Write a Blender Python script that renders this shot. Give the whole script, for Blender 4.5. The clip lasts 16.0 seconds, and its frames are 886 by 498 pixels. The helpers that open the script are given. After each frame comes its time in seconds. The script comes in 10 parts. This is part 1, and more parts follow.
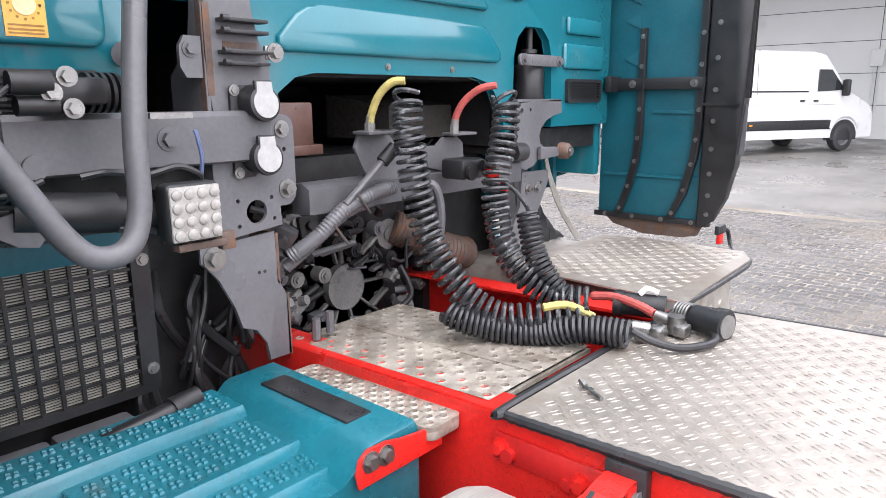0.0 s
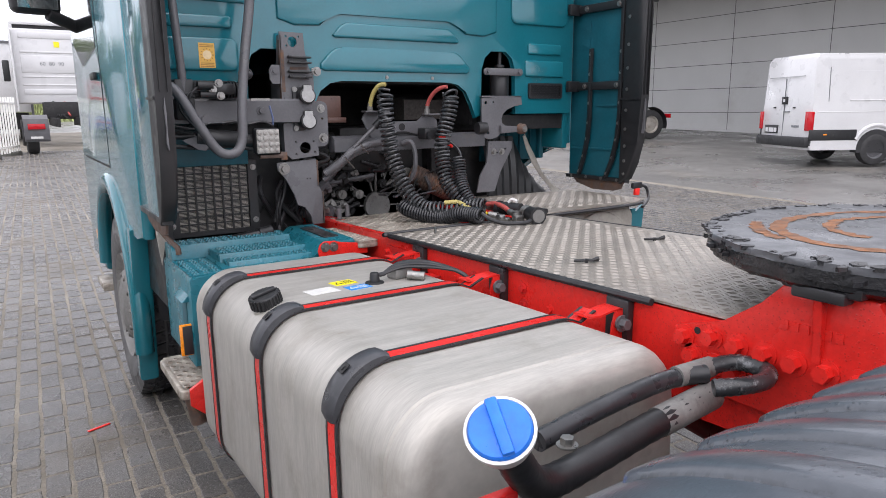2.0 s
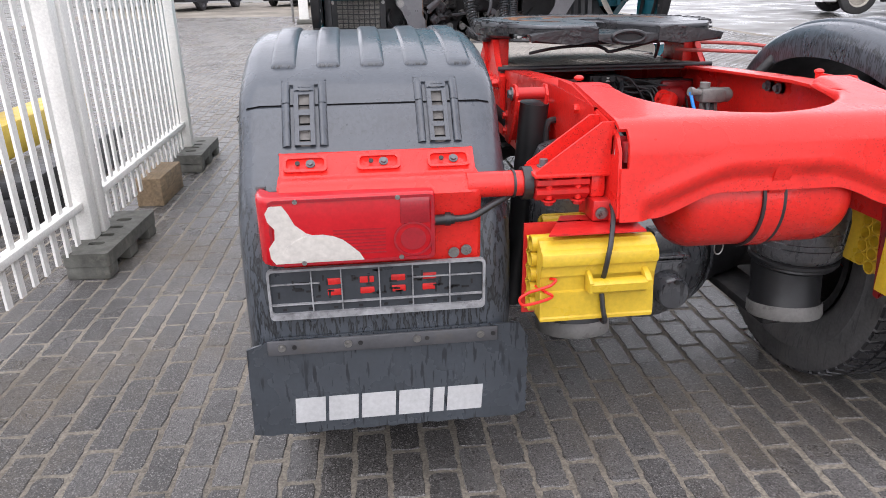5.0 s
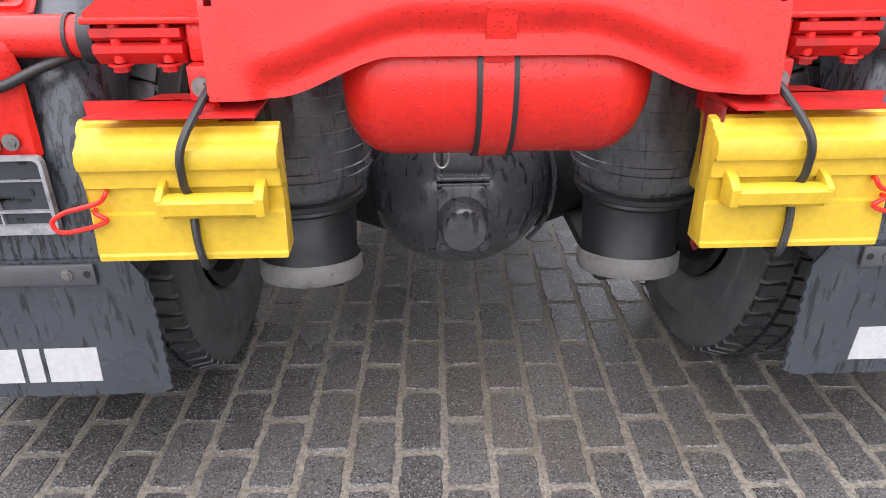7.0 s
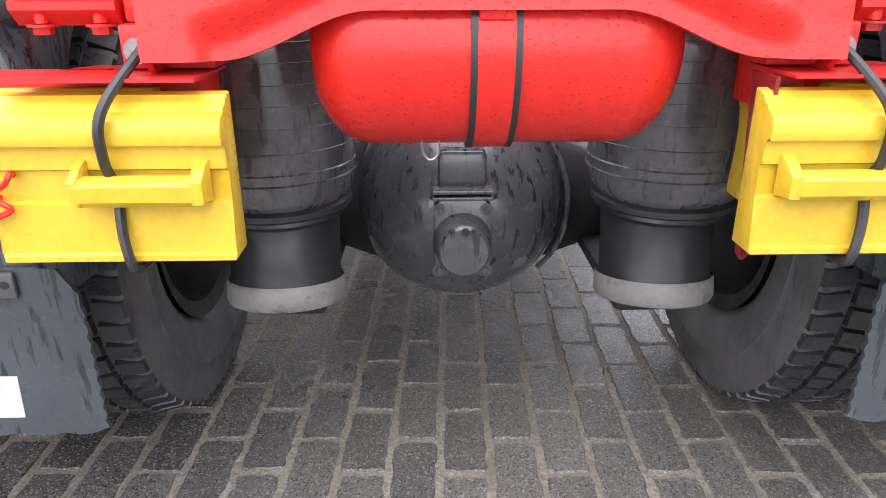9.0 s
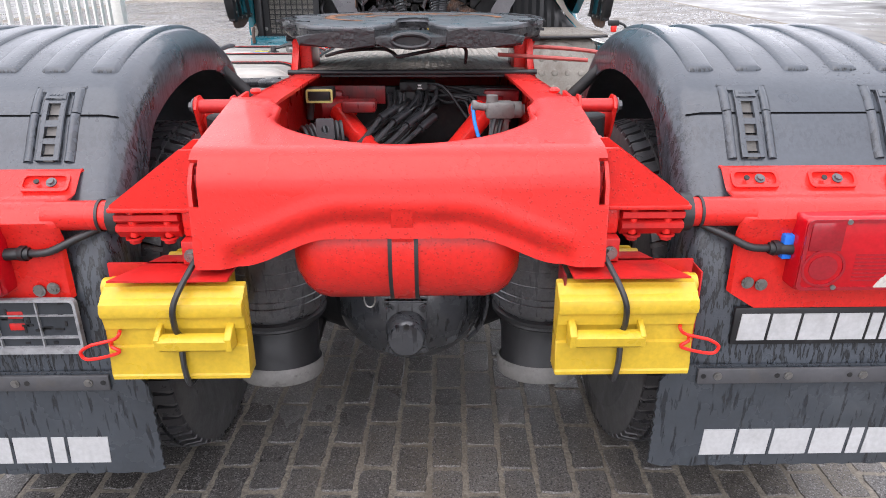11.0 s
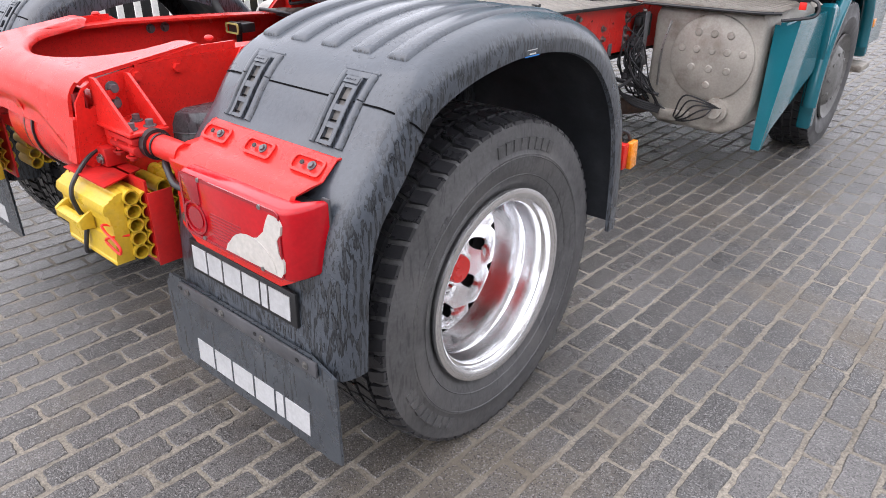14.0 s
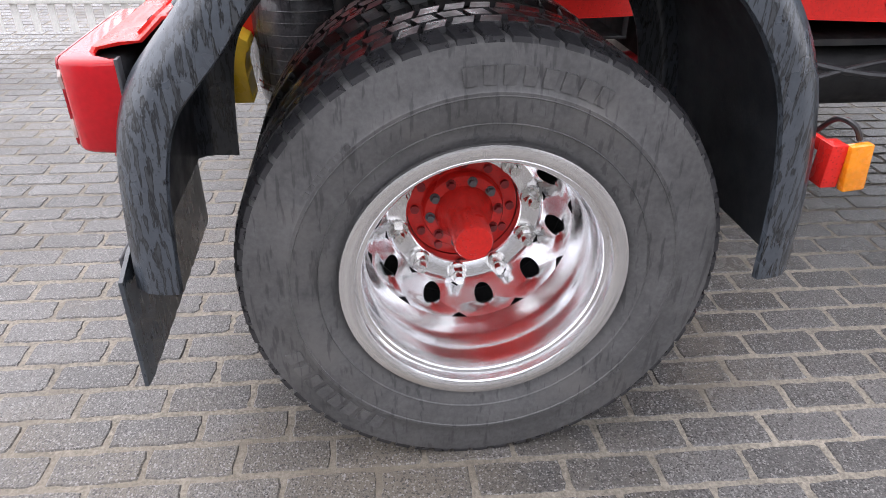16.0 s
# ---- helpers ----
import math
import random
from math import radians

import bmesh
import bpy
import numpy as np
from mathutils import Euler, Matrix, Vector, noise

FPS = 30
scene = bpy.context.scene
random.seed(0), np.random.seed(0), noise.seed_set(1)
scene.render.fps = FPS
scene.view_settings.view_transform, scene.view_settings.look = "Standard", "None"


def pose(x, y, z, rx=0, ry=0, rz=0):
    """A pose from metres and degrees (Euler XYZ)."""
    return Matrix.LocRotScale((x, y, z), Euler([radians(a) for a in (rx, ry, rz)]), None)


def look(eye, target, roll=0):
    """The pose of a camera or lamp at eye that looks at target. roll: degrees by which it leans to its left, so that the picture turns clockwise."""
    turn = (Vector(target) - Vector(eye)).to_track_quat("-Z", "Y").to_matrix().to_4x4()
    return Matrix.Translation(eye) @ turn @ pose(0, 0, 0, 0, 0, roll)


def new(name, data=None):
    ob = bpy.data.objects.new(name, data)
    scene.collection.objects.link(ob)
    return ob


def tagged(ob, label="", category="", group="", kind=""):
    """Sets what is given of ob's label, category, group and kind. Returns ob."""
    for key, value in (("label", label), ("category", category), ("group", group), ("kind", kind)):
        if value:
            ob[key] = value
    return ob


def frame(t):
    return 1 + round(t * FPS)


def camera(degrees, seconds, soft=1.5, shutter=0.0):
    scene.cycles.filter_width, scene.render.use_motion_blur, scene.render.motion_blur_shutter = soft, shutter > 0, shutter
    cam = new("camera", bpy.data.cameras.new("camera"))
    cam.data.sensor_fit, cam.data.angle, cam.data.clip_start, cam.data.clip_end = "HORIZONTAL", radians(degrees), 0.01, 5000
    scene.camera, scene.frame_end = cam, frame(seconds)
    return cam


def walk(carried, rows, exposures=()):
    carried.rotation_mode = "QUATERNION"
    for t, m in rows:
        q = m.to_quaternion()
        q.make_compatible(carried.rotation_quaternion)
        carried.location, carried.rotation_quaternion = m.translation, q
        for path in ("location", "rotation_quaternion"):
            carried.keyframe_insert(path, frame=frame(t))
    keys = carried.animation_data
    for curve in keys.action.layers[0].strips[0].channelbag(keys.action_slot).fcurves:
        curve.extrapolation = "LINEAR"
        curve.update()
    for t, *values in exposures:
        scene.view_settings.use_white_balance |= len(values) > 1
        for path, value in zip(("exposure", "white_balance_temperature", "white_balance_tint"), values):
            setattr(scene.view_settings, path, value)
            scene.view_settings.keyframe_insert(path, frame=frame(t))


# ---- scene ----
cam = camera(66.2, 16.0, soft=0.5)
PATH = [
    (0, (-1.351, 1.66, 1.607), (0.119, 2.944, 1.174), -0.4),
    (0.5, (-1.49, 1.292, 1.575), (-0.202, 2.763, 1.153), -0.5),
    (1, (-1.6, 0.84, 1.573), (-0.386, 2.375, 1.159), -0.6),
    (1.5, (-1.613, 0.377, 1.553), (-0.462, 1.96, 1.143), -0.7),
    (2, (-1.675, -0.037, 1.534), (-0.618, 1.612, 1.131), -0.5),
    (2.5, (-1.683, -0.472, 1.528), (-0.766, 1.26, 1.128), -0.5),
    (3, (-1.564, -0.904, 1.495), (-0.837, 0.915, 1.094), -0.5),
    (3.2, (-1.53, -1.077, 1.47), (-0.873, 0.768, 1.065), -0.4),
    (5.3, (-0.836, -2.294, 1.393), (-0.621, -0.468, 0.607), -0.7),
    (5.5, (-0.725, -2.312, 1.386), (-0.517, -0.5, 0.565), -0.7),
    (6, (-0.413, -2.266, 1.346), (-0.231, -0.477, 0.47), -0.4),
    (6.5, (-0.222, -2.047, 1.234), (-0.107, -0.264, 0.334), -0.1),
    (7, (-0.117, -1.748, 1.122), (-0.043, 0.039, 0.227), -0.2),
    (7.5, (-0.088, -1.621, 1.007), (-0.037, 0.206, 0.194), -0.3),
    (8, (-0.075, -1.596, 0.968), (-0.037, 0.257, 0.216), -0.2),
    (8.2, (-0.074, -1.593, 0.967), (-0.036, 0.262, 0.221), -0.2),
    (10.3, (-0.082, -1.694, 1.136), (-0.049, 0.16, 0.386), -0.2),
    (10.5, (-0.069, -1.767, 1.245), (-0.031, 0.086, 0.493), -0.3),
    (11, (0.058, -2.024, 1.422), (0.094, -0.173, 0.665), -0.0),
    (11.5, (0.318, -2.15, 1.494), (0.343, -0.314, 0.703), 0.1),
    (12, (0.708, -2.118, 1.518), (0.668, -0.302, 0.682), 0.5),
    (12.5, (1.145, -2.124, 1.515), (0.904, -0.343, 0.637), 0.9),
    (13, (1.571, -2.024, 1.533), (1.044, -0.31, 0.647), 0.8),
    (13.5, (1.896, -1.784, 1.533), (1.075, -0.193, 0.643), 0.7),
    (14, (2.231, -1.488, 1.502), (1.076, -0.122, 0.608), 0.8),
    (14.5, (2.462, -1.133, 1.46), (1.033, -0.067, 0.555), 0.9),
    (15, (2.565, -0.785, 1.424), (0.941, -0.093, 0.484), 1.3),
    (15.5, (2.546, -0.459, 1.356), (0.837, -0.11, 0.377), 1.1),
    (16, (2.372, -0.273, 1.278), (0.674, -0.042, 0.246), 1.0),
]
walk(cam, [(t, look(eye, target, roll)) for t, eye, target, roll in PATH],
     exposures=[(0, 1.0, 6500, 17), (0.5, 0.6, 6500, 17), (1, 0.25, 6500, 17), (1.5, 0.0, 6500, 17), (2.5, 0.0, 6500, 17), (3.2, 0.24, 6500, 17), (5.5, 0.12, 6500, 17), (6.5, 0.38, 6500, 17), (7.5, 0.78, 6500, 17), (8.2, 0.98, 6500, 17), (10.3, 0.66, 6500, 17), (11.2, 0.22, 6500, 17), (12.5, 0.15, 6500, 17), (14.5, 0.35, 6500, 17), (16, 0.48, 6500, 17)])

# ---- world and light ----
world = bpy.data.worlds.new("overcast")
scene.world = world
world.use_nodes = True
wn, wl = world.node_tree.nodes, world.node_tree.links
sky = wn.new("ShaderNodeTexSky")
sky.sky_type, sky.sun_disc = "NISHITA", False
sky.sun_elevation, sky.sun_rotation = radians(52), radians(200)
sky_dim = wn.new("ShaderNodeVectorMath")
sky_dim.operation = "SCALE"
sky_dim.inputs[3].default_value = 0.10
cloud = wn.new("ShaderNodeTexNoise")
cloud.inputs["Scale"].default_value, cloud.inputs["Detail"].default_value = 2.2, 5.0
cloud_ramp = wn.new("ShaderNodeValToRGB")
cloud_ramp.color_ramp.elements[0].position, cloud_ramp.color_ramp.elements[1].position = 0.30, 0.72
cloud_ramp.color_ramp.elements[0].color = (0.80, 0.85, 0.92, 1)
cloud_ramp.color_ramp.elements[1].color = (1.08, 1.10, 1.12, 1)
cloud_mix = wn.new("ShaderNodeMix")
cloud_mix.data_type = "RGBA"
cloud_mix.inputs[0].default_value = 0.88
wl.new(sky.outputs[0], sky_dim.inputs[0])
wl.new(cloud.outputs[0], cloud_ramp.inputs[0])
wl.new(sky_dim.outputs[0], cloud_mix.inputs[6])
wl.new(cloud_ramp.outputs[0], cloud_mix.inputs[7])
wl.new(cloud_mix.outputs[2], wn["Background"].inputs[0])
wn["Background"].inputs[1].default_value = 2.0

sun = new("sun", bpy.data.lights.new("sun", "SUN"))
sun.data.energy, sun.data.angle, sun.data.color = 1.5, radians(75), (1.0, 0.97, 0.93)
sun.matrix_world = look((-6, -12, 22), (0, 0, 0))

# ---- materials ----


def pbr(name, col, rough=0.5, metal=0.0, var=0.15, scale=6.0, fine=0.08, fine_scale=90.0, bump=0.0, bump_scale=120.0, coat=0.0,
        dirt=None, dirt_scale=4.0, dirt_cover=0.45, streaks=0.0, rough_var=0.15, island=0.0, drops=0.0, stretch=None, ior=1.5, ground=False, streak_col=None, streak_scale=(75, 75, 11), drop_cover=1.0, speck=0.0):
    """A surface with tone changes at two scales, fine relief, and dirt, drip marks or rain drops on it. Metres."""
    m = bpy.data.materials.new(name)
    m.use_nodes = True
    n, l = m.node_tree.nodes, m.node_tree.links
    b = n["Principled BSDF"]
    coord = n.new("ShaderNodeNewGeometry").outputs["Position"] if ground else n.new("ShaderNodeTexCoord").outputs["Object"]

    def mapped(v):
        k = n.new("ShaderNodeMapping")
        k.inputs["Scale"].default_value = v
        l.new(coord, k.inputs[0])
        return k.outputs[0]

    def noise_at(s, detail=4.0, vec=None, rough_in=0.55):
        k = n.new("ShaderNodeTexNoise")
        k.inputs["Scale"].default_value, k.inputs["Detail"].default_value, k.inputs["Roughness"].default_value = s, detail, rough_in
        l.new(vec if vec is not None else coord, k.inputs["Vector"])
        return k.outputs[0]

    def ranged(v, lo, hi, out0, out1):
        k = n.new("ShaderNodeMapRange")
        k.inputs[1].default_value, k.inputs[2].default_value = lo, hi
        k.inputs[3].default_value, k.inputs[4].default_value = out0, out1
        l.new(v, k.inputs[0])
        return k.outputs[0]

    def mul(a, c):
        k = n.new("ShaderNodeMath")
        k.operation = "MULTIPLY"
        for i, v in enumerate((a, c)):
            if isinstance(v, (int, float)):
                k.inputs[i].default_value = v
            else:
                l.new(v, k.inputs[i])
        return k.outputs[0]

    def mixed(fac, a, c):
        k = n.new("ShaderNodeMix")
        k.data_type = "RGBA"
        for i, v in ((0, fac), (6, a), (7, c)):
            if isinstance(v, tuple):
                k.inputs[i].default_value = (*v[:3], 1)
            elif isinstance(v, (int, float)):
                k.inputs[i].default_value = v
            else:
                l.new(v, k.inputs[i])
        return k.outputs[2]

    vec = mapped(stretch) if stretch else None
    tone = mul(ranged(noise_at(scale, 5, vec), 0.3, 0.7, 1 - var, 1 + var), ranged(noise_at(fine_scale, 2, vec), 0.3, 0.7, 1 - fine, 1 + fine))
    if island:
        g = n.new("ShaderNodeNewGeometry")
        o = n.new("ShaderNodeObjectInfo")
        k = n.new("ShaderNodeMath")
        k.operation = "ADD"
        l.new(g.outputs["Random Per Island"], k.inputs[0])
        l.new(o.outputs["Random"], k.inputs[1])
        fr = n.new("ShaderNodeMath")
        fr.operation = "FRACT"
        l.new(k.outputs[0], fr.inputs[0])
        tone = mul(tone, ranged(fr.outputs[0], 0, 1, 1 - island, 1 + island))
    sc = n.new("ShaderNodeVectorMath")
    sc.operation = "SCALE"
    sc.inputs[0].default_value = col
    l.new(tone, sc.inputs[3])
    colour = sc.outputs[0]
    r = ranged(noise_at(scale * 1.7, 4), 0.3, 0.7, max(0.02, rough - rough_var), min(1, rough + rough_var))
    if dirt:
        d = ranged(noise_at(dirt_scale, 6, None, 0.65), 1 - dirt_cover, 1 - dirt_cover + 0.18, 0, 0.85)
        colour = mixed(d, colour, dirt)
        k = n.new("ShaderNodeMath")
        k.operation = "MAXIMUM"
        l.new(r, k.inputs[0])
        l.new(mul(d, 0.75), k.inputs[1])
        r = k.outputs[0]
    height = None
    if streaks:
        s = ranged(noise_at(1.0, 3, mapped(streak_scale)), 0.57, 0.64, 0, streaks)
        if streak_col is not None:
            up = n.new("ShaderNodeSeparateXYZ")
            l.new(n.new("ShaderNodeNewGeometry").outputs["Normal"], up.inputs[0])
            s = mul(s, ranged(up.outputs[2], 0.30, 0.62, 1, 0.05))
            wet = mul(ranged(noise_at(1.0, 3, mapped((110, 110, 19))), 0.50, 0.54, 0, 0.95), ranged(up.outputs[2], 0.30, 0.62, 1, 0.05))
            colour = mixed(wet, colour, tuple(c * 0.16 for c in col))
        colour = mixed(s, colour, streak_col or (col[0] * 0.25, col[1] * 0.25, col[2] * 0.27))
        k = n.new("ShaderNodeMath")
        k.operation = "SUBTRACT"
        l.new(r, k.inputs[0])
        l.new(mul(s, 0.3 if streak_col is None else -0.1), k.inputs[1])
        r = k.outputs[0]
    if speck:
        v = n.new("ShaderNodeTexVoronoi")
        v.inputs["Scale"].default_value = 260.0
        l.new(coord, v.inputs["Vector"])
        w = n.new("ShaderNodeSeparateColor")
        l.new(v.outputs["Color"], w.inputs[0])
        colour = mixed(ranged(w.outputs[0], 0.80, 0.90, 0, speck), colour, tuple(c * 2.6 for c in col))
        colour = mixed(ranged(w.outputs[1], 0.80, 0.90, 0, speck), colour, tuple(c * 0.3 for c in col))
    if drops:
        v = n.new("ShaderNodeTexVoronoi")
        v.inputs["Scale"].default_value = 125.0
        l.new(coord, v.inputs["Vector"])
        height = ranged(v.outputs["Distance"], 0.12, 0.30, drops, 0)
        if drop_cover < 1:
            height = mul(height, ranged(noise_at(5.5, 4), 1 - drop_cover, 1 - drop_cover + 0.10, 0.12, 1))
            colour = mixed(mul(height, 0.55 / drops), colour, tuple(c * 0.4 for c in col))
    l.new(colour, b.inputs["Base Color"])
    l.new(r, b.inputs["Roughness"])
    b.inputs["Metallic"].default_value, b.inputs["Coat Weight"].default_value, b.inputs["Coat Roughness"].default_value = metal, coat, 0.06
    b.inputs["IOR"].default_value = ior
    if bump or height is not None:
        k = n.new("ShaderNodeBump")
        k.inputs["Strength"].default_value, k.inputs["Distance"].default_value = max(bump, 0.35 if drops else 0), 0.004
        h = noise_at(bump_scale, 3, vec)
        if height is not None:
            a = n.new("ShaderNodeMath")
            a.operation = "ADD"
            l.new(mul(h, 0.25), a.inputs[0])
            l.new(height, a.inputs[1])
            h = a.outputs[0]
        l.new(h, k.inputs["Height"])
        l.new(k.outputs[0], b.inputs["Normal"])
    return m


def glass(name, col=(1, 1, 1), rough=0.02, trans=1.0):
    m = bpy.data.materials.new(name)
    m.use_nodes = True
    b = m.node_tree.nodes["Principled BSDF"]
    b.inputs["Base Color"].default_value = (*col, 1)
    b.inputs["Roughness"].default_value, b.inputs["Transmission Weight"].default_value = rough, trans
    return m


TEAL = pbr("teal_paint", (0.006, 0.140, 0.180), 0.20, var=0.10, scale=2.5, fine=0.03, coat=0.6, rough_var=0.06, dirt=(0.05, 0.12, 0.13), dirt_scale=3, dirt_cover=0.36, bump=0.02, bump_scale=40)
TEAL_DULL = pbr("teal_plastic", (0.008, 0.125, 0.165), 0.30, var=0.16, scale=7, dirt=(0.05, 0.09, 0.09), dirt_scale=9, dirt_cover=0.42, bump=0.05)
# Teal with shade put into its colour, for inner and recessed faces.
TEAL_SHADED = pbr("teal_shaded_panel", (0.005, 0.092, 0.125), 0.45, var=0.2, scale=5, dirt=(0.015, 0.09, 0.115), dirt_scale=5, dirt_cover=0.45)
RED = pbr("red_chassis_paint", (0.68, 0.022, 0.016), 0.30, var=0.08, scale=3, coat=0.22, ior=1.38, rough_var=0.08, drops=0.45, drop_cover=0.62, dirt=(0.42, 0.012, 0.010), dirt_scale=6, dirt_cover=0.40)
RED_DULL = pbr("red_dull_paint", (0.55, 0.016, 0.014), 0.42, var=0.15, scale=6, dirt=(0.22, 0.02, 0.018), dirt_scale=9, dirt_cover=0.45, bump=0.04)
# Dark red for dirty parts, and for red parts with shade painted in.
RED_DARK = pbr("dark_red_dirt_and_shade", (0.26, 0.010, 0.012), 0.45, var=0.2, scale=7, dirt=(0.07, 0.02, 0.02), dirt_scale=8, dirt_cover=0.5, streaks=0.5)
GREY = pbr("grey_chassis_paint", (0.112, 0.112, 0.120), 0.40, var=0.16, scale=5, dirt=(0.14, 0.13, 0.12), dirt_scale=7, dirt_cover=0.38, bump=0.06, bump_scale=70)
RUSTY = pbr("rusty_grey_steel", (0.10, 0.068, 0.055), 0.7, var=0.3, scale=20, dirt=(0.16, 0.07, 0.03), dirt_scale=25, dirt_cover=0.5, bump=0.2)
BLACK = pbr("black_plastic", (0.014, 0.0145, 0.016), 0.45, var=0.2, scale=8, dirt=(0.06, 0.06, 0.06), dirt_scale=10, dirt_cover=0.36, bump=0.06)
# Near-black for grimy metal, and for shade put into deep bays and holes.
DARKBAY = pbr("near_black_grime_and_shade", (0.010, 0.010, 0.011), 0.6, var=0.35, scale=12, dirt=(0.035, 0.031, 0.028), dirt_scale=14, dirt_cover=0.45, bump=0.15)
FENDER = pbr("wet_fender_plastic", (0.060, 0.070, 0.084), 0.30, var=0.10, scale=4, fine=0.08, rough_var=0.08, streaks=0.35, streak_col=(0.105, 0.115, 0.128), streak_scale=(110, 110, 19), drops=0.6, drop_cover=0.50, coat=0.22, ior=1.5, dirt=(0.075, 0.084, 0.095), dirt_scale=5, dirt_cover=0.42)
DIFF = pbr("oily_black_housing", (0.064, 0.068, 0.075), 0.28, var=0.3, scale=6, streaks=0.9, coat=0.5, dirt=(0.095, 0.099, 0.105), dirt_scale=8, dirt_cover=0.44, bump=0.05)
BAG = pbr("wet_bag_rubber", (0.074, 0.076, 0.083), 0.30, coat=0.5, var=0.3, scale=9, fine=0.25, fine_scale=160, streaks=0.6, dirt=(0.115, 0.112, 0.108), dirt_scale=16, dirt_cover=0.46, bump=0.06)
FLAP = pbr("wet_rubber_flap", (0.042, 0.050, 0.060), 0.28, var=0.15, scale=6, streaks=0.75, coat=0.4, dirt=(0.075, 0.085, 0.095), dirt_scale=7, dirt_cover=0.45, bump=0.08)
LATCH = pbr("dark_latch_plastic", (0.032, 0.037, 0.044), 0.42, var=0.15, scale=12, dirt=(0.055, 0.058, 0.063), dirt_scale=16, dirt_cover=0.42)
GRIMY_CLEAR = pbr("grimy_clear_plastic", (0.26, 0.265, 0.275), 0.35, var=0.3, scale=20, dirt=(0.10, 0.10, 0.105), dirt_scale=25, dirt_cover=0.48)
GAP = pbr("black_gap", (0.004, 0.004, 0.0045), 0.95, var=0.2, ior=1.12)
WELL = pbr("dusty_latch_well", (0.115, 0.108, 0.100), 0.6, var=0.2, scale=30, dirt=(0.05, 0.05, 0.052), dirt_scale=40, dirt_cover=0.45)
LINER = pbr("fender_liner", (0.034, 0.038, 0.044), 0.5, var=0.3, scale=9, dirt=(0.055, 0.058, 0.063), dirt_scale=9, dirt_cover=0.45, bump=0.1)
TYRE = pbr("tyre_rubber", (0.086, 0.085, 0.086), 0.58, var=0.22, scale=7, fine=0.16, streaks=0.55, dirt=(0.12, 0.115, 0.112), dirt_scale=5, dirt_cover=0.5, bump=0.10, bump_scale=150)
FAR_TYRE = pbr("dull_black_tyre", (0.030, 0.030, 0.031), 0.6, var=0.2, scale=8)
TREAD = pbr("wet_tyre_tread", (0.027, 0.027, 0.030), 0.34, var=0.25, scale=15, dirt=(0.06, 0.06, 0.06), dirt_scale=22, dirt_cover=0.42, bump=0.15)
POLISHED = pbr("polished_aluminium", (0.90, 0.90, 0.91), 0.21, 1.0, var=0.05, scale=8, fine=0.03, rough_var=0.05)
TANK = pbr("brushed_tank_aluminium", (0.41, 0.395, 0.365), 0.48, 0.3, var=0.12, scale=4, fine=0.08, fine_scale=30, rough_var=0.07, stretch=(1, 8, 1), dirt=(0.31, 0.288, 0.252), dirt_scale=6, dirt_cover=0.46, bump=0.04)
DECK = pbr("dirty_tread_plate", (0.30, 0.272, 0.240), 0.44, 0.3, var=0.22, scale=3.5, fine=0.14, fine_scale=40, dirt=(0.225, 0.188, 0.150), dirt_scale=4.5, dirt_cover=0.46, bump=0.05)
PERF = pbr("grimy_perforated_plate", (0.40, 0.365, 0.315), 0.5, 0.3, var=0.25, scale=9, dirt=(0.15, 0.12, 0.095), dirt_scale=11, dirt_cover=0.53, bump=0.08)
STEEL = pbr("zinc_bolt_steel", (0.27, 0.265, 0.255), 0.38, 0.9, var=0.15, scale=40)
CHROME = pbr("bright_nut_steel", (0.70, 0.69, 0.67), 0.26, 1.0, var=0.08, scale=30)
CASTING = pbr("stained_gearbox_casting", (0.19, 0.186, 0.178), 0.6, 0.25, var=0.2, scale=9, dirt=(0.06, 0.055, 0.05), dirt_scale=34, dirt_cover=0.44, bump=0.18)
EXHAUST = pbr("beige_silencer_steel", (0.37, 0.345, 0.305), 0.5, 0.3, var=0.16, scale=5, dirt=(0.20, 0.17, 0.14), dirt_scale=6, dirt_cover=0.45, bump=0.05)
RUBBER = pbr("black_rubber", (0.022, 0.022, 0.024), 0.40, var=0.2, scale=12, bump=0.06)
# The pale patches are dust and also wet highlights painted into the colour.
HOSE = pbr("dust_and_glint_hose", (0.028, 0.030, 0.033), 0.32, var=0.3, scale=18, dirt=(0.30, 0.31, 0.32), dirt_scale=42, dirt_cover=0.46, bump=0.08)
HOSE_DARK = pbr("dark_coiled_hose", (0.024, 0.025, 0.028), 0.34, var=0.25, scale=20, dirt=(0.07, 0.07, 0.07), dirt_scale=20, dirt_cover=0.38)
YELLOW = pbr("yellow_plastic", (0.60, 0.400, 0.028), 0.36, var=0.06, scale=6, dirt=(0.52, 0.35, 0.035), dirt_scale=7, dirt_cover=0.36, bump=0.04)
YELLOW_HOSE = pbr("yellow_sleeve", (0.40, 0.33, 0.11), 0.6, var=0.2, scale=30)
RED_HOSE = pbr("red_sleeve", (0.40, 0.075, 0.065), 0.55, var=0.2, scale=30)
RED_BRIGHT = pbr("bright_red_plastic", (0.80, 0.02, 0.012), 0.4, var=0.1)
ORANGE = pbr("orange_reflector", (0.90, 0.28, 0.01), 0.25, var=0.1, scale=60, coat=0.5)
LENS_RED = pbr("red_lamp_lens", (0.46, 0.004, 0.010), 0.16, var=0.06, scale=20, coat=0.25, ior=1.42, rough_var=0.05)
LENS_DEEP = pbr("deep_red_lens", (0.30, 0.004, 0.012), 0.16, var=0.12, scale=160, coat=0.6, rough_var=0.05)
LID = pbr("pale_grey_lid", (0.33, 0.33, 0.325), 0.45, var=0.08, scale=40, dirt=(0.22, 0.215, 0.205), dirt_scale=60, dirt_cover=0.38)
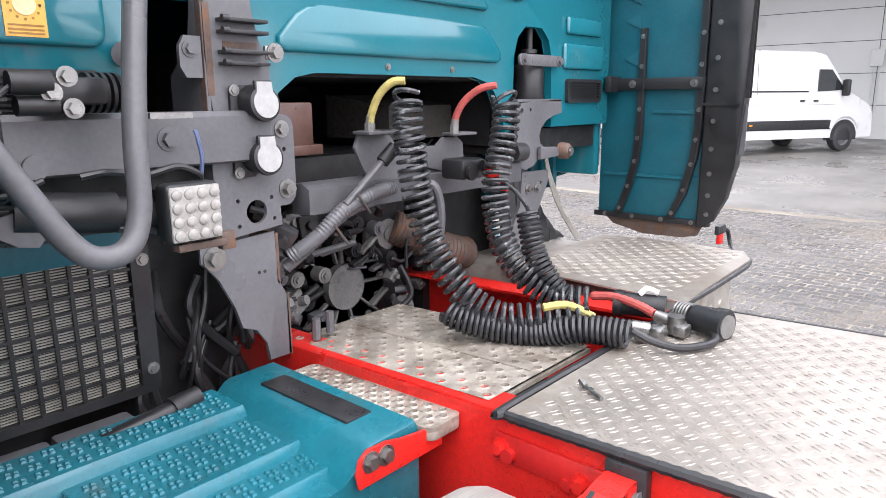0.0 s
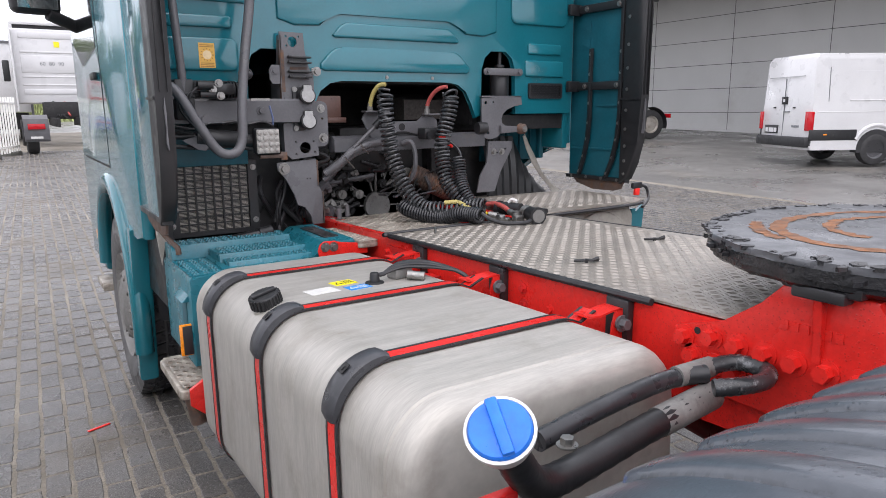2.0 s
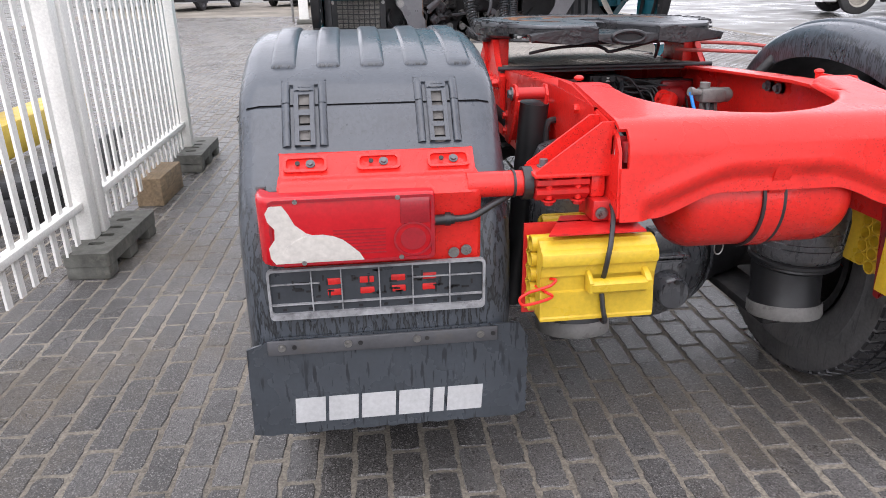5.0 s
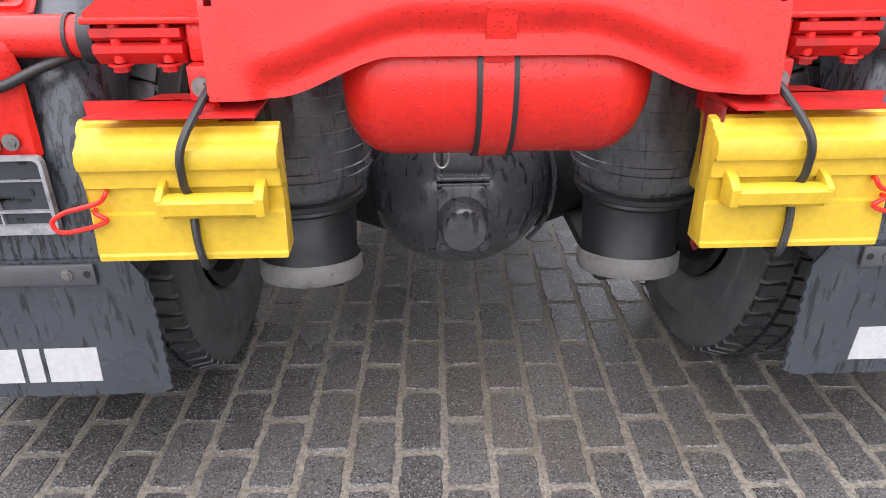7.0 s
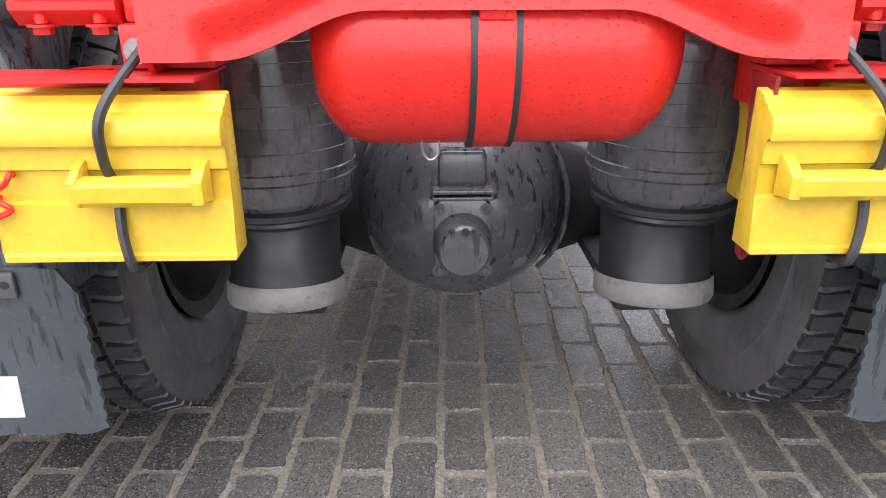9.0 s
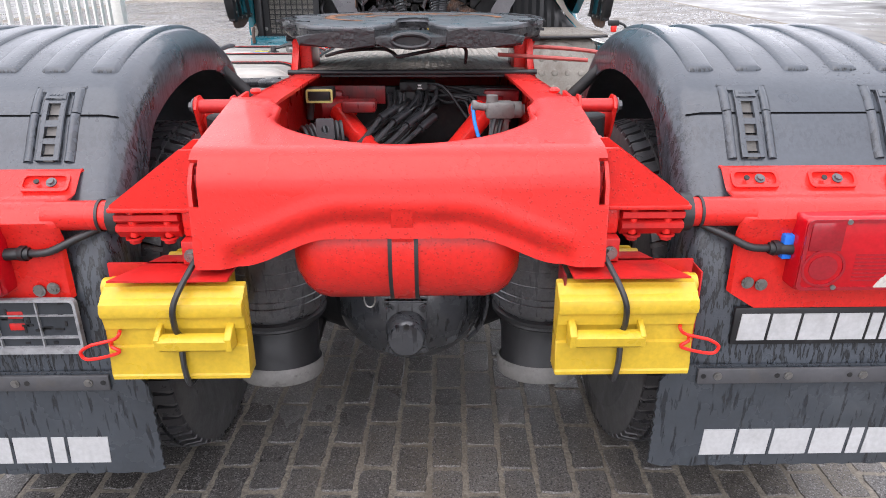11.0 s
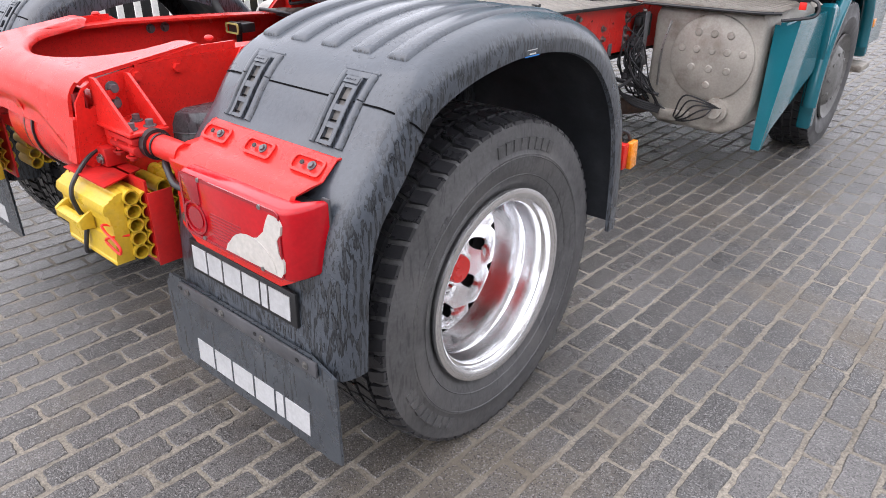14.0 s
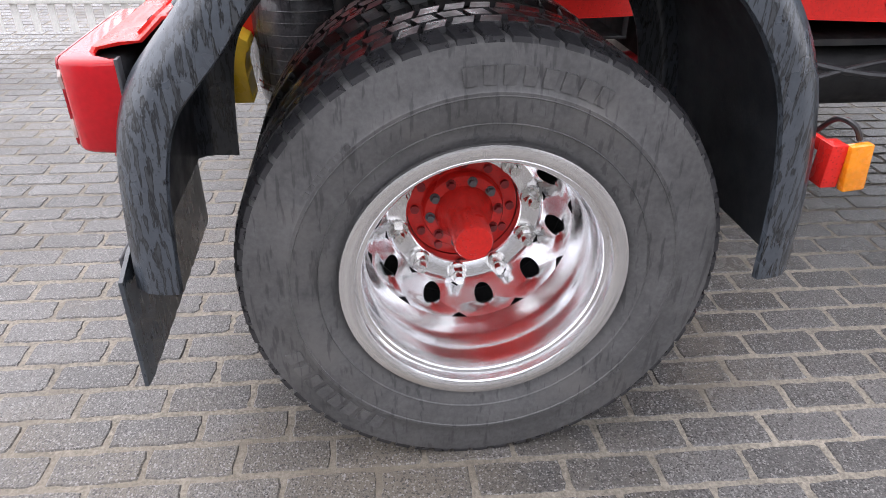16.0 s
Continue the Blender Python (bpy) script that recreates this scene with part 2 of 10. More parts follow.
GREY_DARK = pbr("dark_grey_beam_paint", (0.070, 0.071, 0.077), 0.45, var=0.2, scale=8, dirt=(0.085, 0.078, 0.070), dirt_scale=12, dirt_cover=0.43, bump=0.08)
LED_LENS = pbr("hazy_lamp_lens", (0.30, 0.29, 0.27), 0.3, var=0.15, scale=60, dirt=(0.30, 0.28, 0.25), dirt_scale=40, dirt_cover=0.42)
TREAD_BAR = pbr("worn_tread_bars", (0.345, 0.318, 0.286), 0.40, 0.3, var=0.2, scale=5, dirt=(0.27, 0.24, 0.205), dirt_scale=6, dirt_cover=0.46)
LENS_WHITE = pbr("clear_lamp_lens", (0.56, 0.53, 0.49), 0.2, var=0.06, scale=50, coat=0.7, rough_var=0.05)
WHITE = pbr("white_paint", (0.60, 0.60, 0.605), 0.35, var=0.03, scale=2, coat=0.3, dirt=(0.62, 0.61, 0.58), dirt_scale=2, dirt_cover=0.36)
WHITE_MARK = pbr("weathered_white_print", (0.47, 0.475, 0.48), 0.5, var=0.08, scale=14, dirt=(0.42, 0.42, 0.41), dirt_scale=30, dirt_cover=0.38)
BUCKLE = pbr("slate_plastic", (0.040, 0.042, 0.048), 0.40, var=0.18, scale=14, dirt=(0.11, 0.11, 0.115), dirt_scale=16, dirt_cover=0.40, bump=0.05)
WHITE_CLEAN = pbr("white_plastic", (0.62, 0.62, 0.60), 0.4, var=0.04, scale=20)
FENCE_WHITE = pbr("white_fence_paint", (0.80, 0.79, 0.75), 0.45, var=0.06, scale=5, dirt=(0.58, 0.56, 0.50), dirt_scale=6, dirt_cover=0.38)
BLUE_CAP = pbr("blue_cap_plastic", (0.008, 0.16, 0.68), 0.4, var=0.1, scale=20)
BLUE_CAR = pbr("blue_car_paint", (0.008, 0.02, 0.30), 0.2, var=0.05, coat=0.8)
VAN_GREY = pbr("grey_van_paint", (0.035, 0.037, 0.040), 0.35, var=0.05, coat=0.3)
GLASS_DARK = pbr("dark_window_glass", (0.012, 0.016, 0.018), 0.05, var=0.1, scale=2, coat=1.0, rough_var=0.02)
STICKER = pbr("orange_sticker", (0.72, 0.42, 0.08), 0.5, var=0.06, scale=30)
STICKER_PALE = pbr("pale_sticker_print", (0.80, 0.62, 0.36), 0.5, var=0.06, scale=30)
STICKER_DARK = pbr("dark_sticker_print", (0.34, 0.16, 0.03), 0.5, var=0.06, scale=30)
LABEL_YELLOW = pbr("yellow_label", (0.86, 0.74, 0.01), 0.4, var=0.05)
LABEL_BLUE = pbr("blue_label", (0.01, 0.22, 0.66), 0.4, var=0.05)
GREASE = pbr("greasy_steel", (0.100, 0.104, 0.112), 0.34, 0.2, var=0.3, scale=9, dirt=(0.17, 0.175, 0.185), dirt_scale=5, dirt_cover=0.46, bump=0.12)
GREASE_BLACK = pbr("black_caked_grease", (0.022, 0.022, 0.024), 0.34, var=0.35, scale=14, dirt=(0.055, 0.054, 0.053), dirt_scale=18, dirt_cover=0.44, bump=0.7, bump_scale=70)
RUST = pbr("rust_patch", (0.21, 0.085, 0.032), 0.7, var=0.4, scale=30, dirt=(0.09, 0.06, 0.045), dirt_scale=22, dirt_cover=0.48, bump=0.2)
WALL = pbr("grey_wall_panel", (0.54, 0.54, 0.53), 0.55, var=0.05, scale=0.5, dirt=(0.42, 0.41, 0.395), dirt_scale=0.4, dirt_cover=0.42)
JOINT_DARK = pbr("panel_joint", (0.10, 0.10, 0.10), 0.7)
CANOPY = pbr("canopy_sheet", (0.16, 0.165, 0.17), 0.6, var=0.2, scale=1.5)
PAVER = pbr("wet_concrete_paver", (0.094, 0.090, 0.087), 0.30, var=0.38, scale=0.8, fine=0.40, fine_scale=170, island=0.24, rough_var=0.22, dirt=(0.132, 0.112, 0.087), dirt_scale=1.1, dirt_cover=0.50, bump=0.8, bump_scale=190, speck=0.8, ground=True)
SAND = pbr("joint_sand", (0.212, 0.190, 0.157), 0.92, var=0.42, scale=0.9, fine=0.40, fine_scale=120, dirt=(0.135, 0.114, 0.088), dirt_scale=1.1, dirt_cover=0.50, bump=0.5, bump_scale=150, ground=True)
APRON = pbr("wet_asphalt", (0.155, 0.150, 0.142), 0.36, var=0.22, scale=0.5, fine=0.15, rough_var=0.2, dirt=(0.22, 0.20, 0.175), dirt_scale=0.35, dirt_cover=0.46, bump=0.1)
RUBBER_BLOCK = pbr("recycled_rubber_block", (0.105, 0.105, 0.092), 0.75, var=0.3, scale=12, dirt=(0.17, 0.165, 0.14), dirt_scale=16, dirt_cover=0.45, bump=0.4, bump_scale=60)
WOOD = pbr("weathered_timber", (0.23, 0.165, 0.10), 0.8, var=0.3, scale=5, stretch=(14, 2, 14), dirt=(0.10, 0.085, 0.06), dirt_scale=9, dirt_cover=0.46, bump=0.3)
LEAF = pbr("tree_leaves", (0.125, 0.160, 0.090), 0.6, var=0.45, scale=0.6, island=0.45)
GRASS = pbr("verge_grass", (0.20, 0.23, 0.09), 0.8, var=0.4, scale=1.2, island=0.4)
BARK = pbr("bark", (0.08, 0.065, 0.05), 0.85, var=0.3, scale=4)
SIGN_RED = pbr("sign_red", (0.62, 0.02, 0.02), 0.4)
SIGN_GREY = pbr("sign_back_grey", (0.20, 0.21, 0.22), 0.5)
YELLOW_PLATE = pbr("yellow_plate", (0.80, 0.58, 0.03), 0.4)
LAMP_WHITE = bpy.data.materials.new("strip_light_tube")
LAMP_WHITE.use_nodes = True
LAMP_WHITE.node_tree.nodes["Principled BSDF"].inputs["Emission Color"].default_value = (1, 0.98, 0.95, 1)
LAMP_WHITE.node_tree.nodes["Principled BSDF"].inputs["Emission Strength"].default_value = 1.6
MIRROR = pbr("mirror_glass", (0.8, 0.82, 0.83), 0.03, 1.0, var=0.02, rough_var=0.01)

# ---- shapes: each returns (points, faces) in metres ----


def join(*gs):
    vs, fs = [], []
    for v, f in gs:
        k = len(vs)
        vs += list(v)
        fs += [tuple(i + k for i in q) for q in f]
    return vs, fs


def moved(g, m):
    return [tuple(m @ Vector(p)) for p in g[0]], g[1]


def flip_x(g):
    return [(-p[0], p[1], p[2]) for p in g[0]], [tuple(reversed(q)) for q in g[1]]


def side(g, s):
    return g if s > 0 else flip_x(g)


def from_bm(bm):
    bm.verts.index_update()
    g = [tuple(v.co) for v in bm.verts], [tuple(v.index for v in f.verts) for f in bm.faces]
    bm.free()
    return g


def box(x0, x1, y0, y1, z0, z1, b=0.0, seg=2):
    v = [(x, y, z) for z in (z0, z1) for y in (y0, y1) for x in (x0, x1)]
    f = [(0, 2, 3, 1), (4, 5, 7, 6), (0, 1, 5, 4), (2, 6, 7, 3), (0, 4, 6, 2), (1, 3, 7, 5)]
    if not b:
        return v, f
    bm = bmesh.new()
    vs = [bm.verts.new(p) for p in v]
    for q in f:
        bm.faces.new([vs[i] for i in q])
    bmesh.ops.bevel(bm, geom=bm.edges[:], offset=b, segments=seg, affect="EDGES", profile=0.5)
    return from_bm(bm)


def basis(d):
    d = Vector(d).normalized()
    u = d.cross((0, 0, 1) if abs(d.z) < 0.9 else (1, 0, 0)).normalized()
    return u, d.cross(u), d


def cyl(p, q, r, r2=None, n=16, caps=True):
    p, q = Vector(p), Vector(q)
    u, w, _ = basis(q - p)
    r2 = r if r2 is None else r2
    v, f = [], []
    for c, k in ((p, r), (q, r2)):
        v += [tuple(c + k * (math.cos(2 * math.pi * i / n) * u + math.sin(2 * math.pi * i / n) * w)) for i in range(n)]
    f = [(i, (i + 1) % n, n + (i + 1) % n, n + i) for i in range(n)]
    if caps:
        f += [tuple(reversed(range(n))), tuple(range(n, 2 * n))]
    return v, f


def smooth_path(pts, res=6):
    ps = [Vector(p) for p in pts]
    if len(ps) < 3:
        return ps
    out = []
    for i in range(len(ps) - 1):
        a, b, c, d = ps[max(i - 1, 0)], ps[i], ps[i + 1], ps[min(i + 2, len(ps) - 1)]
        for k in range(res):
            t = k / res
            out.append(0.5 * (2 * b + (c - a) * t + (2 * a - 5 * b + 4 * c - d) * t * t + (3 * b - a - 3 * c + d) * t ** 3))
    return out + [ps[-1]]


def frames_along(ps):
    out, ref = [], None
    for i, p in enumerate(ps):
        d = (ps[min(i + 1, len(ps) - 1)] - ps[max(i - 1, 0)]).normalized()
        if ref is None:
            ref = basis(d)[0]
        u = (ref - d * ref.dot(d)).normalized()
        out.append((p, u, d.cross(u)))
        ref = u
    return out


def tube(pts, r, n=8, res=6, smooth=True, closed_ends=True, ribs=0.0):
    ps = smooth_path(pts, res) if smooth else [Vector(p) for p in pts]
    v, f = [], []
    fr = frames_along(ps)
    for k, (p, u, w) in enumerate(fr):
        rr = r * (1 + ribs * (k % 2))
        v += [tuple(p + rr * (math.cos(2 * math.pi * i / n) * u + math.sin(2 * math.pi * i / n) * w)) for i in range(n)]
    for k in range(len(fr) - 1):
        f += [(k * n + i, k * n + (i + 1) % n, (k + 1) * n + (i + 1) % n, (k + 1) * n + i) for i in range(n)]
    if closed_ends:
        f += [tuple(reversed(range(n))), tuple(range((len(fr) - 1) * n, len(fr) * n))]
    return v, f


def coil(pts, radius, r, turns, step=14, n=6, sag=0.0):
    base = smooth_path(pts, 24)
    fr = frames_along(base)
    lens = [0.0]
    for a, b in zip(base, base[1:]):
        lens.append(lens[-1] + (b - a).length)
    out = []
    for k in range(int(turns * step) + 1):
        s = lens[-1] * k / (turns * step)
        j = max(1, min(len(lens) - 1, int(np.searchsorted(lens, s))))
        t = (s - lens[j - 1]) / max(1e-9, lens[j] - lens[j - 1])
        p = fr[j - 1][0].lerp(fr[j][0], t)
        a = 2 * math.pi * k / step
        out.append(p + radius * (math.cos(a) * fr[j][1] + math.sin(a) * fr[j][2]))
    return tube(out, r, n, smooth=False)


def to3(a, b, ax, c):
    return {"x": (c, a, b), "y": (a, c, b), "z": (a, b, c)}[ax]


def prism(poly, ax, a, b, bev=0.0, seg=2):
    n = len(poly)
    v = [to3(p, q, ax, c) for c in (a, b) for p, q in poly]
    f = [tuple(range(n)), tuple(range(2 * n - 1, n - 1, -1))] + [(i, n + i, n + (i + 1) % n, (i + 1) % n) for i in range(n)]
    if not bev:
        return v, f
    bm = bmesh.new()
    vs = [bm.verts.new(p) for p in v]
    for q in f:
        bm.faces.new([vs[i] for i in q])
    bm.faces.ensure_lookup_table()
    rim = [e for e in bm.edges if any(len(k.verts) == n and k in (bm.faces[0], bm.faces[1]) for k in e.link_faces)]
    bmesh.ops.bevel(bm, geom=rim, offset=bev, segments=seg, affect="EDGES", profile=0.5)
    return from_bm(bm)


def circle(cx, cy, r, n=14, r2=None):
    return [(cx + r * math.cos(2 * math.pi * i / n), cy + (r2 or r) * math.sin(2 * math.pi * i / n)) for i in range(n)]


def plate(poly, holes, ax, a, b):
    """A flat plate from a to b along an axis, with holes cut right through it."""
    bm = bmesh.new()
    loops = []
    for ring in (poly, *holes):
        vs = [bm.verts.new(to3(p, q, ax, a)) for p, q in ring]
        loops += [bm.edges.new((vs[i], vs[(i + 1) % len(vs)])) for i in range(len(vs))]
    bmesh.ops.triangle_fill(bm, use_beauty=True, use_dissolve=False, edges=loops)
    off = to3(0, 0, ax, b - a)
    ex = bmesh.ops.extrude_face_region(bm, geom=bm.faces[:], use_keep_orig=True)
    for v in ex["geom"]:
        if isinstance(v, bmesh.types.BMVert):
            v.co += Vector(off)
    return from_bm(bm)


def rrect(x0, x1, z0, z1, r, n=4):
    out = []
    for cx, cz, a in ((x1 - r, z1 - r, 0), (x0 + r, z1 - r, 90), (x0 + r, z0 + r, 180), (x1 - r, z0 + r, 270)):
        out += [(cx + r * math.cos(radians(a + 90 * i / n)), cz + r * math.sin(radians(a + 90 * i / n))) for i in range(n + 1)]
    return out


def lathe(prof, c, ax="x", n=48, s=1):
    """prof: (along, radius) pairs, turned round an axis through c."""
    v, f = [], []
    for a, r in prof:
        for i in range(n):
            p, q = r * math.cos(2 * math.pi * i / n), r * math.sin(2 * math.pi * i / n)
            d = to3(p, q, ax, a * s)
            v.append((c[0] + d[0], c[1] + d[1], c[2] + d[2]))
    for k in range(len(prof) - 1):
        f += [(k * n + i, k * n + (i + 1) % n, (k + 1) * n + (i + 1) % n, (k + 1) * n + i) for i in range(n)]
    return v, f


def ball(c, rx, ry=None, rz=None, n=16, m=10):
    ry, rz = ry or rx, rz or rx
    v, f = [], []
    for j in range(m + 1):
        t = math.pi * j / m
        for i in range(n):
            a = 2 * math.pi * i / n
            v.append((c[0] + rx * math.sin(t) * math.cos(a), c[1] + ry * math.sin(t) * math.sin(a), c[2] + rz * math.cos(t)))
    for j in range(m):
        f += [(j * n + i, (j + 1) * n + i, (j + 1) * n + (i + 1) % n, j * n + (i + 1) % n) for i in range(n)]
    return v, f


def bolt(p, d, r=0.011, h=0.012, washer=True):
    """A hexagon head with a washer at p, pointing along d."""
    p, d = Vector(p), Vector(d).normalized()
    g = cyl(p, p + d * h, r, r * 0.96, 6)
    return join(cyl(p, p + d * 0.003, r * 1.5, n=14), g) if washer else g


def bolts(ps, d, r=0.011, h=0.012):
    return join(*[bolt(p, d, r, h) for p in ps])


def bolt_set(ps, d, r=0.011, h=0.012):
    return [bolt(p, d, r, h) for p in ps]


def grid_sheet(rows):
    """A skin through rows of points, all of one length."""
    n = len(rows[0])
    v = [tuple(p) for r in rows for p in r]
    f = [(k * n + i, k * n + i + 1, (k + 1) * n + i + 1, (k + 1) * n + i) for k in range(len(rows) - 1) for i in range(n - 1)]
    return v, f


def perforated(x0, x1, y0, y1, z, nx, ny, r, thick=0.004, lip=0.003, stagger=True):
    """A plate with rows of collared round holes that go right through."""
    v, f = [], []
    dx, dy = (x1 - x0) / nx, (y1 - y0) / ny
    for i in range(nx):
        for j in range(ny):
            a, b = x0 + i * dx, y0 + j * dy
            k = len(v)
            cx, cy = a + dx / 2, b + dy / 2
            rim = [(a, b), (cx, b), (a + dx, b), (a + dx, cy), (a + dx, b + dy), (cx, b + dy), (a, b + dy), (a, cy)]
            v += [(p, q, z) for p, q in rim]
            if stagger and (i + j) % 2:
                f.append(tuple(range(k, k + 8)))
                continue
            ang = [math.radians(225 + 45 * t) for t in range(8)]
            v += [(cx + 1.45 * r * math.cos(t), cy + 1.45 * r * math.sin(t), z) for t in ang]
            v += [(cx + r * math.cos(t), cy + r * math.sin(t), z + lip) for t in ang]
            v += [(cx + r * 0.9 * math.cos(t), cy + r * 0.9 * math.sin(t), z - thick * 2) for t in ang]
            for t in range(8):
                u = (t + 1) % 8
                for o in (0, 8, 16):
                    f.append((k + o + t, k + o + u, k + o + 8 + u, k + o + 8 + t))
    return v, f


def part(name, g, material, parent=None, label="", angle=38, recalc=True, kind=""):
    """Links points and faces as ONE mesh object, under a thing or a part where one is given."""
    me = bpy.data.meshes.new(name)
    me.from_pydata([tuple(p) for p in g[0]], [], g[1])
    bm = bmesh.new()
    bm.from_mesh(me)
    bmesh.ops.remove_doubles(bm, verts=bm.verts[:], dist=1e-5)
    if recalc:
        bmesh.ops.recalc_face_normals(bm, faces=bm.faces[:])
    lim = radians(angle)
    for q in bm.faces:
        q.smooth = True
    for e in bm.edges:
        e.smooth = len(e.link_faces) == 2 and e.calc_face_angle(0) < lim
    bm.to_mesh(me)
    bm.free()
    me.materials.append(material)
    ob = new(name, me)
    if parent is not None:
        ob.parent = parent
        if parent.data is None:
            ob.location = -parent.location
    if label:
        ob["label"] = label
    if kind:
        ob["kind"] = kind
    return ob


def each(name, gs, material, parent=None, label="", **more):
    """One part for each of the given shapes."""
    return [part(name, g, material, parent, label, **more) for g in gs]


def raw_mesh(name, v, f, material):
    me = bpy.data.meshes.new(name)
    me.from_pydata(v, [], f)
    me.materials.append(material)
    return me


def thing(name, at, label, category, group=""):
    e = new(name)
    e.location = at
    e.empty_display_size = 0.2
    return tagged(e, label, category, group)


def ground_z(x, y):
    """The yard lies flat round the truck and rises gently ahead of it and towards the building."""
    return 0.018 * max(0.0, min(x, 40.0) - 5.0) + 0.02 * max(0.0, min(y, 60.0) - 4.5)


def marks(x0, x1, z0, z1, y, n, ax="y", thick=0.002, slant=0.0, gap=0.18):
    """A row of plain blocks of the size of letters."""
    w = (x1 - x0) / n
    out = []
    for i in range(n):
        a, b = x0 + i * w, x0 + (i + 1 - gap) * w
        out.append(prism([(a, z0), (b, z0), (b + slant, z1), (a + slant, z1)], ax, y, y + thick))
    return join(*out)

# ---- ground ----
def ground_sheet(xs, ys, drop):
    rows = [[(x, y, ground_z(x, y) - drop) for x in xs] for y in ys]
    return grid_sheet(rows)


spread = [-900, -300, -120, -60, -30, -20, -12, -6, 0, 5, 8, 12, 18, 25, 40, 60, 120, 300, 900]
along = [-900, -300, -60, -20, -8, 0, 4.5, 8, 14, 20, 30, 40, 50, 60, 90, 150, 300, 900]
tagged(part("ground", ground_sheet(spread, along, 0.035), APRON), "wet grey asphalt yard reaching to the horizon", "ground", kind="structure")
bed = tagged(part("pavement", ground_sheet([-11, -6, -2, 2, 5, 8.6], [-7, 0, 4.5, 8, 14, 20, 28, 36], 0.0032), SAND), "block paving bed with pale sand in the joints", "pavement", kind="structure")

# ---- the tractor truck ----
truck = thing("tractor_truck", (0, 0, 0), "teal tractor truck with a red chassis standing on wet paving", "truck")

# wheels
def tyre_shape(w0, w1, s, cx=0.0, cy=0.0, cz=0.475):
    w, m = (w1 - w0), (w0 + w1) / 2
    h = w / 2
    half = [(h * 0.74, 0.292), (h * 0.80, 0.300), (h * 0.90, 0.325), (h * 0.985, 0.372), (h * 1.0, 0.405), (h * 0.985, 0.408), (h * 0.97, 0.440),
            (h * 0.945, 0.470), (h * 0.925, 0.488), (h * 0.86, 0.496), (h * 0.70, 0.498), (h * 0.30, 0.500), (0, 0.500)]
    prof = [(m + a, r) for a, r in half] + [(m - a, r) for a, r in reversed(half[:-1])]
    return lathe(prof, (cx, cy, cz), "x", 80, s)


def tread_shape(w0, w1, s, cy=0.0, cz=0.475, count=64):
    w, m = (w1 - w0), (w0 + w1) / 2
    rows = [(-0.465, -0.30), (-0.275, -0.105), (-0.08, 0.08), (0.105, 0.275), (0.30, 0.465)]
    out = []
    for k, (a, b) in enumerate(rows):
        for i in range(count):
            t0 = 2 * math.pi * (i + 0.5 * (k % 2)) / count
            t1 = t0 + 2 * math.pi / count * (0.78 if k in (0, 4) else 0.86)
            sk = 0.02 if k % 2 else -0.02
            v = []
            for r, inset in ((0.494, 0.0), (0.5105, 0.0025)):
                for x, t in ((a * w + inset, t0 + inset * 2), (b * w - inset, t0 + sk + inset * 2), (b * w - inset, t1 + sk - inset * 2), (a * w + inset, t1 - inset * 2)):
                    rr = r - (0.012 if abs(x) > 0.44 * w else 0)
                    v.append((s * (m + x), cy + rr * math.cos(t), cz + rr * math.sin(t)))
            out.append((v, [(4, 5, 6, 7), (0, 1, 5, 4), (1, 2, 6, 5), (2, 3, 7, 6), (3, 0, 4, 7)]))
    return join(*out)


def sidewall_marks(x, s, cy, cz):
    """Raised plain blocks where the maker's writing stands, and thin rings."""
    out = []
    for a0, a1, n, r0, r1 in ((62, 100, 8, 0.418, 0.452), (200, 240, 8, 0.418, 0.452), (300, 322, 9, 0.405, 0.416), (130, 150, 7, 0.405, 0.416)):
        for i in range(n):
            b0, b1 = radians(a0 + (a1 - a0) * i / n), radians(a0 + (a1 - a0) * (i + 0.66) / n)
            q = [(r0, b0), (r1, b0), (r1, b1), (r0, b1)]
            v = [(s * (x + k), cy + r * math.cos(b), cz + r * math.sin(b)) for k in (-0.006, 0.0035) for r, b in q]
            out.append((v, [(4, 5, 6, 7), (0, 1, 5, 4), (1, 2, 6, 5), (2, 3, 7, 6), (3, 0, 4, 7)]))
    return out


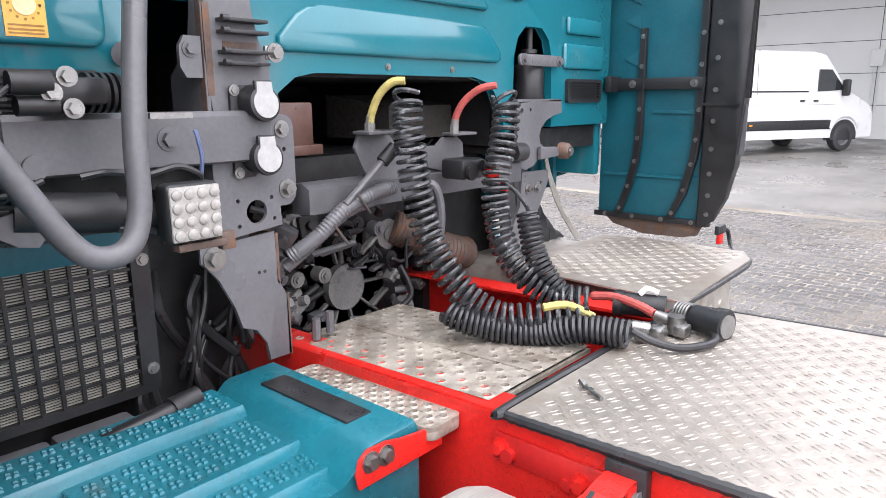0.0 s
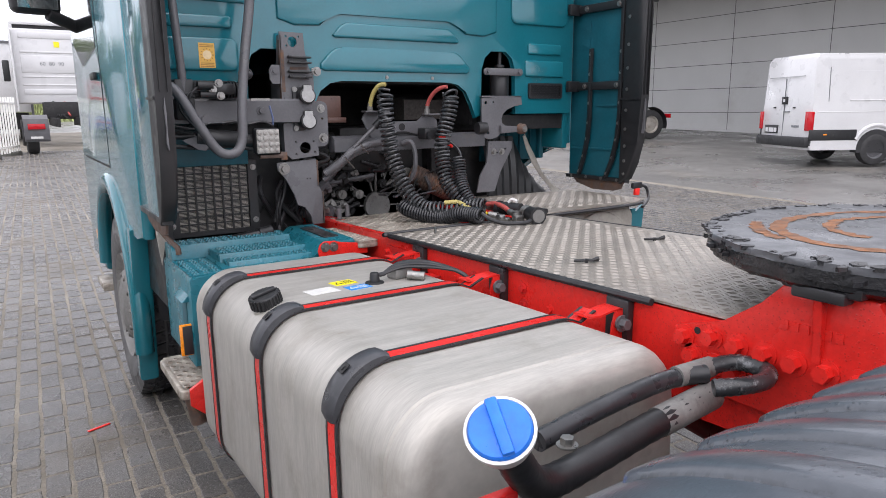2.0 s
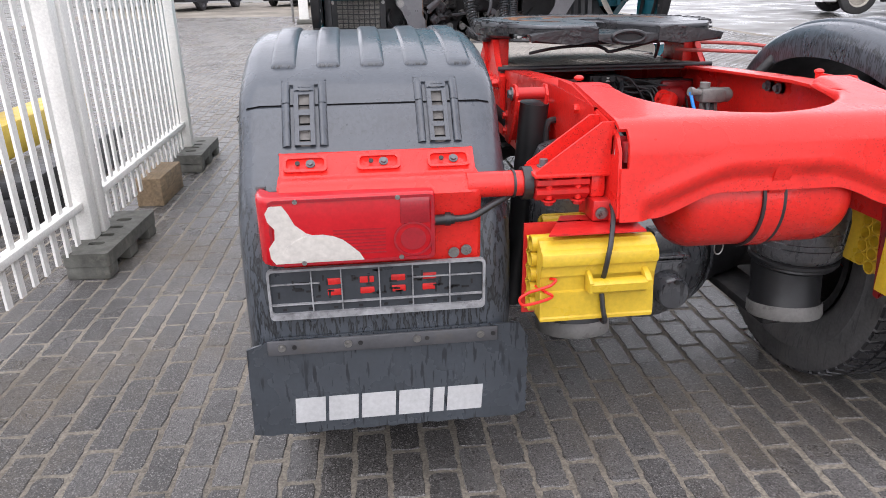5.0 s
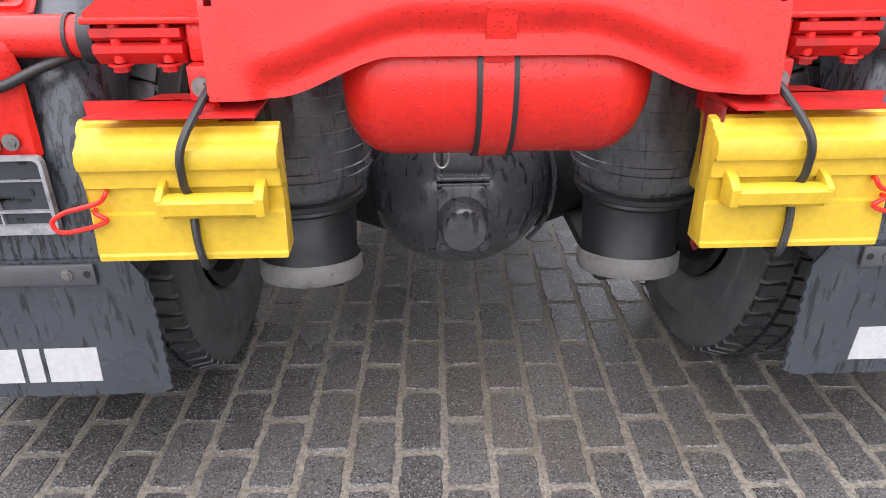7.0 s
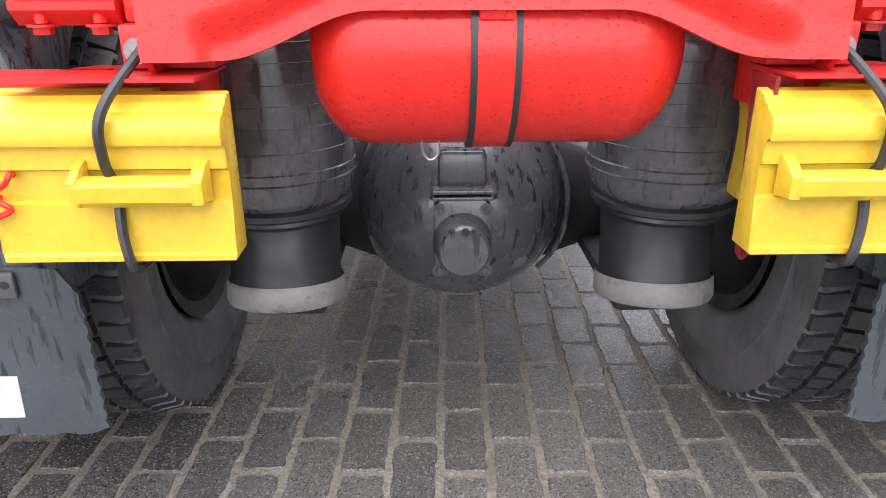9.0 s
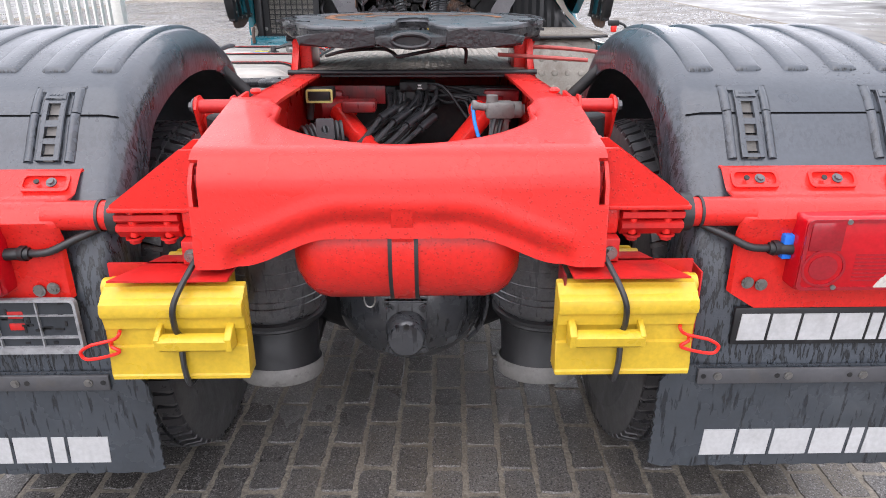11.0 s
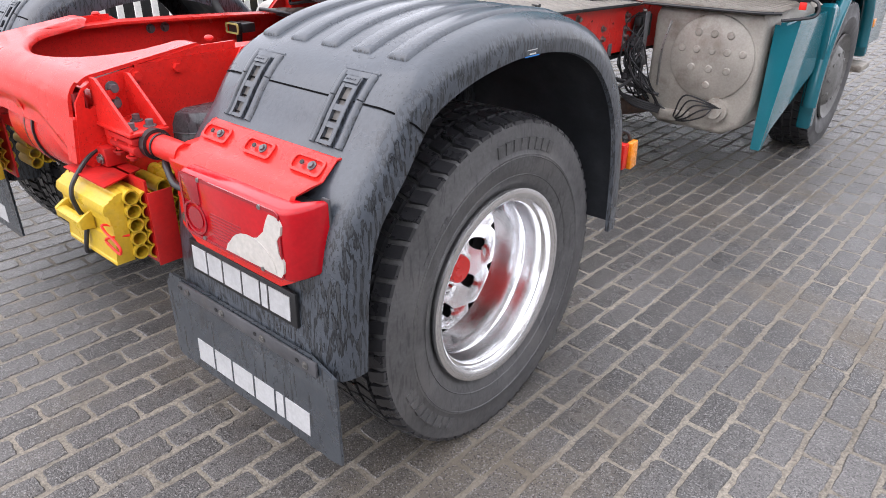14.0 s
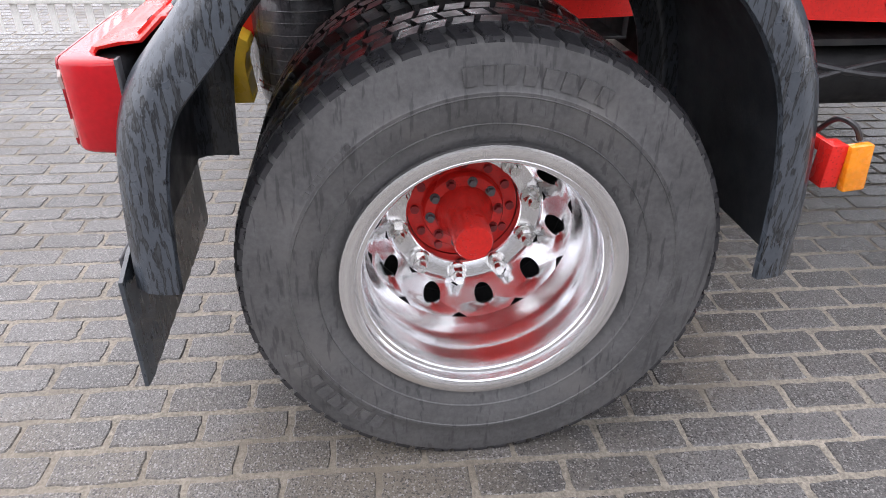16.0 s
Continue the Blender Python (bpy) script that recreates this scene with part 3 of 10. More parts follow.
def rear_wheel(s, outer=True):
    w0, w1 = (0.962, 1.266) if outer else (0.636, 0.940)
    wheel = part("wheel" if outer else "inner_wheel", tyre_shape(w0, w1, s), TYRE, truck, "worn black truck tyre on polished aluminium wheel")
    wheel.location = (s * -0.030, -0.025, 0.022)
    part("tread", tread_shape(w0, w1, s), TREAD, wheel, "wet blocky tyre tread")
    if not outer:
        part("rim", lathe([(w0 + 0.02, 0.298), (w0 + 0.03, 0.262), (w1 - 0.03, 0.262), (w1 - 0.02, 0.298)], (0, 0, 0.475), "x", 48, s), DARKBAY, wheel)
        return
    each("sidewall_print", sidewall_marks(1.262, s, 0, 0.475), TYRE, wheel, "raised plain block of sidewall print")
    # rim barrel, dish with ten round hand holes, and disc
    part("rim", lathe([(1.232, 0.296), (1.250, 0.304), (1.257, 0.302), (1.259, 0.296), (1.258, 0.278), (1.252, 0.271), (1.238, 0.2685), (1.232, 0.266), (1.2315, 0.258), (1.226, 0.2545), (1.190, 0.2525), (1.170, 0.2515), (1.162, 0.2495),
                       (1.158, 0.2465), (1.110, 0.2455), (1.080, 0.2450), (1.062, 0.2440), (1.050, 0.2420)], (0, 0, 0.475), "x", 84, s), POLISHED, wheel, "mirror polished aluminium rim")
    each("sidewall_ring", [lathe([(x - 0.004, r + 0.0035), (x + 0.0016, r), (x - 0.004, r - 0.0035)], (0, 0, 0.475), "x", 72, s) for x, r in ((1.2455, 0.322), (1.2570, 0.344), (1.2660, 0.398))], TYRE, wheel)
    n = 10
    # dish between barrel and disc, cell by cell, with a hole in each
    r_in, r_out, x_in, x_out = 0.194, 0.2422, 0.965, 1.051

    def dish(r, t):
        k = max(0.0, (r - r_in) / (r_out - r_in))
        x = x_in + (x_out - x_in) * (k ** 1.15)
        return (s * x, r * math.cos(t), 0.475 + r * math.sin(t))

    v, f = [], []
    r_mid = 0.2165
    for i in range(n):
        t0, t1 = 2 * math.pi * i / n + 0.23, 2 * math.pi * (i + 1) / n + 0.23
        tm, k = (t0 + t1) / 2, len(v)
        m = 20
        rim_pts, hole_pts = [], []
        for j in range(m):
            a = 2 * math.pi * j / m
            ca, sa = math.cos(a), math.sin(a)
            q = max(abs(ca), abs(sa))
            rim_pts.append((r_mid + 0.5 * (r_out - r_in) * ca / q + ((r_in + r_out) / 2 - r_mid), tm + (t1 - t0) / 2 * sa / q))
            hole_pts.append((r_mid + 0.0175 * ca, tm + 0.0235 * sa / r_mid))
        v += [dish(*p) for p in rim_pts] + [dish(*p) for p in hole_pts]
        v += [(p[0] - s * 0.02, p[1], p[2]) for p in [dish(*p) for p in hole_pts]]
        for j in range(m):
            u = (j + 1) % m
            f += [(k + j, k + u, k + m + u, k + m + j), (k + m + j, k + m + u, k + 2 * m + u, k + 2 * m + j)]
    part("dish", (v, f), POLISHED, wheel, "polished dish with ten round hand holes", angle=50)
    part("disc", lathe([(0.965, 0.195), (0.961, 0.191), (0.953, 0.188), (0.951, 0.184), (0.951, 0.143), (0.948, 0.140), (0.915, 0.1395)], (0, 0, 0.475), "x", 60, s), POLISHED, wheel)
    part("brake_backing", lathe([(0.905, 0.0), (0.905, 0.262)], (0, 0, 0.475), "x", 40, s), DARKBAY, wheel)
    hub = part("hub", lathe([(0.90, 0.139), (0.916, 0.138), (0.918, 0.134), (0.918, 0.104), (0.922, 0.100), (0.944, 0.099), (0.948, 0.096), (0.950, 0.072), (0.964, 0.068), (0.990, 0.057), (1.006, 0.050), (1.016, 0.0475), (1.094, 0.0455), (1.101, 0.042), (1.101, 0.0)],
                            (0, 0, 0.475), "x", 48, s), RED, wheel, "red painted wheel hub")
    for i in range(10):
        t = 2 * math.pi * i / 10 + 0.23
        y, z = 0.1665 * math.cos(t), 0.475 + 0.1665 * math.sin(t)
        part("wheel_nut", join(cyl((s * 0.949, y, z), (s * 0.958, y, z), 0.0265, 0.0245, n=20), cyl((s * 0.957, y, z), (s * 0.983, y, z), 0.0205, 0.0195, n=6),
                               cyl((s * 0.981, y, z), (s * 1.001, y, z), 0.0150, 0.0120, n=12)), CHROME, wheel, "bright steel wheel nut")
    for i in range(10):
        t = 2 * math.pi * i / 10 + 0.1
        y, z = 0.084 * math.cos(t), 0.475 + 0.084 * math.sin(t)
        part("hub_bolt", join(cyl((s * 0.946, y, z), (s * 0.952, y, z), 0.0125, n=14), cyl((s * 0.950, y, z), (s * 0.964, y, z), 0.0095, n=6)), GREY if i % 3 else RED_DARK, wheel)
    each("hub_screw", [join(cyl((s * 0.916, 0.119 * math.cos(t), 0.475 + 0.119 * math.sin(t)), (s * 0.928, 0.119 * math.cos(t), 0.475 + 0.119 * math.sin(t)), 0.0105, n=12),
                            cyl((s * 0.926, 0.119 * math.cos(t), 0.475 + 0.119 * math.sin(t)), (s * 0.9285, 0.119 * math.cos(t), 0.475 + 0.119 * math.sin(t)), 0.005, n=6)) for t in [2 * math.pi * i / 12 for i in range(12)]], RED_DARK, wheel)


for s in (1, -1):
    rear_wheel(s, True)
    rear_wheel(s, False)


def front_wheel(s):
    cy = 4.02
    wheel = part("front_wheel", tyre_shape(0.90, 1.20, s, cy=cy), TYRE, truck, "black front tyre on bright steel wheel")
    part("tread", tread_shape(0.90, 1.20, s, cy=cy, count=48), TREAD, wheel)
    part("rim", lathe([(1.18, 0.292), (1.195, 0.290), (1.17, 0.262), (1.15, 0.215), (1.185, 0.190), (1.20, 0.14), (1.21, 0.10), (1.21, 0)], (0, cy, 0.475), "x", 48, s), CASTING, wheel)
    for i in range(10):
        t = 2 * math.pi * i / 10
        part("wheel_nut", cyl((s * 1.16, cy + 0.1675 * math.cos(t), 0.475 + 0.1675 * math.sin(t)), (s * 1.200, cy + 0.1675 * math.cos(t), 0.475 + 0.1675 * math.sin(t)), 0.016, 0.013, 10), CASTING, wheel)


front_wheel(1)
front_wheel(-1)

# chassis rails: open channels
RAIL_TOP = [(-0.62, 1.118), (-0.30, 1.124), (-0.10, 1.117), (0.15, 1.106), (0.395, 1.092), (2.335, 1.034), (3.75, 0.992)]


def rail(s):
    web = prism([(0.60, 0.850), (-0.36, 0.820), (-0.50, 0.880), (-0.62, 0.905)] + RAIL_TOP + [(3.75, 0.726)], "x", 0.394, 0.404)
    top = [prism([(a[0], a[1] - 0.009), (a[0], a[1]), (b[0], b[1]), (b[0], b[1] - 0.009)], "x", 0.318, 0.4045) for a, b in zip(RAIL_TOP, RAIL_TOP[1:])]
    low = join(*[prism([(a[0], a[1] - 0.004), (a[0], a[1] + 0.006), (b[0], b[1] + 0.006), (b[0], b[1] - 0.004)], "x", 0.318, 0.4045) for a, b in (((-0.36, 0.820), (0.60, 0.850)), ((0.60, 0.850), (3.75, 0.726)))])
    return side(join(web, low, *top), s)


for s in (1, -1):
    r = part("chassis_rail", rail(s), RED, truck, "red painted steel chassis rail")
    if s > 0:
        each("rivet", bolt_set([(0.404, y, z) for y, z in ((1.093, 0.984), (1.254, 0.987), (1.355, 0.873), (1.469, 1.005), (1.588, 0.961), (1.12, 0.90))], (1, 0, 0), 0.011, 0.012), RED_DULL, r)
        each("rail_nut", bolt_set([(0.404, y, z) for y, z in ((1.252, 0.934), (1.505, 0.931), (1.526, 0.872), (1.987, 0.933), (1.993, 0.877), (2.471, 0.984))], (1, 0, 0), 0.0125, 0.018), STEEL, r)
        for y, z0, z1 in ((1.708, 0.83, 0.905), (2.252, 0.805, 0.925)):
            strip = part("strip", box(0.403, 0.409, y - 0.020, y + 0.020, z0, z1, 0.003), GREY, r, "grey bolted strip")
            each("strip_bolt", bolt_set([(0.409, y, z0 + (z1 - z0) * q) for q in (0.18, 0.5, 0.85)], (1, 0, 0), 0.013, 0.020), STEEL, strip)
        each("strip_bolt", bolt_set([(0.404, 1.708, 1.009), (0.404, 1.70, 0.965), (0.404, 2.256, 0.979), (0.404, 2.262, 0.955)], (1, 0, 0), 0.014, 0.022), STEEL, r)
        part("hanging_tab", prism([(2.068, 0.775), (2.068, 0.832), (2.078, 0.842), (2.104, 0.842), (2.108, 0.775)], "x", 0.405, 0.411, 0.002), GREY, r, "grey bent steel tab")
        part("hanging_tab", prism([(1.628, 0.795), (1.628, 0.842), (1.640, 0.852), (1.662, 0.852), (1.668, 0.795)], "x", 0.405, 0.411, 0.002), GREY, r, "grey bent steel tab")
        each("rail_hole", [cyl((0.4035, y, z), (0.4052, y, z), 0.0065, n=12) for y, z in ((1.30, 0.985), (1.40, 0.94), (1.62, 1.0), (1.80, 0.93), (1.86, 0.985), (2.10, 0.95))], GAP, r)
    else:
        each("rivet", bolt_set([(-0.404, y, z) for y, z in ((1.756, 0.990), (1.500, 1.004), (1.495, 0.955), (1.33, 0.93), (2.20, 0.95))], (-1, 0, 0), 0.012, 0.012), RED_DULL, r)
        part("rail_hole", cyl((-0.4035, 0.897, 1.030), (-0.4052, 0.897, 1.030), 0.016, n=16), GAP, r)

# Cross member and added sheet in near-black: their colour holds the bay's shade.
part("cross_member", join(box(-0.39, 0.39, 0.52, 0.54, 0.78, 1.03, 0.006), box(-0.39, 0.39, 0.45, 0.54, 0.775, 0.785, 0.003)), DARKBAY, truck, "pressed cross member in near-black, shade put into its colour")
part("bay_shield", box(-0.385, 0.385, 0.62, 0.63, 0.70, 1.00), DARKBAY, truck)
part("front_cross_member", box(-0.39, 0.39, 2.86, 2.94, 0.78, 0.93, 0.01), RED_DARK, truck)
part("cross_member", box(-0.39, 0.39, 1.40, 1.48, 0.80, 0.96, 0.01), RED_DULL, truck)
for s in (1, -1):
    part("v_rod", cyl((s * 0.030, 0.045, 0.775), (s * 0.258, 0.365, 0.968), 0.036, n=18), RED, truck, "red suspension rod")
    # The joint takes the dark red that includes the bay's shade.
    part("rod_joint", join(cyl((s * 0.225, 0.392, 0.972), (s * 0.315, 0.392, 0.972), 0.044, n=20), box(min(s * 0.25, s * 0.38), max(s * 0.25, s * 0.38), 0.42, 0.50, 0.93, 1.03, 0.012)), RED_DARK, truck, "red rod joint")
    part("joint_bolt", bolt((s * 0.225, 0.355, 0.975), (0, -1, 0), 0.022, 0.03), RED, truck)
part("axle_joint", join(cyl((-0.09, -0.02, 0.745), (0.09, -0.02, 0.745), 0.055, n=20), box(-0.07, 0.07, -0.06, 0.08, 0.66, 0.74, 0.015)), DARKBAY, truck)
# Plates darkened by colour to stand for the shade in the bay.
part("upper_plate", box(-0.30, -0.10, 0.44, 0.45, 0.98, 1.045, 0.003), RED_DARK, truck, "red cross member plate")
part("upper_plate", box(0.20, 0.39, 0.44, 0.45, 0.98, 1.035, 0.003), DARKBAY, truck)

# valve block and wiring between the rails
block = part("valve_block", join(box(-0.02, 0.14, 0.05, 0.12, 0.955, 1.03, 0.008), box(0.0, 0.13, 0.03, 0.10, 1.025, 1.058, 0.006), *[cyl((x, 0.06, 0.985), (x, 0.015, 0.975), 0.015, 0.012, n=10) for x in (-0.005, 0.03, 0.065, 0.10, 0.13)],
                                 *[cyl((x, 0.05, 1.04), (x, 0.02, 1.045), 0.012, n=10) for x in (0.02, 0.055, 0.09, 0.12)]), DARKBAY, truck, "grimy black valve block")
part("tag", box(0.055, 0.085, 0.026, 0.029, 1.034, 1.050), WHITE_CLEAN, block)
part("tag_print", box(0.060, 0.080, 0.0245, 0.0262, 1.040, 1.044), DARKBAY, block)
block.location = (-0.05, 0.40, 0.0)
rng = random.Random(4)
for k in range(26):
    x0, x1 = rng.uniform(-0.09, 0.09), rng.uniform(-0.34, -0.25)
    z0 = rng.uniform(0.80, 0.90)
    part("air_line", tube([(x0, 0.44, 0.985 + rng.uniform(-.02, .05)), (x0 * 0.9 - 0.02, 0.38 + rng.uniform(-.03, .03), 0.965 + rng.uniform(-.03, .02)), (x0 * 0.45 + x1 * 0.55, 0.30 + rng.uniform(-.06, .06), z0 + rng.uniform(-.02, .05)), (x1, 0.16 + rng.uniform(-.12, .12), z0), (x1 * 1.1, 0.02 + rng.uniform(-.1, .1), z0 - 0.04)],
                          rng.choice((0.004, 0.005, 0.007, 0.009)), 7), rng.choice((RUBBER, RUBBER, HOSE_DARK)), truck)
for k in range(9):
    x0, x1 = rng.uniform(0.02, 0.10), rng.uniform(0.14, 0.32)
    part("air_line", tube([(x0, 0.45, 1.03 + rng.uniform(-.03, .03)), (0.5 * (x0 + x1), 0.43 + rng.uniform(-.03, .02), 1.02 + rng.uniform(-.05, .03)), (x1, 0.40, 0.99 + rng.uniform(-.05, .02)), (x1 + 0.02, 0.36, 0.93)], rng.choice((0.004, 0.005)), 6), RUBBER, truck)
each("hose_grip", [cyl((-0.06 + 0.045 * k, 0.33, 0.985 - 0.010 * k), (-0.11 + 0.045 * k, 0.27, 0.962 - 0.012 * k), 0.015, n=10) for k in range(4)], HOSE_DARK, truck)
each("hose_grip", [tube([(-0.11 + 0.045 * k, 0.27, 0.962 - 0.012 * k), (-0.17 + 0.035 * k, 0.20, 0.90 - 0.01 * k), (-0.26 + 0.02 * k, 0.10, 0.85), (-0.32, 0.02, 0.83)], 0.009, 8) for k in range(4)], HOSE_DARK, truck)
part("loom", tube([(-0.35, -0.36, 0.965), (-0.32, -0.33, 0.955), (-0.30, -0.25, 0.93), (-0.28, -0.10, 0.88), (-0.24, 0.10, 0.85), (-0.12, 0.34, 0.86)], 0.015, 10), RUBBER, truck, "taped black cable loom")
part("loom", tube([(-0.34, -0.42, 0.995), (-0.29, -0.40, 1.005), (-0.25, -0.36, 0.985), (-0.20, -0.30, 0.97)], 0.011, 10, 8, ribs=0.1), RUBBER, truck)
sens = part("sensor_plug", join(box(-0.315, -0.225, -0.12, -0.06, 1.025, 1.062, 0.005), box(-0.30, -0.235, -0.14, -0.12, 1.02, 1.067, 0.004), cyl((-0.30, -0.09, 1.03), (-0.31, -0.09, 0.96), 0.012, n=10)), BLACK, truck, "black plug with a yellow clip")
sens.location = (-0.023, 0.288, 0.015)
part("clip", plate(rrect(-0.308, -0.224, 1.022, 1.064, 0.006), [rrect(-0.302, -0.230, 1.028, 1.058, 0.004)], "y", -0.148, -0.142), YELLOW_HOSE, sens)
part("red_box", box(-0.235, -0.12, 0.24, 0.30, 0.985, 1.025, 0.01), RED_DARK, truck)
each("rail_bolt", bolt_set([(-0.394, -0.149, 1.077), (-0.394, -0.09, 1.077), (0.394, -0.149, 1.077), (0.394, -0.09, 1.077)], (1, 0, 0), 0.012, 0.014), GREY, truck)
each("rail_bolt", bolt_set([(0.380, -0.149, 1.077), (0.380, -0.09, 1.077)], (-1, 0, 0), 0.012, 0.014), GREY, truck)
bundle = part("cable_bundle", coil([(-0.335, -0.20, 0.955), (-0.28, -0.18, 0.965), (-0.225, -0.17, 0.965)], 0.042, 0.0065, 9), RUBBER, truck, "coil of taped black cable")
bundle.location = (0.02, 0.16, 0.0)
part("cable_bundle", coil([(-0.30, -0.25, 0.93), (-0.24, -0.22, 0.94), (-0.17, -0.17, 0.93)], 0.034, 0.0065, 8), RUBBER, truck, "coil of taped black cable")
part("bracket_plate", plate(rrect(-0.265, -0.215, 0.975, 1.035, 0.005), [circle(-0.24, 1.005, 0.012, 12)], "y", -0.100, -0.094), GREY, truck)
part("hose_ring", tube([(-0.30 + 0.03 * math.cos(t), -0.45 + 0.02 * math.sin(t), 0.985 + 0.012 * math.sin(t)) for t in np.linspace(0, 6.1, 14)], 0.008, 8), RUBBER, truck)
valve = part("level_valve", join(box(0.235, 0.325, -0.15, -0.085, 1.035, 1.085, 0.012), cyl((0.255, -0.12, 1.085), (0.255, -0.12, 1.105), 0.018, n=14), cyl((0.30, -0.12, 1.06), (0.345, -0.12, 1.06), 0.026, n=16), cyl((0.345, -0.12, 1.06), (0.355, -0.12, 1.06), 0.018, n=12),
                                cyl((0.235, -0.13, 1.07), (0.205, -0.135, 1.075), 0.012, n=12), cyl((0.205, -0.135, 1.075), (0.192, -0.137, 1.077), 0.016, n=12), box(0.25, 0.31, -0.13, -0.095, 0.95, 1.04, 0.01)), CASTING, truck, "grey cast level valve with hoses")
valve.location = (-0.005, 0.2, -0.035)
part("blue_line", tube([(0.195, -0.137, 1.075), (0.20, -0.16, 1.03), (0.215, -0.18, 0.98), (0.235, -0.19, 0.94), (0.25, -0.18, 0.90)], 0.006, 8), LABEL_BLUE, valve)
part("hose", tube([(0.265, -0.13, 1.04), (0.25, -0.18, 1.0), (0.25, -0.20, 0.94), (0.24, -0.19, 0.88)], 0.009, 8), RUBBER, valve)
part("hose", tube([(0.285, -0.13, 1.03), (0.27, -0.17, 0.98), (0.265, -0.18, 0.90)], 0.007, 8), RUBBER, valve)

# rear cross member with the round cut-out
def soft_step(v, a, b):
    k = max(0.0, min(1.0, (v - a) / (b - a)))
    return k * k * (3 - 2 * k)


def tail_cover():
    """Pressed sheet: arms round an oval cut-out, a wide bend, and a rear face with a pressed arch over the air tank."""
    xs = sorted(set([round(v, 4) for v in list(np.linspace(-0.396, 0.396, 91))] + [-0.2885, 0.2885, -0.2875, 0.2875, -0.284, 0.284]))
    rows = []
    for x in xs:
        a = abs(x)
        y_front = -0.47 - 0.235 * math.sqrt(max(0.0, 1 - (a / 0.288) ** 2)) ** 0.8 if a < 0.288 else -0.44 + 0.03 * min(1, (a - 0.288) / 0.04)
        low = 0.887 + 0.053 * (1 - soft_step(a, 0.14, 0.315))
        arch = 0.925 + 0.075 * (1 - soft_step(a, 0.10, 0.37))
        path = []
        for k in range(15):
            y = y_front + (-0.722 - y_front) * (k / 14) ** 1.3
            z = 1.152 - 0.14 * max(0, -0.40 - y)
            oval = math.hypot(x / 0.288, (y + 0.47) / 0.235)
            press = 0.013 * (1 - soft_step(oval, 1.01, 1.09)) if y < -0.40 else 0.0
            path.append((x, y, z - press - (0.010 if k == 0 else 0.003 if k == 1 else 0)))
        z0 = path[-1][2]
        for k in range(1, 10):
            t = math.pi / 2 * k / 9
            path.append((x, -0.722 - 0.072 * math.sin(t), z0 - 0.072 * (1 - math.cos(t))))
        zt = z0 - 0.072
        for k in range(1, 18):
            z = zt + (low - zt) * k / 17
            dent = 0.017 * (1 - soft_step(z, arch - 0.030, arch + 0.008)) - 0.002 * math.exp(-((z - arch - 0.016) / 0.016) ** 2)
            path.append((x, -0.794 - 0.018 * (zt - z) / 0.15 + dent * (1 - soft_step(a, 0.315, 0.35)), z))
        rows.append(path)
    v, f = grid_sheet(rows)
    n = len(rows[0])

    def in_slot(q):
        """The slot at each corner, cut through the bend."""
        x = sum(abs(v[i][0]) for i in q) / len(q)
        return x > 0.374 and 18 <= min(i % n for i in q) <= 25

    return v, [q for q in f if not in_slot(q)]


cover = part("tail_cross_member", tail_cover(), RED, truck, "red pressed tail cross member with a round cut-out", angle=60, recalc=False)
sol = cover.modifiers.new("thickness", "SOLIDIFY")
sol.thickness, sol.offset = 0.010, 0.0
for s in (1, -1):
    cheek = part("side_cheek", side(plate([(-0.30, 0.80), (-0.30, 1.145), (-0.42, 1.145), (-0.722, 1.098), (-0.765, 1.078), (-0.788, 1.045), (-0.808, 0.895), (-0.70, 0.80)],
                                          [[(-0.742, 1.030), (-0.742, 1.072), (-0.752, 1.080), (-0.762, 1.072), (-0.766, 1.030), (-0.754, 1.024)]], "x", 0.392, 0.400), s), RED, truck, "red side cheek of the tail cross member")
    each("cheek_bolt", bolt_set([(s * 0.400, -0.70, z) for z in (1.055, 1.0, 0.945)] + [(s * 0.400, -0.62, 1.09), (s * 0.400, -0.50, 1.095)], (s, 0, 0), 0.0135, 0.018), RED, cheek)
    part("hole_tube", side(join(cyl((0.376, -0.775, 1.020), (0.376, -0.775, 1.066), 0.012, n=12), box(0.33, 0.391, -0.760, -0.755, 1.0, 1.075)), s), RED_DARK, cheek)
    part("top_rivet", ball((s * 0.36, -0.36, 1.155), 0.014, 0.014, 0.008, 12, 6), RED, cheek)
    part("plug", cyl((s * 0.335, -0.722, 1.1045), (s * 0.335, -0.722, 1.1075), 0.010, n=12), RED_DARK, cheek)
    part("grommet", join(lathe([(0, 0.0), (0.006, 0.026), (0.0, 0.030)], (s * 0.397, -0.30, 1.03), "x", 16, s), tube([(s * 0.40, -0.30, 1.03), (s * 0.43, -0.31, 1.02), (s * 0.43, -0.31, 0.95), (s * 0.41, -0.33, 0.90)], 0.010, 8)), RUBBER, cheek)

# air tank behind the cross member
vessel = part("air_tank", lathe([(-0.240, 0.0), (-0.239, 0.04), (-0.231, 0.085), (-0.212, 0.113), (-0.190, 0.128), (-0.165, 0.134), (0.165, 0.134), (0.190, 0.128), (0.212, 0.113), (0.231, 0.085), (0.239, 0.04), (0.240, 0)], (0.010, -0.645, 0.893), "x", 40),
              RED, truck, "glossy red air tank")
part("strap", lathe([(-0.022, 0.135), (-0.022, 0.140), (0.022, 0.140), (0.022, 0.135)], (0.003, -0.645, 0.893), "x", 40), RED, vessel, "red steel strap")
for x in (-0.026, 0.026):
    part("rubber_edge", lathe([(-0.004, 0.1345), (-0.004, 0.1405), (0.004, 0.1405), (0.004, 0.1345)], (0.003 + x, -0.645, 0.893), "x", 36), RUBBER, vessel)
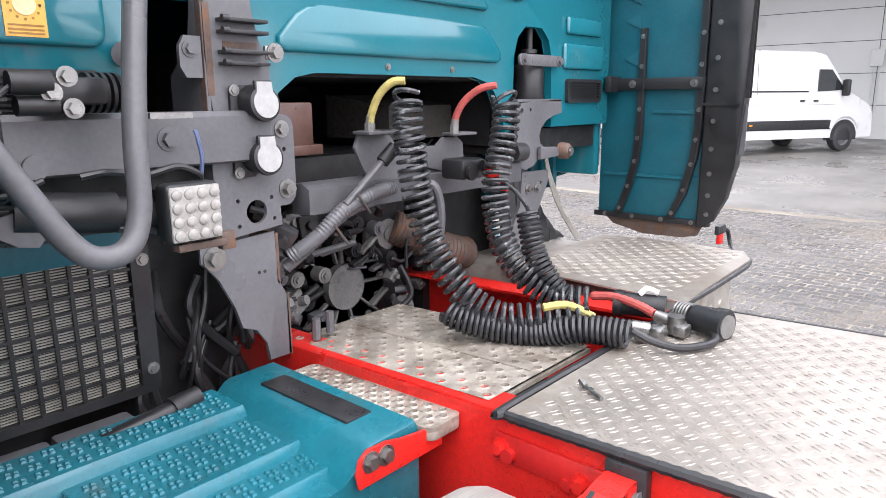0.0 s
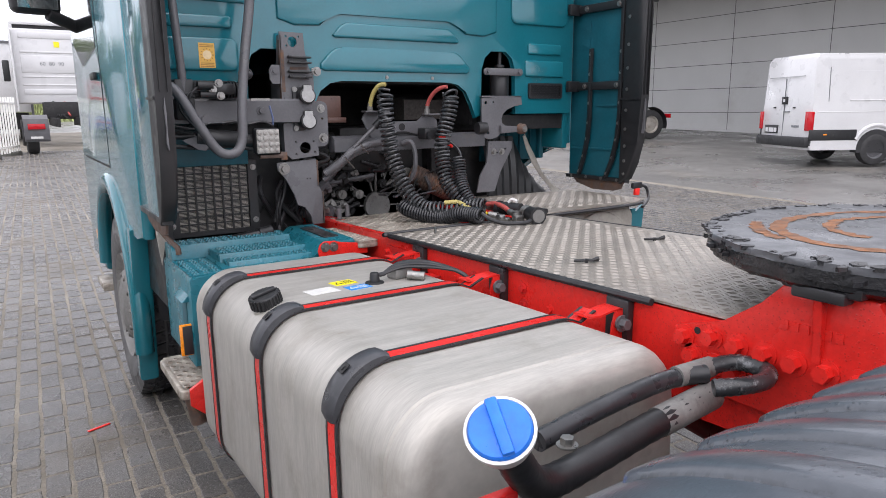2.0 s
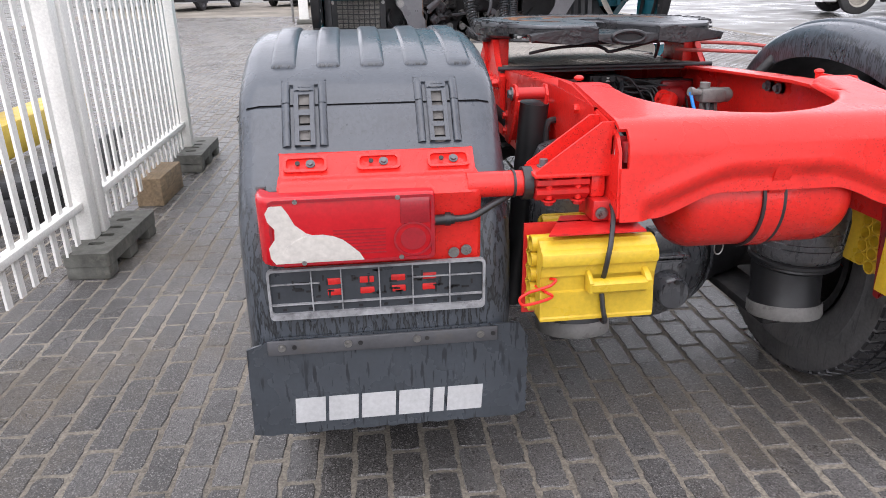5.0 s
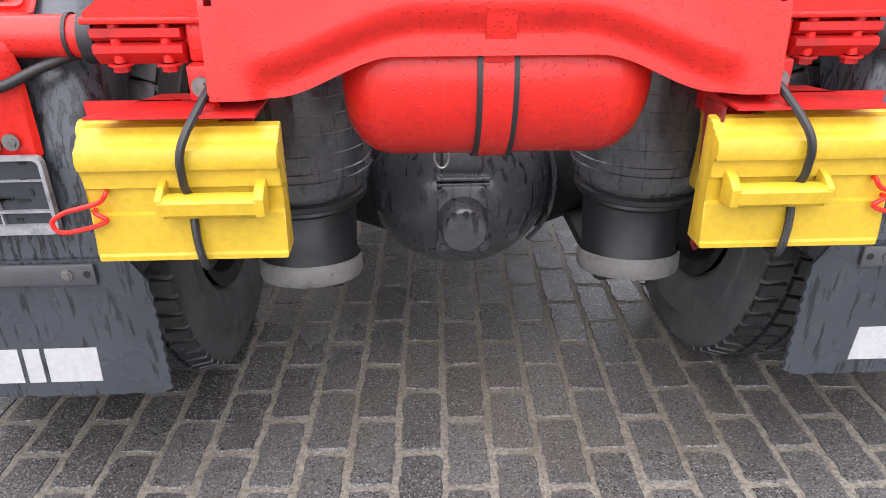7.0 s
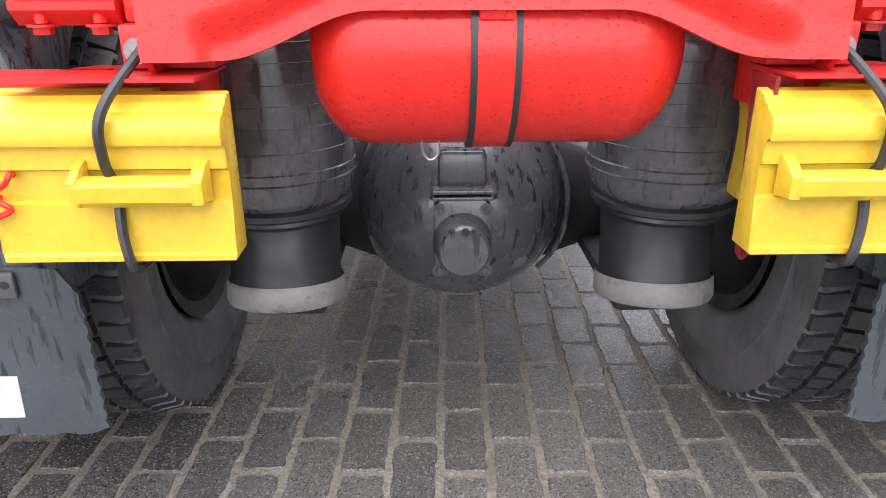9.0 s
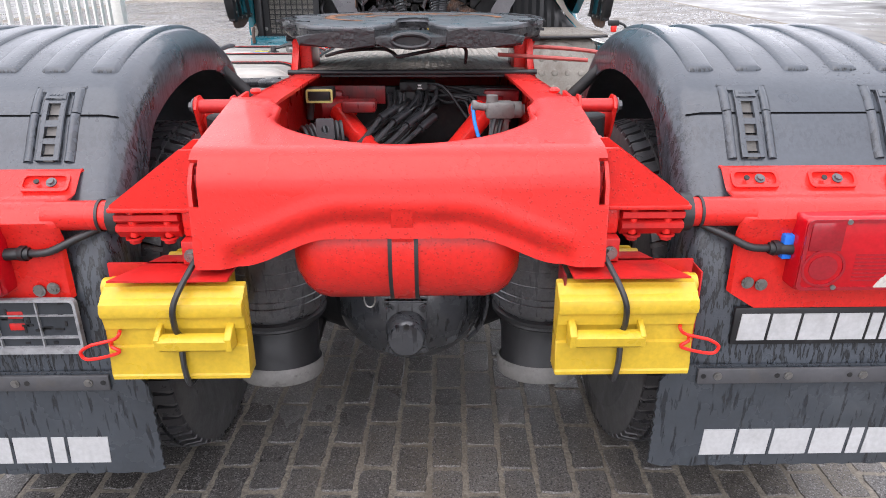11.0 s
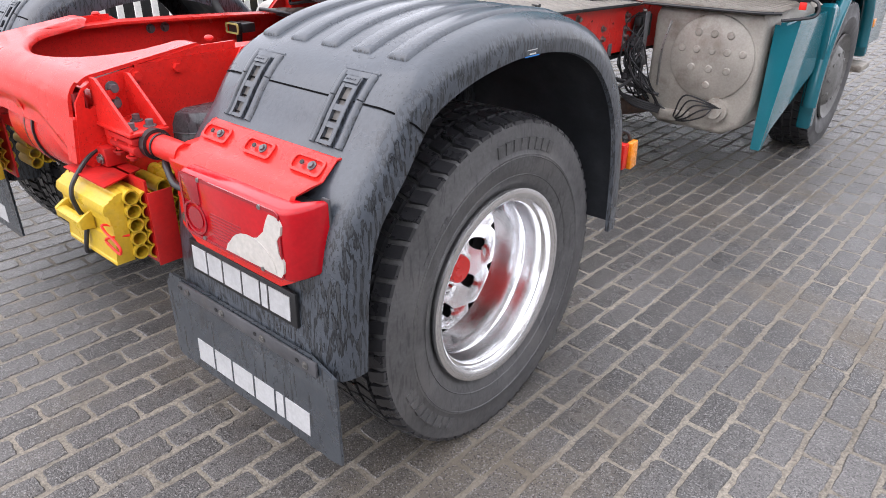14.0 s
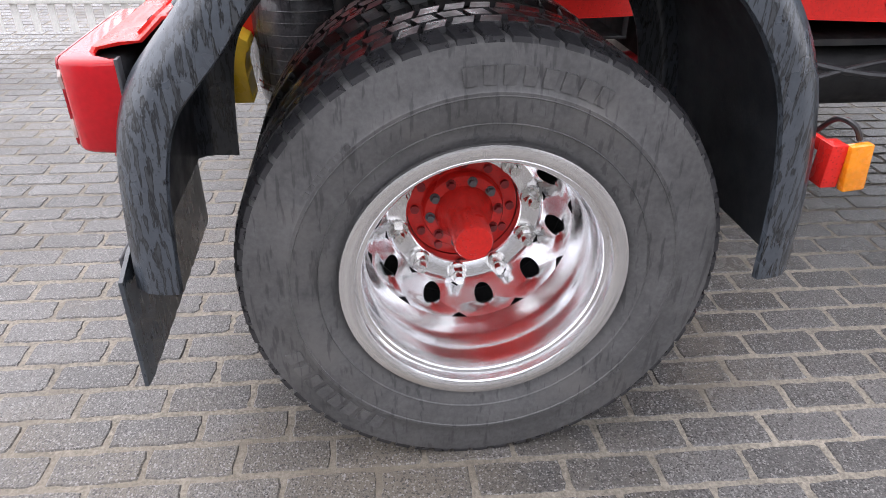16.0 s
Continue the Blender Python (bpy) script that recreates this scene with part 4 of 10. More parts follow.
part("drain_ring", tube([(-0.075 + 0.012 * math.cos(t), -0.70, 0.765 + 0.020 * math.sin(t)) for t in np.linspace(0, 6.2, 12)], 0.002, 6), STEEL, vessel)
each("strap_slot", [box(-0.032, -0.019, -0.7995, -0.780, 1.004, 1.018, 0.002), box(0.025, 0.038, -0.7995, -0.780, 1.004, 1.018, 0.002)], DARKBAY, cover)
part("strap_tail", prism([(-0.795, 1.018), (-0.8025, 1.015), (-0.8005, 0.990), (-0.788, 0.955), (-0.784, 0.93), (-0.776, 0.93), (-0.785, 1.0)], "x", -0.018, 0.024, 0.002), RED, cover)

# rear axle, differential and air bags
axle = part("rear_axle", join(cyl((-0.62, 0, 0.475), (0.62, 0, 0.475), 0.075, n=20), cyl((-0.40, 0, 0.475), (-0.20, 0, 0.475), 0.08, 0.15, 20), cyl((0.40, 0, 0.475), (0.20, 0, 0.475), 0.08, 0.15, 20)), DARKBAY, truck)
part("differential", ball((-0.006, -0.045, 0.497), 0.248, 0.245, 0.238, 40, 24), DIFF, axle, "wet black differential housing with drip marks")
end = part("end_cover", prism(rrect(-0.070, 0.046, 0.400, 0.566, 0.022), "y", -0.318, -0.262, 0.006), DIFF, axle, "wet black end cover with a round boss")
part("boss", lathe([(0.0, 0.060), (0.012, 0.057), (0.050, 0.054), (0.062, 0.051), (0.066, 0.046), (0.066, 0)], (-0.012, -0.318, 0.478), "y", 32, -1), DIFF, end)
each("cover_flange", [box(-0.072, 0.048, -0.330, -0.29, 0.566, 0.574, 0.002), box(-0.072, 0.048, -0.332, -0.29, 0.580, 0.588, 0.002)], DIFF, end)
part("upper_cover", box(-0.060, 0.036, -0.30, -0.22, 0.575, 0.660, 0.012), DIFF, end)
each("cover_bolt", bolt_set([(x, -0.318, z) for x in (-0.060, 0.036) for z in (0.545, 0.415)], (0, -1, 0), 0.009, 0.010), DIFF, end)
part("breather", join(cyl((-0.010, -0.384, 0.522), (-0.010, -0.390, 0.522), 0.008, n=12)), DARKBAY, end)
part("filler_plug", join(cyl((0.106, -0.205, 0.404), (0.111, -0.232, 0.400), 0.022, n=20), cyl((0.111, -0.230, 0.400), (0.112, -0.236, 0.3995), 0.012, n=6)), DIFF, axle, "threaded filler plug")
each("casting_rib", [tube([(0.006 + 0.252 * math.sin(a) * math.cos(b), -0.045 - 0.249 * math.sin(a) * math.sin(b), 0.497 + 0.242 * math.cos(a)) for a in np.linspace(0.7, 2.3, 9)], 0.007, 6, 2) for b in (0.45, 2.70)], DIFF, axle)
for s in (1, -1):
    BX_, BY_ = s * 0.351, -0.410
    bag = part("air_bag", lathe([(0.98, 0.0), (0.98, 0.10), (0.97, 0.128), (0.94, 0.141), (0.86, 0.144), (0.74, 0.144), (0.66, 0.141), (0.630, 0.135), (0.612, 0.122), (0.604, 0.106)], (BX_, BY_, 0), "z", 40), BAG, truck, "black rubber air spring bag")
    lean = Matrix.Translation((0, BY_, 0.43)) @ pose(0, 0, 0, -10) @ Matrix.Translation((0, -BY_, -0.43))
    part("piston", moved(lathe([(0.61, 0.104), (0.455, 0.102), (0.445, 0.106)], (BX_, BY_, 0), "z", 36), lean), BLACK, bag)
    part("base_plate", moved(lathe([(0.449, 0.108), (0.443, 0.111), (0.412, 0.112), (0.404, 0.108), (0.404, 0.0)], (BX_, BY_, 0), "z", 40), lean), CASTING, bag, "grey cast air bag base")
    part("drain_stub", moved(join(cyl((BX_, BY_, 0.404), (BX_, BY_, 0.392), 0.016, n=8), cyl((BX_, BY_, 0.394), (BX_, BY_, 0.376), 0.008, n=8)), lean), STEEL, bag)
    each("bag_crease", [lathe([(-0.0018, 0.1418), (0, 0.1448), (0.0018, 0.1418)], (BX_, BY_, z), "z", 40) for z in (0.915, 0.885, 0.855, 0.822, 0.79, 0.755, 0.715, 0.68, 0.662)], BAG, bag)
    part("bag_fold", lathe([(0.614, 0.122), (0.608, 0.131), (0.598, 0.131), (0.592, 0.121), (0.586, 0.123), (0.580, 0.116), (0.574, 0.106)], (BX_, BY_, 0), "z", 40), BLACK, bag)
    part("axle_arm", box(min(s * 0.28, s * 0.42), max(s * 0.28, s * 0.42), -0.42, 0.75, 0.365, 0.400, 0.012), DARKBAY, truck)
    part("damper", join(cyl((s * 0.50, -0.22, 0.42), (s * 0.47, -0.29, 0.90), 0.032, n=16), cyl((s * 0.485, -0.26, 0.66), (s * 0.465, -0.29, 1.08), 0.042, n=16)), BLACK, truck)
    dm = part("damper_mount", side(join(*[prism([(-0.19, 0.95), (-0.19, 1.075), (-0.275, 1.132), (-0.305, 1.132), (-0.325, 1.105), (-0.30, 1.04), (-0.235, 0.95)], "x", x, x + 0.008, 0.002) for x in (0.432, 0.520)], box(0.404, 0.528, -0.215, -0.190, 0.955, 1.072, 0.004)), s), RED, truck, "red open damper bracket")
    part("bush", side(join(cyl((0.44, -0.294, 1.107), (0.52, -0.294, 1.107), 0.017, n=18), cyl((0.528, -0.294, 1.107), (0.533, -0.294, 1.107), 0.017, n=16)), s), RED_DULL, dm)
    part("bush_bolt", side(bolt((0.533, -0.294, 1.107), (1, 0, 0), 0.013, 0.012), s), GREY, dm)
    each("mount_bolt", bolt_set([(s * 0.528, -0.205, z) for z in (0.985, 1.03)], (s, 0, 0), 0.011, 0.012), RED, dm)
part("brake_chamber", join(cyl((0.47, -0.22, 0.56), (0.47, -0.02, 0.56), 0.075, n=24), cyl((-0.47, -0.22, 0.56), (-0.47, -0.02, 0.56), 0.075, n=24)), DARKBAY, truck)
part("prop_shaft", cyl((0, 0.15, 0.52), (0, 2.7, 0.78), 0.055, n=18), RED_DARK, truck)

# rear mudguards
ARCH = [(-0.708, 0.545), (-0.702, 0.66), (-0.692, 0.77), (-0.673, 0.86), (-0.640, 0.935), (-0.592, 0.995), (-0.548, 1.045), (-0.505, 1.105), (-0.455, 1.160), (-0.390, 1.198), (-0.270, 1.238), (-0.130, 1.262), (-0.02, 1.268), (0.10, 1.262),
        (0.22, 1.240), (0.34, 1.192), (0.44, 1.118), (0.52, 1.020), (0.575, 0.910), (0.605, 0.79), (0.622, 0.66), (0.632, 0.50)]


def arch_points(res=4):
    return [(p.x, p.y) for p in smooth_path([(a, b, 0) for a, b in ARCH], res)]


ARCH_FINE = arch_points()


def arch_at(i, off):
    """A point off metres outside the arch line, at its i-th step."""
    a, b = ARCH_FINE[max(i - 1, 0)], ARCH_FINE[min(i + 1, len(ARCH_FINE) - 1)]
    d = Vector((b[0] - a[0], b[1] - a[1])).normalized()
    return ARCH_FINE[i][0] - d.y * off, ARCH_FINE[i][1] + d.x * off


def arch_index(y=None, z=None, rear=True):
    best = range(len(ARCH_FINE) // 2) if rear else range(len(ARCH_FINE) // 2, len(ARCH_FINE))
    return min(best, key=lambda i: abs(ARCH_FINE[i][0 if y is not None else 1] - (y if y is not None else z)))


def mark_blocks(x0, x1, z0, z1, y, thick):
    """Six plain blocks, each of one letter's width, where a maker's mark stands."""
    widths, out, x = (0.155, 0.155, 0.180, 0.165, 0.060, 0.190), [], x0
    for w in widths:
        d = w * (x1 - x0)
        out.append(prism([(x, z0), (x + d, z0), (x + d + 0.004, z1), (x + 0.004, z1)], "y", y, y + thick))
        x += d + 0.018 * (x1 - x0)
    return out


def mudguard(s):
    x0, x1 = 0.612, 1.272
    section = [(x0, -0.115), (x0, -0.055), (x0 + 0.008, -0.03), (x0 + 0.028, -0.009), (x0 + 0.055, 0.0), (x0 + 0.2, 0.002), (x1 - 0.2, 0.002), (x1 - 0.055, 0.0), (x1 - 0.025, -0.010), (x1 - 0.007, -0.032), (x1, -0.058), (x1, -0.088), (x1 - 0.012, -0.090)]
    rows = [[(s * x, *arch_at(i, o)) for x, o in section] for i in range(len(ARCH_FINE))]
    guard = part("mudguard", grid_sheet(rows), FENDER, truck, "wet dark grey plastic mudguard with pressed ribs", angle=50)
    m = guard.modifiers.new("thickness", "SOLIDIFY")
    m.thickness, m.offset = 0.006, 0.0
    inner = [[(s * x, *arch_at(i, -0.014)) for x in (x0 + 0.02, 0.8, 1.0, x1 - 0.03)] for i in range(len(ARCH_FINE))]
    part("liner", grid_sheet(inner), LINER, guard)
    # five pressed ribs across the crown
    i0, i1 = arch_index(y=-0.40), len(ARCH_FINE) - 22
    def along(i, o):
        i0_, t = int(i), i - int(i)
        a, b = arch_at(i0_, o), arch_at(min(i0_ + 1, len(ARCH_FINE) - 1), o)
        return a[0] + (b[0] - a[0]) * t, a[1] + (b[1] - a[1]) * t

    for k in range(5):
        xc = x0 + 0.088 + k * 0.1145
        rib = []
        steps = [(i0, 0.0), (i0 + 0.12, 0.55), (i0 + 0.3, 0.92), (i0 + 0.5, 1.0)] + [(i, 1.0) for i in range(i0 + 1, i1 - 1)] + [(i1 - 1.5, 1.0), (i1 - 1.2, 0.9), (i1 - 1.05, 0.5), (i1 - 1, 0.0)]
        for i, e in steps:
            q = 0.004 * (1 - e)
            rib.append([(s * (xc + u), *along(i, -0.002 + hgt * e)) for u, hgt in ((-0.035 + q, 0.0), (-0.031 + q, 0.008), (-0.026 + q, 0.0135), (-0.020, 0.0155), (0.020, 0.0155), (0.026 - q, 0.0135), (0.031 - q, 0.008), (0.035 - q, 0.0))])
        part("pressed_rib", grid_sheet(rib), FENDER, guard, angle=50)
    # seam between crown and rear panel
    j = arch_index(y=-0.499)
    part("seam", grid_sheet([[(s * x, *arch_at(i, o)) for x, o in [(x0 + 0.002, -0.04), (x0 + 0.03, -0.003), (x0 + 0.06, 0.0062), (x1 - 0.06, 0.0062), (x1 - 0.028, -0.003), (x1 + 0.005, -0.045), (x1 + 0.005, -0.085)]] for i in (j, j + 1)][:1] +
                            [[(s * x, arch_at(j, o)[0] + 0.003, arch_at(j, o)[1] + 0.0032) for x, o in [(x0 + 0.002, -0.04), (x0 + 0.03, -0.003), (x0 + 0.06, 0.0062), (x1 - 0.06, 0.0062), (x1 - 0.028, -0.003), (x1 + 0.005, -0.045), (x1 + 0.005, -0.085)]]]), GAP, guard)
    # two latch clips: a bevelled surround, a sunk well, and a strap with three windows
    ia, ib = arch_index(y=-0.440), arch_index(z=1.035)
    lo, hi = min(ia, ib), max(ia, ib)
    for xc in (0.775, 1.105):
        def swept(prof, u0=0.0, u1=1.0, steps=10):
            """A section of (across, off) points, carried down the clip from share u0 to u1."""
            return grid_sheet([[(s * (xc + a), *along(hi - (hi - lo) * u, o)) for a, o in prof] for u in np.linspace(u0, u1, steps + 1)])
        part("latch_groove", swept([(-0.060, 0.000), (-0.060, 0.0036), (0.060, 0.0036), (0.060, 0.000)], -0.02, 1.0), GAP, guard)
        for e in (-1, 1):
            part("latch_surround", swept([(e * 0.056, 0.002), (e * 0.055, 0.0075), (e * 0.048, 0.0115), (e * 0.042, 0.0128), (e * 0.037, 0.0115), (e * 0.034, 0.004)], 0.03, 0.36), FENDER, guard, angle=60)
            part("latch_surround", swept([(e * 0.056, 0.002), (e * 0.055, 0.0065), (e * 0.047, 0.0125), (e * 0.042, 0.0135), (e * 0.037, 0.0122), (e * 0.034, 0.004)], 0.375, 1.0), FENDER, guard, angle=60)
            part("strap_side", swept([(e * 0.0255, 0.003), (e * 0.0255, 0.0135), (e * 0.0235, 0.0150), (e * 0.0135, 0.0150), (e * 0.0120, 0.0055)], 0.10, 1.0, 14), FENDER, guard, angle=30)
        part("latch_surround", swept([(-0.055, 0.003), (-0.053, 0.0085), (-0.045, 0.0110), (0.045, 0.0110), (0.053, 0.0085), (0.055, 0.003)], 0.005, 0.085, 4), FENDER, guard, angle=25)
        part("latch_lip", swept([(-0.058, 0.002), (-0.054, 0.0075), (0.054, 0.0075), (0.058, 0.002)], -0.045, -0.02, 2), FENDER, guard)
        part("latch_tab", swept([(-0.0245, 0.006), (-0.023, 0.0165), (-0.018, 0.019), (0.018, 0.019), (0.023, 0.0165), (0.0245, 0.006)], 0.115, 0.205, 3), FENDER, guard)
        each("tab_ridge", [swept([(a, 0.018), (a, 0.0205), (a + 0.005, 0.0205), (a + 0.005, 0.018)], 0.148, 0.165, 1) for a in (-0.016, -0.008, 0.0, 0.008)], FENDER, guard)
        part("latch_well", swept([(-0.0125, 0.0062), (0.0125, 0.0062)], 0.20, 1.0), WELL, guard)
        each("cross_bar", [swept([(-0.0135, 0.006), (-0.0135, 0.0145), (0.0135, 0.0145), (0.0135, 0.006)], a, b, 2) for a, b in ((0.205, 0.255), (0.475, 0.555), (0.700, 0.770), (0.945, 1.0))], FENDER, guard)
        each("window_pin", [swept([(-0.0125, 0.0062), (-0.0125, 0.0105), (0.0125, 0.0105), (0.0125, 0.0062)], a, a + 0.022, 1) for a in (0.395, 0.660, 0.900)], GAP, guard)
    # mud flap with a steel bar
    wave = [(0.575, 0.56), (0.60, 0.60), (1.20, 0.60), (1.276, 0.575)] + [(1.282, 0.33)] + [(1.282 - 0.71 * k / 30, 0.324 + 0.0025 * math.sin(k * 2.4)) for k in range(1, 30)] + [(0.572 + 0.004 * (k % 2), 0.335 + 0.012 * k) for k in range(18)]
    flap = part("mud_flap", side(prism(wave, "y", -0.722, -0.714), s), FLAP, truck, "black rubber mud flap with a white mark")
    bar = part("flap_bar", side(box(0.655, 1.225, -0.731, -0.7225, 0.558, 0.598, 0.004), s), GREY_DARK, flap, "dark grey steel bar")
    each("bar_bolt", bolt_set([(s * x, -0.731, 0.580) for x in (0.70, 0.86, 1.03, 1.19)], (0, -1, 0), 0.0065, 0.006), STEEL, flap)
    each("bar_hole", [cyl((s * x, -0.7312, 0.580), (s * x, -0.7325, 0.580), 0.006, n=10) for x in (0.668, 0.835, 1.0, 1.16)], DARKBAY, flap)
    each("white_mark", mark_blocks(0.692 if s > 0 else -1.175, 1.175 if s > 0 else -0.692, 0.356, 0.428, -0.7235, 0.0015), WHITE_MARK, flap, "plain white block")
    # hanger for the guard
    part("guard_stay", side(cyl((0.40, 0.28, 0.90), (0.68, 0.28, 1.18), 0.02, n=12), s), DARKBAY, truck)
    return guard


guards = {s: mudguard(s) for s in (1, -1)}
part("blue_sticker", box(1.2725, 1.2745, -0.055, -0.010, 1.190, 1.206), BLUE_CAP, guards[1])

# lamp carriers, tail lamps and plates
for s in (1, -1):
    arm = part("lamp_arm", join(side(cyl((0.44, -0.688, 0.956), (0.73, -0.688, 0.956), 0.031, n=24), s)), RED, truck, "red tube carrying the lamp bracket")
    part("clamp_ring", side(lathe([(0.0, 0.032), (0.0, 0.040), (0.022, 0.040), (0.022, 0.032)], (0.575, -0.688, 0.956), "x", 24), s), RUBBER, arm)
    part("cable_tie", side(lathe([(0.0, 0.0315), (0.0, 0.034), (0.006, 0.034), (0.006, 0.0315)], (0.615, -0.688, 0.956), "x", 24), s), RUBBER, arm)
    gus = part("gusset", side(join(prism([(0.397, 0.985), (0.397, 1.105), (0.425, 1.105), (0.575, 0.995), (0.575, 0.985)], "y", -0.742, -0.734), prism([(0.397, 0.985), (0.397, 1.105), (0.425, 1.105), (0.575, 0.995), (0.575, 0.985)], "y", -0.652, -0.644),
                                   box(0.397, 0.58, -0.748, -0.640, 0.980, 0.990, 0.003), box(0.405, 0.440, -0.735, -0.655, 0.925, 0.980, 0.006)), s), RED, truck, "red welded gusset bracket")
    clamp = part("tube_clamp", side(join(prism([(-0.742, 0.962), (-0.742, 0.974), (-0.645, 0.974), (-0.645, 0.962), (-0.655, 0.955), (-0.732, 0.955)], "x", 0.445, 0.572, 0.002), prism([(-0.742, 0.950), (-0.732, 0.953), (-0.655, 0.953), (-0.645, 0.950), (-0.645, 0.940), (-0.662, 0.922), (-0.725, 0.922), (-0.742, 0.940)], "x", 0.445, 0.572, 0.002)), s), RED_DULL, gus, "red two-part clamp round the tube")
    each("clamp_shank", [side(cyl((x, -0.730, 0.925), (x, -0.730, 0.982), 0.0085, n=10), s) for x in (0.47, 0.54)], RED, gus)
    each("clamp_nut", [side(bolt((x, -0.730, 0.924), (0, 0, -1), 0.012, 0.012), s) for x in (0.47, 0.54)], RED_DULL, gus)
    each("gusset_bolt", bolt_set([(s * x, y, 0.990) for x in (0.47, 0.54) for y in (-0.722, -0.672)], (0, 0, 1), 0.011, 0.018), GREY, gus)
    each("gusset_nut", bolt_set([(s * 0.402, -0.69, z) for z in (1.03, 1.07)], (s, 0, 0), 0.012, 0.02), GREY, gus)
    prof = [(-0.570, 1.000), (-0.578, 1.024), (-0.592, 1.022), (-0.634, 0.984), (-0.668, 0.982), (-0.706, 0.974), (-0.722, 0.950), (-0.718, 0.930), (-0.712, 0.915), (-0.712, 0.73)]
    rows = []
    for x in [0.698, 0.706, 0.73, 0.76, 0.80, 0.86, 0.92, 0.98, 1.04, 1.10, 1.15, 1.162, 1.168]:
        edge = 1 if 0.70 < x < 1.165 else 0
        cut = 0.05 * max(0, (0.78 - x) / 0.08) + 0.045 * max(0, (x - 1.08) / 0.08)
        rows.append([(s * x, y + 0.008 * (1 - edge), z if z > 0.8 else z + cut) for y, z in prof])
    carrier = part("lamp_carrier", grid_sheet(rows), RED, truck, "red pressed steel lamp carrier", angle=45)
    m = carrier.modifiers.new("thickness", "SOLIDIFY")
    m.thickness = 0.006
    for x in (0.762, 0.932, 1.106):
        rot = pose(s * x, -0.613, 1.0055, 42)
        part("dimple", moved(plate(rrect(-0.052, 0.052, -0.024, 0.020, 0.012), [rrect(-0.045, 0.045, -0.017, 0.014, 0.010)], "z", -0.002, 0.0035), rot), RED, carrier)
        part("carrier_bolt", moved(bolt((0.012, 0, -0.002), (0, 0, 1), 0.0075, 0.008), rot), GREY, carrier)
        part("carrier_hole", moved(cyl((-0.018, 0, 0.0025), (-0.018, 0, 0.0045), 0.006, n=10), rot), DARKBAY, carrier)
    each("plate_bolt", bolt_set([(s * 0.765, -0.717, 0.80), (s * 0.735, -0.717, 0.805)], (0, -1, 0), 0.009, 0.006), STEEL, carrier)
    lamp = part("tail_lamp", side(box(0.814, 1.201, -0.7240, -0.6640, 0.785, 0.945, 0.014, 3), s), BLACK, truck, "red tail lamp with a clear white section")
    part("lens", side(prism([(0.812, -0.722), (0.812, -0.756), (0.816, -0.766), (0.826, -0.771), (1.180, -0.771), (1.198, -0.767), (1.212, -0.756), (1.220, -0.740), (1.226, -0.705), (1.225, -0.668), (1.203, -0.668), (1.203, -0.722)], "z", 0.773, 0.954, 0.012, 3), s), LENS_RED, lamp)
    part("reflector", side(box(0.826, 0.895, -0.7735, -0.7650, 0.875, 0.944, 0.002), s), LENS_DEEP, lamp, "ribbed red reflector")
    part("fog_ring", side(join(lathe([(0.0, 0.046), (0.003, 0.046), (0.003, 0.041), (0, 0.041)], (0.866, -0.7710, 0.833), "y", 28, -1), lathe([(0, 0.030), (0.002, 0.030), (0.002, 0.0)], (0.866, -0.7710, 0.833), "y", 24, -1)), s), LENS_DEEP, lamp)
    each("lens_line", [side(box(0.93, 1.05, -0.7722, -0.7690, z, z + 0.003), s) for z in np.arange(0.80, 0.87, 0.009)], LENS_DEEP, lamp)
    clear = [(0.812 + 0.409 * a, 0.773 + 0.181 * b) for a, b in ((0.415, 0.06), (0.44, 0.17), (0.50, 0.31), (0.58, 0.40), (0.66, 0.43), (0.73, 0.49), (0.79, 0.62), (0.82, 0.78), (0.85, 0.90), (0.92, 0.90), (0.945, 0.80), (0.935, 0.68), (0.90, 0.57), (0.905, 0.42), (0.94, 0.30), (0.935, 0.15), (0.91, 0.06))]
    part("clear_section", side(prism(clear, "y", -0.7735, -0.7680), s), LENS_WHITE, lamp, "clear white lamp section")
    part("lens_arc", side(prism([(1.0 + 0.0, 0.790)] + [(1.085 - 0.085 * math.cos(t), 0.790 + 0.068 * math.sin(t)) for t in np.linspace(0, math.pi, 12)], "y", -0.7750, -0.7735), s), LENS_WHITE, lamp)
    part("lens_rim", side(plate(rrect(0.816, 1.192, 0.777, 0.950, 0.014), [rrect(0.824, 1.186, 0.785, 0.942, 0.012)], "y", -0.7732, -0.7700), s), LENS_DEEP, lamp, "dark red lens rim")
    each("lens_screw", [cyl((s * x, -0.7710, z), (s * x, -0.7750, z), 0.006, n=10) for x, z in ((0.90, 0.945), (1.13, 0.945), (0.895, 0.785), (1.12, 0.783))], STEEL, lamp)
    part("lens_seam", side(box(1.2035, 1.2275, -0.6700, -0.6640, 0.771, 0.956, 0.002), s), GREY_DARK, lamp)
    if s > 0:
        part("blue_plug", side(box(0.792, 0.815, -0.7400, -0.7100, 0.84, 0.90, 0.003), s), BLUE_CAP, lamp)
    part("plug", side(join(cyl((0.815, -0.7350, 0.865), (0.765, -0.7300, 0.865), 0.014, n=12), cyl((0.785, -0.7280, 0.865), (0.772, -0.7300, 0.865), 0.018, n=12)), s), BLACK, lamp)
    part("cable", side(tube([(0.77, -0.7300, 0.865), (0.72, -0.7370, 0.872), (0.66, -0.7200, 0.90), (0.60, -0.6950, 0.918), (0.50, -0.71, 0.92), (0.42, -0.66, 0.91)], 0.0085, 10, 14, ribs=0.12), s), RUBBER, lamp, "corrugated black cable")
